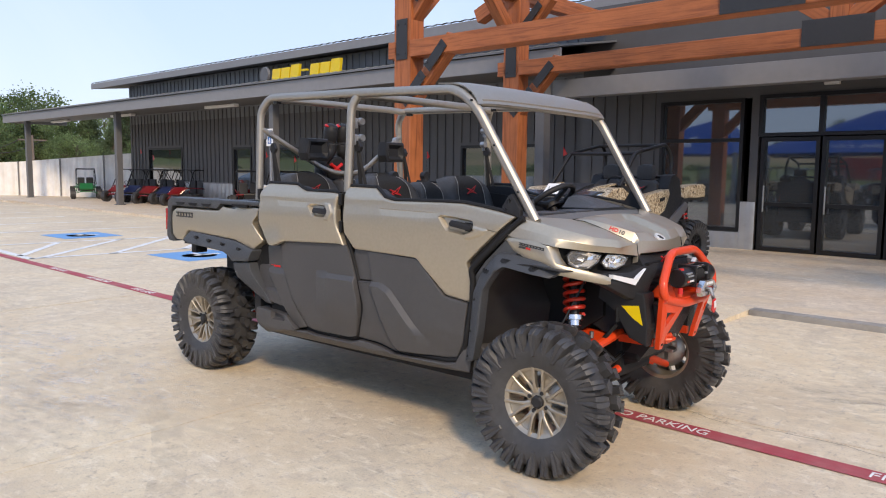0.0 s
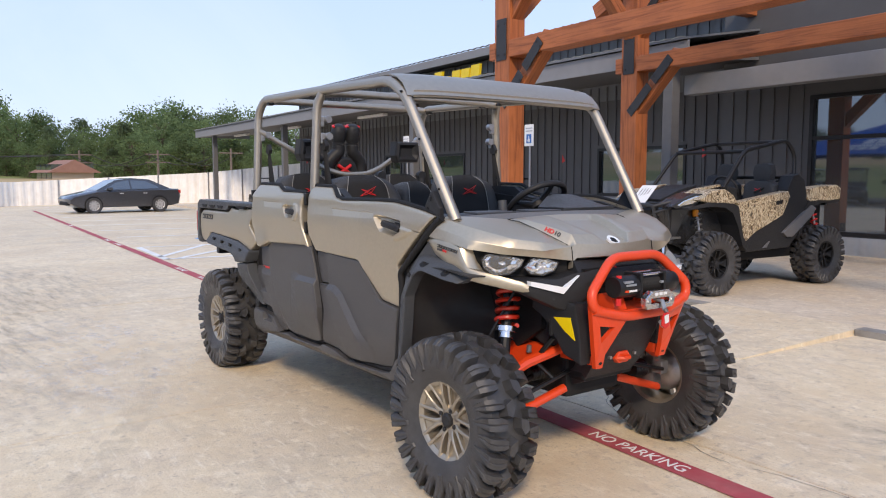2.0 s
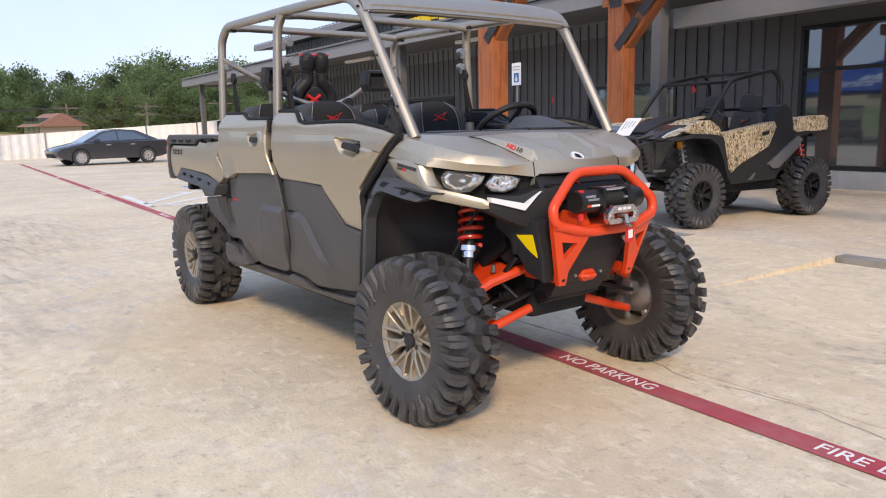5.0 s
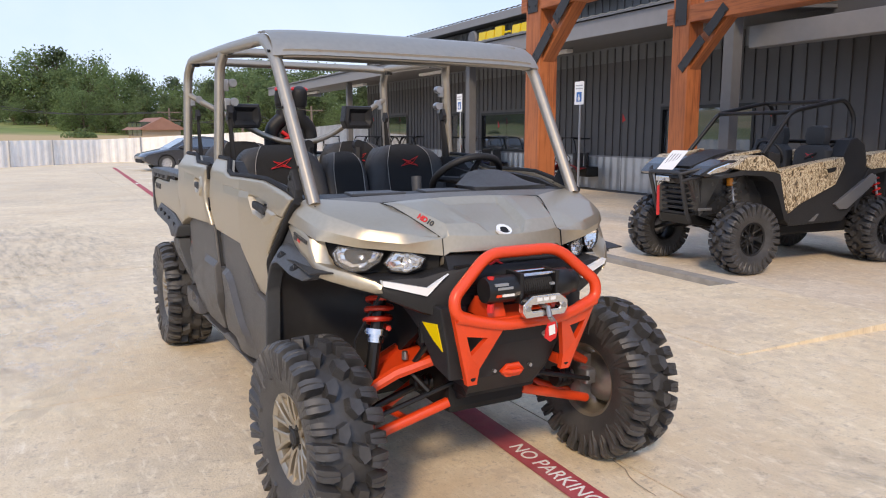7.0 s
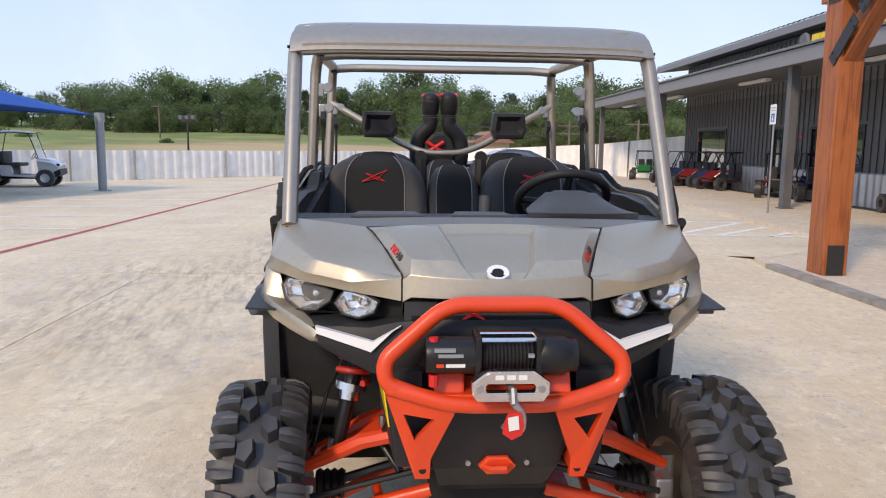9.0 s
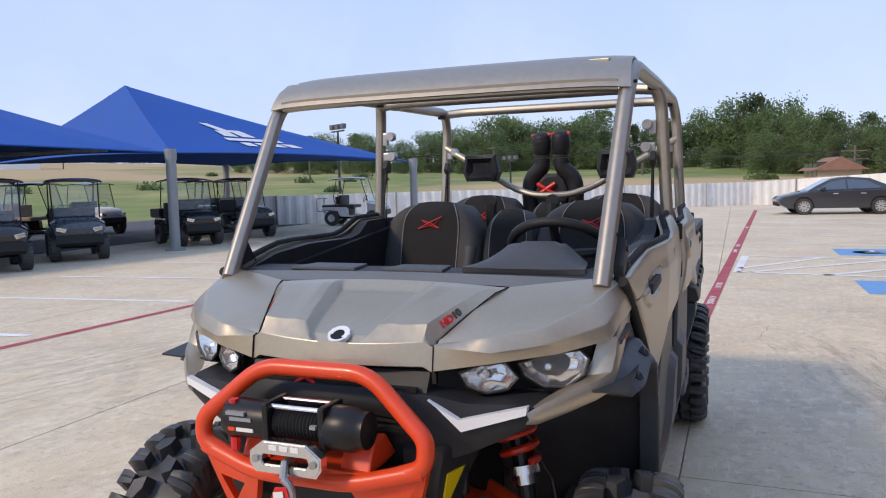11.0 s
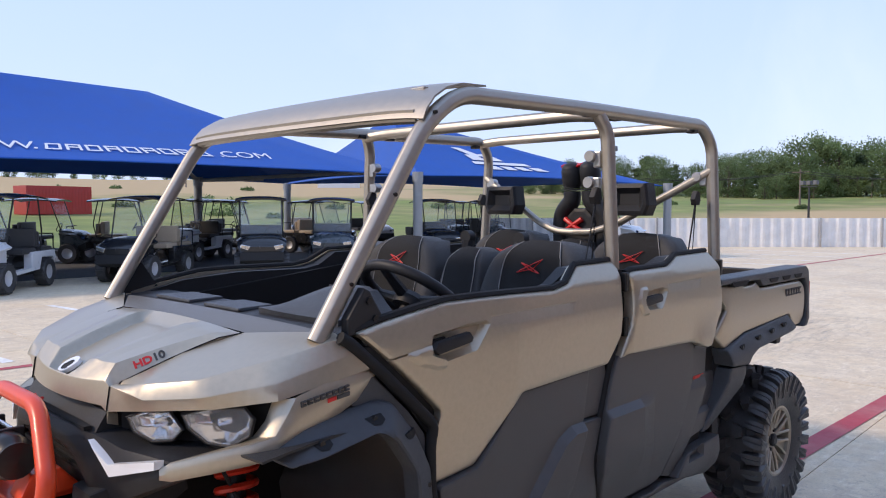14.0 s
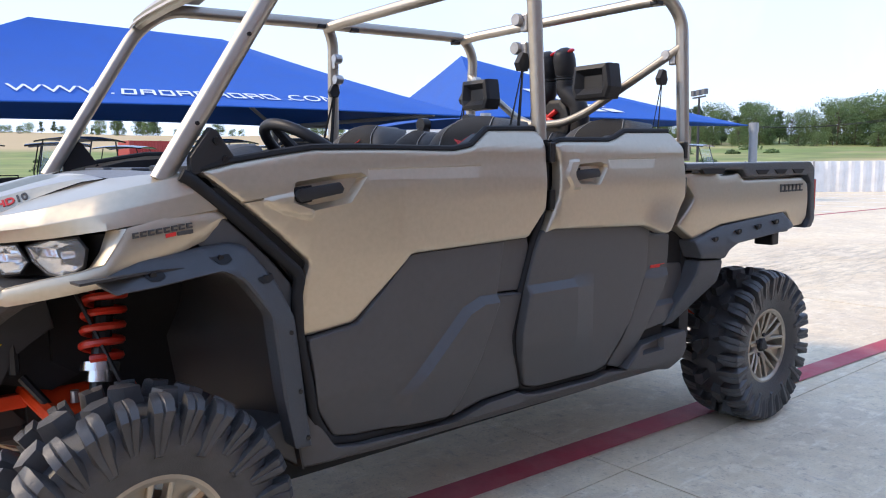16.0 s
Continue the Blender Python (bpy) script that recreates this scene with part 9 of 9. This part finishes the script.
        box(bm, 0.62, 0.80, s * 0.90 - 0.08, s * 0.90 + 0.08, 0.95, 1.07, 0.03)
        part("mirror", bm, "car", c)
        for x in (0.25, -0.72):
            bm = bmn()
            box(bm, x - 0.09, x + 0.09, s * 0.885 - 0.012, s * 0.885 + 0.012, 0.80, 0.83, 0.004)
            part("door_handle", bm, "alu", c)
    for pts in ([(1.18, 0.955), (0.50, 1.345)], [(-0.98, 1.385), (-1.70, 1.06)]):
        bm = bmn()
        (xa, za), (xb, zb) = pts
        bm.faces.new([bm.verts.new((x, y * (0.74 - 0.16 * (z - 0.9) / 0.55), z + 0.008)) for x, y, z in ((xa, -1, za), (xa, 1, za), (xb, 1, zb), (xb, -1, zb))])
        part("windscreen", bm, "window", c)
    bm = bmn()
    box(bm, 2.18, 2.31, -0.55, 0.55, 0.34, 0.50, 0.03)
    part("grille", bm, "liner", c)
    return c


sedan(pose(-30.0, 4.75, 0.0, 0, 0, -84))


# ---- golf carts and light utility carts under the canopies ----
def cart(paint, seatmat, label, m, cargo=False, group="carts under the canopies"):
    c = thing("golf_cart", label, "golf cart", m, group)
    for x in (0.85, -0.80):
        for s in (1, -1):
            w = new("wheel")
            w.parent = c
            w.matrix_local = pose(x, s * 0.50, 0.29)
            bm = bmn()
            lathe(bm, [(0.15, -0.10), (0.26, -0.11), (0.285, -0.07), (0.285, 0.07), (0.26, 0.11), (0.15, 0.10)], 24, closed=True)
            for q in range(18):
                a = 2 * math.pi * q / 18
                box(bm, -0.02, 0.02, -0.10, 0.10, 0.275, 0.293, 0, Matrix.Rotation(a, 4, "Y"))
            part("tyre", bm, "rubber", w)
            bm = bmn()
            lathe(bm, [(0.0, s * 0.05), (0.06, s * 0.06), (0.15, s * 0.09), (0.155, 0.0), (0.0, 0.0)], 20)
            part("rim", bm, "alu" if not cargo else "black_metal", w)
    bm = bmn()
    sheet(bm, lambda a, b: (0.62 + 0.66 * math.sin(a * 1.45), (b * 2 - 1) * (0.56 - 0.10 * a ** 3), 0.98 - 0.10 * a - 0.42 * max(0, a - 0.45) ** 1.4 - 0.12 * abs(b * 2 - 1) ** 4), [k / 10 for k in range(11)], [k / 10 for k in range(11)], 0.05)
    prism(bm, [(1.28, 0.72), (1.24, 0.40), (0.62, 0.36), (0.60, 0.95), (0.95, 0.92)], -0.46, 0.46, 0.03)
    part("front_cowl", bm, paint, c, "rounded front body cowl", True)
    bm = bmn()
    prism(bm, [(1.31, 0.60), (1.33, 0.42), (1.15, 0.34), (1.10, 0.5)], -0.48, 0.48, 0.02)
    part("bumper", bm, "plastic", c)
    for s in (1, -1):
        bm = bmn()
        prism(bm, [(s * 0.26, 0.74), (s * 0.46, 0.78), (s * 0.48, 0.70), (s * 0.30, 0.65)], 1.20, 1.30, 0.01, axis="x")
        part("headlamp", bm, "reflector", c, "bright headlamp")
        bm = bmn()
        prism(bm, [(-0.15, 0.62), (-0.20, 0.72), (-1.15, 0.72), (-1.22, 0.55), (-1.10, 0.50), (-1.05, 0.62), (-0.55, 0.62), (-0.48, 0.36), (0.62, 0.30), (0.62, 0.38), (-0.15, 0.40)], s * 0.40, s * 0.56, 0.02)
        part("side_body", bm, paint, c)
        bm = bmn()
        tube(bm, rounded([(0.66, s * 0.48, 0.95), (0.40, s * 0.50, 1.78)], 0.1, 3), 0.016, 7)
        part("roof_strut", bm, "black_metal", c, "black roof strut")
        bm = bmn()
        tube(bm, rounded([(-0.62, s * 0.50, 0.70), (-0.72, s * 0.50, 1.10), (-0.58, s * 0.50, 1.78)], 0.1, 4), 0.016, 7)
        part("roof_strut", bm, "black_metal", c, "black roof strut")
    bm = bmn()
    sheet(bm, lambda a, b: (0.58 - 1.45 * a, (b * 2 - 1) * 0.58, 1.80 + 0.05 * math.sin(math.pi * a) - 0.05 * abs(b * 2 - 1) ** 3), [k / 8 for k in range(9)], [k / 8 for k in range(9)], 0.03)
    part("roof", bm, "cart_black", c, "dark moulded roof", True)
    bm = bmn()
    bm.faces.new([bm.verts.new(p) for p in ((0.68, -0.46, 1.0), (0.68, 0.46, 1.0), (0.42, 0.48, 1.74), (0.42, -0.48, 1.74))])
    ws = part("windscreen", bm, "cart_glass", c, "clear acrylic windscreen")
    ws.visible_shadow = False
    bm = bmn()
    box(bm, -0.52, -0.40, -0.50, 0.50, 0.80, 1.18, 0.04)
    part("backrest", bm, seatmat, c, "", True)
    bm = bmn()
    box(bm, -0.46, 0.10, -0.50, 0.50, 0.68, 0.80, 0.04)
    part("seat", bm, seatmat, c, "", True)
    bm = bmn()
    tube(bm, [(0.34 + 0.06 * math.cos(2 * math.pi * q / 20), 0.24 + 0.15 * math.sin(2 * math.pi * q / 20), 1.02 + 0.12 * math.cos(2 * math.pi * q / 20)) for q in range(20)], 0.012, 6, closed=True)
    tube(bm, [(0.36, 0.24, 1.0), (0.62, 0.24, 0.75)], 0.02, 6)
    part("steering_wheel", bm, "plastic", c)
    bm = bmn()
    box(bm, -1.1, 0.62, -0.42, 0.42, 0.26, 0.36, 0.02)
    part("floor", bm, "liner", c)
    bm = bmn()
    if cargo:
        box(bm, -1.45, -0.62, -0.56, 0.56, 0.74, 0.78, 0.01)
        box(bm, -1.45, -1.41, -0.56, 0.56, 0.78, 1.0, 0.01)
        for s in (1, -1):
            box(bm, -1.45, -0.62, s * 0.56 - 0.02, s * 0.56 + 0.02, 0.78, 1.0, 0.01)
        part("cargo_box", bm, "plastic", c)
    else:
        box(bm, -1.22, -0.60, -0.48, 0.48, 0.70, 0.80, 0.04)
        box(bm, -0.66, -0.56, -0.48, 0.48, 0.82, 1.12, 0.04)
        part("rear_seat", bm, seatmat, c, "", True)
        bm = bmn()
        for s in (1, -1):
            tube(bm, rounded([(-1.1, s * 0.4, 0.55), (-1.45, s * 0.4, 0.56), (-1.45, s * 0.4, 1.05), (-1.3, s * 0.3, 1.05)], 0.05, 3), 0.014, 6)
        tube(bm, [(-1.45, -0.4, 1.05), (-1.45, 0.4, 1.05)], 0.014, 6)
        part("grab_bar", bm, "black_metal", c)
    return c


C1 = cart("cart_black", "beige", "black golf cart with beige seats under the blue canopy", pose(-5.0, -14.3, 0.012, 0, 0, 38))
C2 = cart("cart_black", "seat", "black utility cart with cargo box under the blue canopy", pose(-7.4, -13.4, 0.012, 0, 0, 58), True)
C3 = cart("cart_teal", "seat", "slate grey golf cart with dark seats under the blue canopy", pose(-9.7, -13.6, 0.012, 0, 0, 52))
C4 = cart("cart_white", "seat", "white golf cart with black seats on the lot", pose(-1.9, -14.0, 0.012, 0, 0, 48))
for src, x, y, a, dz in ((C2, -10.6, -20.6, 170, 0), (C1, -13.6, -19.5, 110, 0), (C2, -13.6, -13.6, 60, 0), (C3, -16.4, -13.8, 62, 0), (C3, -18.6, -17.4, 60, 0), (C2, -20.6, -17.8, 70, 0), (C4, -17.2, -21.0, 80, 0), (C1, -7.0, -20.4, 150, 0), (C3, -5.0, -21.0, 140, 0), (C4, -8.8, -19.2, 30, 0), (C2, -2.6, -18.2, 165, 0), (C4, -22.6, -13.0, 100, 0), (C3, -0.2, -18.0, 40, 0), (C2, -12.3, -23.4, 120, 0), (C1, -16.2, -24.0, 60, 0), (C4, 1.4, -15.5, 50, 0)):
    copy_thing(src, pose(x, y, 0.012 if y < -15.7 or True else 0, 0, 0, a))


# ---- blue shade canopies ----
def canopy(label, corners, ridge, posts, prints):
    """Hipped shade cloth from edge corners up to a ridge, sagging a little, on steel posts."""
    c = thing("shade_canopy", label, "shade canopy")
    cs, (ra, rb) = [Vector(p) for p in corners], [Vector(p) for p in ridge]
    bm = bmn()
    top = [ra, rb, rb, ra]
    N = 10
    for i in range(4):
        a, b = cs[i], cs[(i + 1) % 4]
        ta, tb = top[i], top[(i + 1) % 4]

        def surf(u, v):
            e = a.lerp(b, u)
            e = e + ((cs[0] + cs[2]) / 2 - e) * (0.03 * math.sin(math.pi * u)) + Vector((0, 0, 0.10 * math.sin(math.pi * u)))
            t = ta.lerp(tb, u)
            p = e.lerp(t, v)
            return p - Vector((0, 0, 0.16 * math.sin(math.pi * v) * (0.5 + 0.5 * math.sin(math.pi * u))))
        sheet(bm, surf, [k / N for k in range(N + 1)], [k / 6 for k in range(7)])
    bmesh.ops.remove_doubles(bm, verts=bm.verts, dist=0.001)
    cloth = part("cloth", bm, "canvas", c, "royal blue stretched shade cloth", True)
    bm = bmn()
    for i in range(4):
        a, b = cs[i], cs[(i + 1) % 4]
        tube(bm, [a.lerp(b, k / N) + ((cs[0] + cs[2]) / 2 - a.lerp(b, k / N)) * (0.03 * math.sin(math.pi * k / N)) + Vector((0, 0, 0.10 * math.sin(math.pi * k / N))) for k in range(N + 1)], 0.02, 6)
    part("edge_cable", bm, "canvas", c)
    for px, py, pz, arms in posts:
        bm = bmn()
        tube(bm, [(px, py, 0), (px, py, pz)], 0.13, 16)
        p = part("post", bm, "post_steel", c, "grey round steel post", True)
        bm = bmn()
        lathe(bm, [(0.0, 0.0), (0.26, 0.0), (0.26, 0.03), (0.0, 0.03)], 16, "z", (px, py, 0.0))
        part("base_plate", bm, "post_steel", p)
        bm = bmn()
        lathe(bm, [(0.0, pz), (0.15, pz), (0.15, pz - 0.28), (0.13, pz - 0.28)], 16, "z", (px, py, 0))
        part("cap", bm, "post_steel", p)
        for ax, ay, az in arms:
            bm = bmn()
            tube(bm, [(px, py, pz - 0.1), (ax, ay, az)], 0.06, 10)
            part("arm", bm, "post_steel", c)
    # white print on the slope that faces the lot, as plain bars
    for (u0, u1, v0, v1, lean) in prints:
        a, b, ta, tb = cs[0], cs[1], top[0], top[1]
        bm = bmn()

        def lie(u, v):
            e = a.lerp(b, u)
            e = e + ((cs[0] + cs[2]) / 2 - e) * (0.03 * math.sin(math.pi * u)) + Vector((0, 0, 0.10 * math.sin(math.pi * u)))
            p = e.lerp(ta.lerp(tb, u), v) - Vector((0, 0, 0.16 * math.sin(math.pi * v) * (0.5 + 0.5 * math.sin(math.pi * u))))
            n = (b - a).cross((ta + tb) / 2 - (a + b) / 2).normalized()
            n = n if n.z > 0 else -n
            return p + n * 0.03
        v = [bm.verts.new(lie(u, w)) for u, w in ((u0, v0), (u1, v0), (u1 + lean, v1), (u0 + lean, v1))]
        bm.faces.new(v)
        part("print_bar", bm, "canvas_text", cloth, "white printed bars")
    return c


letters = []
for k in range(9):
    u = 0.412 + 0.0295 * k
    letters += [(u, u + 0.0045, 0.115, 0.195, 0), (u + 0.019, u + 0.0235, 0.115, 0.195, 0), (u + 0.0045, u + 0.019, 0.181, 0.195, 0), (u + 0.0045, u + 0.019, 0.115 + 0.033 * (k % 2), 0.129 + 0.033 * (k % 2), 0)]
letters += [(0.397, 0.402, 0.115, 0.130, 0), (0.686, 0.691, 0.115, 0.130, 0)]
shade = canopy("royal blue hipped shade canopy with white print on grey posts", [(3.6, -14.4, 2.45), (-11.65, -12.6, 2.52), (-12.9, -20.6, 2.5), (3.3, -20.6, 2.5)], [(-1.9, -17.9, 4.85), (-6.9, -18.3, 4.85)],
       [(-9.5, -20.4, 2.60, ((-11.2, -14.0, 2.62), (-12.0, -20.5, 2.6), (-6.9, -18.3, 3.6))), (1.6, -17.6, 2.45, ((3.3, -14.9, 2.5), (3.1, -20.2, 2.5), (-1.9, -17.9, 3.6)))], letters)
for body, u, size, wide in (("WWW", 0.325, 0.62, 1.02), ("COM", 0.742, 0.60, 0.95)):
    a, b = Vector((3.6, -14.4, 2.45)), Vector((-11.65, -12.6, 2.52))
    low, high = a.lerp(b, u), Vector((-1.9, -17.9, 4.85)).lerp(Vector((-6.9, -18.3, 4.85)), u)
    low = low + (Vector((-4.65, -17.5, 2.47)) - low) * (0.03 * math.sin(math.pi * u)) + Vector((0, 0, 0.10 * math.sin(math.pi * u)))
    ex = (b - a).normalized()
    nz = ex.cross(high - low - Vector((0, 0, 0.35))).normalized()
    up = nz.cross(ex)
    c = low.lerp(high, 0.155) - Vector((0, 0, 0.16 * math.sin(math.pi * 0.155) * (0.5 + 0.5 * math.sin(math.pi * u)))) + nz * 0.03
    text_mesh("lettering", body, size, "canvas_text", shade, Matrix(((ex.x, up.x, nz.x, c.x), (ex.y, up.y, nz.y, c.y), (ex.z, up.z, nz.z, c.z), (0, 0, 0, 1))) @ Matrix.Diagonal((wide, 1, 1, 1)))
logo = [(0.34, 0.42, 0.30, 0.40, 0.02), (0.40, 0.47, 0.38, 0.52, -0.03), (0.44, 0.52, 0.30, 0.42, 0.03), (0.30, 0.60, 0.22, 0.27, 0.01), (0.33, 0.38, 0.12, 0.19, 0.005), (0.40, 0.45, 0.12, 0.19, 0.005), (0.47, 0.52, 0.12, 0.19, 0.005), (0.54, 0.60, 0.12, 0.19, 0.005)]
canopy("royal blue pointed shade canopy with white print on grey posts", [(-11.75, -12.4, 2.50), (-20.2, -9.6, 2.36), (-22.4, -18.8, 2.5), (-13.4, -21.0, 2.5)], [(-13.6, -15.6, 4.62), (-14.0, -15.8, 4.62)],
       [(-11.75, -12.45, 2.60, ()), (-20.4, -9.5, 2.44, ()), (-22.2, -18.8, 2.55, ()), (-13.5, -21.2, 2.55, ())], logo)


# ---- poles, lights and far buildings ----
def utility_pole(x, y, h, arms, label):
    z = terrain(x, y)
    p = thing("utility_pole", label, "utility pole", pose(x, y, z), "utility poles")
    bm = bmn()
    tube(bm, [(0, 0, -0.3), (0, 0, h)], [0.15, 0.10], 8)
    part("pole", bm, "pole", p)
    for k in range(arms):
        bm = bmn()
        box(bm, -0.05, 0.05, -1.2, 1.2, h - 0.5 - 0.8 * k, h - 0.38 - 0.8 * k)
        part("cross_arm", bm, "pole", p)
    return p


poles = []
for az, r, h, arms in ((-31, 120, 5, 1), (-17, 118, 5, 1), (-6, 116, 5, 1), (8, 84, 3.4, 2), (13, 80, 3.6, 2), (18, 76, 3.8, 1), (-48, 190, 8, 1), (-62, 170, 7, 1)):
    a = radians(az)
    x, y = 4 - r * math.cos(a), r * math.sin(a)
    utility_pole(x, y, h, arms, "weathered wooden utility pole at the field edge")
    poles.append(Vector((x, y, terrain(x, y) + h - 0.4)))
wires = tagged(new("power_lines"), "thin dark power lines between utility poles", "power line", kind="structure")
order = [6, 0, 1, 2, 3, 4, 5]
for i, j in zip(order, order[1:]):
    for off in (-1.0, 1.0):
        bm = bmn()
        a, b = poles[i], poles[j]
        tube(bm, [a.lerp(b, k / 10) + Vector((0, off, -1.2 * math.sin(math.pi * k / 10))) for k in range(11)], 0.035, 4)
        part("wire", bm, "wire", wires)
for x, y, h in ((-36.0, -21.2, 4.9), (-54.0, -15.8, 3.2)):
    z = terrain(x, y)
    lp = thing("flood_light_pole", "tall steel pole with a bar of flood lights", "light pole", pose(x, y, z, 0, 0, 58))
    bm = bmn()
    tube(bm, [(0, 0, -0.2), (0, 0, h)], [0.09, 0.06], 8)
    part("pole", bm, "plate", lp)
    bm = bmn()
    box(bm, -0.75, 0.75, -0.04, 0.04, h - 0.05, h + 0.03)
    part("cross_bar", bm, "plate", lp)
    for q in (-0.65, 0, 0.65):
        bm = bmn()
        box(bm, q - 0.18, q + 0.18, -0.12, 0.12, h + 0.10, h + 0.40, 0.03, None)
        part("flood_light", bm, "steel_grey", lp)


def house(x, y, w, d, h, wall, roof, label, rot=0):
    z = terrain(x, y)
    hs = thing("house", label, "house", pose(x, y, z, 0, 0, rot))
    bm = bmn()
    box(bm, -w / 2, w / 2, -d / 2, d / 2, -1, h)
    part("wall", bm, wall, hs)
    bm = bmn()
    prism(bm, [(-d / 2 - 0.5, h), (0, h + d * 0.32), (d / 2 + 0.5, h)], -w / 2 - 0.4, w / 2 + 0.4, axis="x")
    part("roof", bm, roof, hs)
    for k in range(3):
        bm = bmn()
        box(bm, -w / 2 + (k + 0.5) * w / 3 - 0.5, -w / 2 + (k + 0.5) * w / 3 + 0.5, -d / 2 - 0.05, d / 2 + 0.05, 1.0, 2.2)
        part("window", bm, "window", hs)
    return hs


house(-67.5, 8.5, 3.4, 3.4, 1.5, "beige", "roof_far", "small pale house with a brown roof among the trees", 12)
house(-118, -150, 26, 10, 3.6, "sign_white", "upper", "long white building on the far hillside", 50)
rc = thing("shipping_container", "red steel shipping container standing beyond the lot", "container", pose(-22.5, -72, terrain(-22.5, -72), 0, 0, 8))
bm = bmn()
n = 40
box(bm, -3, 3, -1.2, 1.2, 0, 2.6)
sheet(bm, lambda k, z: (-3 + 0.15 * k, 1.22 + 0.03 * (k % 2), z), range(n + 1), (0.05, 2.55))
part("shell", bm, "cart_red", rc, "ribbed red steel shell")
gz = thing("gazebo", "small open shed with a pale gable roof on posts", "shed", pose(2.2, -31, 0.0, 0, 0, 10))
for sx in (-1.3, 1.3):
    for sy in (-1.3, 1.3):
        bm = bmn()
        box(bm, sx - 0.06, sx + 0.06, sy - 0.06, sy + 0.06, -0.1, 2.4)
        part("post", bm, "post_steel", gz)
bm = bmn()
prism(bm, [(-1.6, 2.4), (0, 3.1), (1.6, 2.4)], -1.6, 1.6)
part("roof", bm, "fence", gz)

# low shrubs and a rubble heap in the field
rng = random.Random(5)
for k in range(26):
    a = radians(rng.uniform(-85, 8))
    r = rng.uniform(62, 150)
    x, y = 4 - r * math.cos(a), r * math.sin(a)
    bs = thing("bush", "low scrubby green bush in the field", "bush", pose(x, y, terrain(x, y)), "bushes in the field")
    bm = bmn()
    s = rng.uniform(0.8, 2.2)
    for q in range(240):
        d = Vector((rng.gauss(0, 1), rng.gauss(0, 1), abs(rng.gauss(0, 0.7)))).normalized() * s * rng.uniform(0.3, 1.0)
        d.z *= 0.6
        nrm = Vector((rng.gauss(0, 1), rng.gauss(0, 1), rng.gauss(0.5, 0.8))).normalized()
        e = nrm.orthogonal().normalized() * 0.16
        f2 = nrm.cross(e)
        bm.faces.new([bm.verts.new(d + i * e + j * f2) for i, j in ((-1, -0.3), (0.1, -0.9), (1, 0.1), (0.2, 0.8))])
    part("foliage", bm, "leaf", bs)
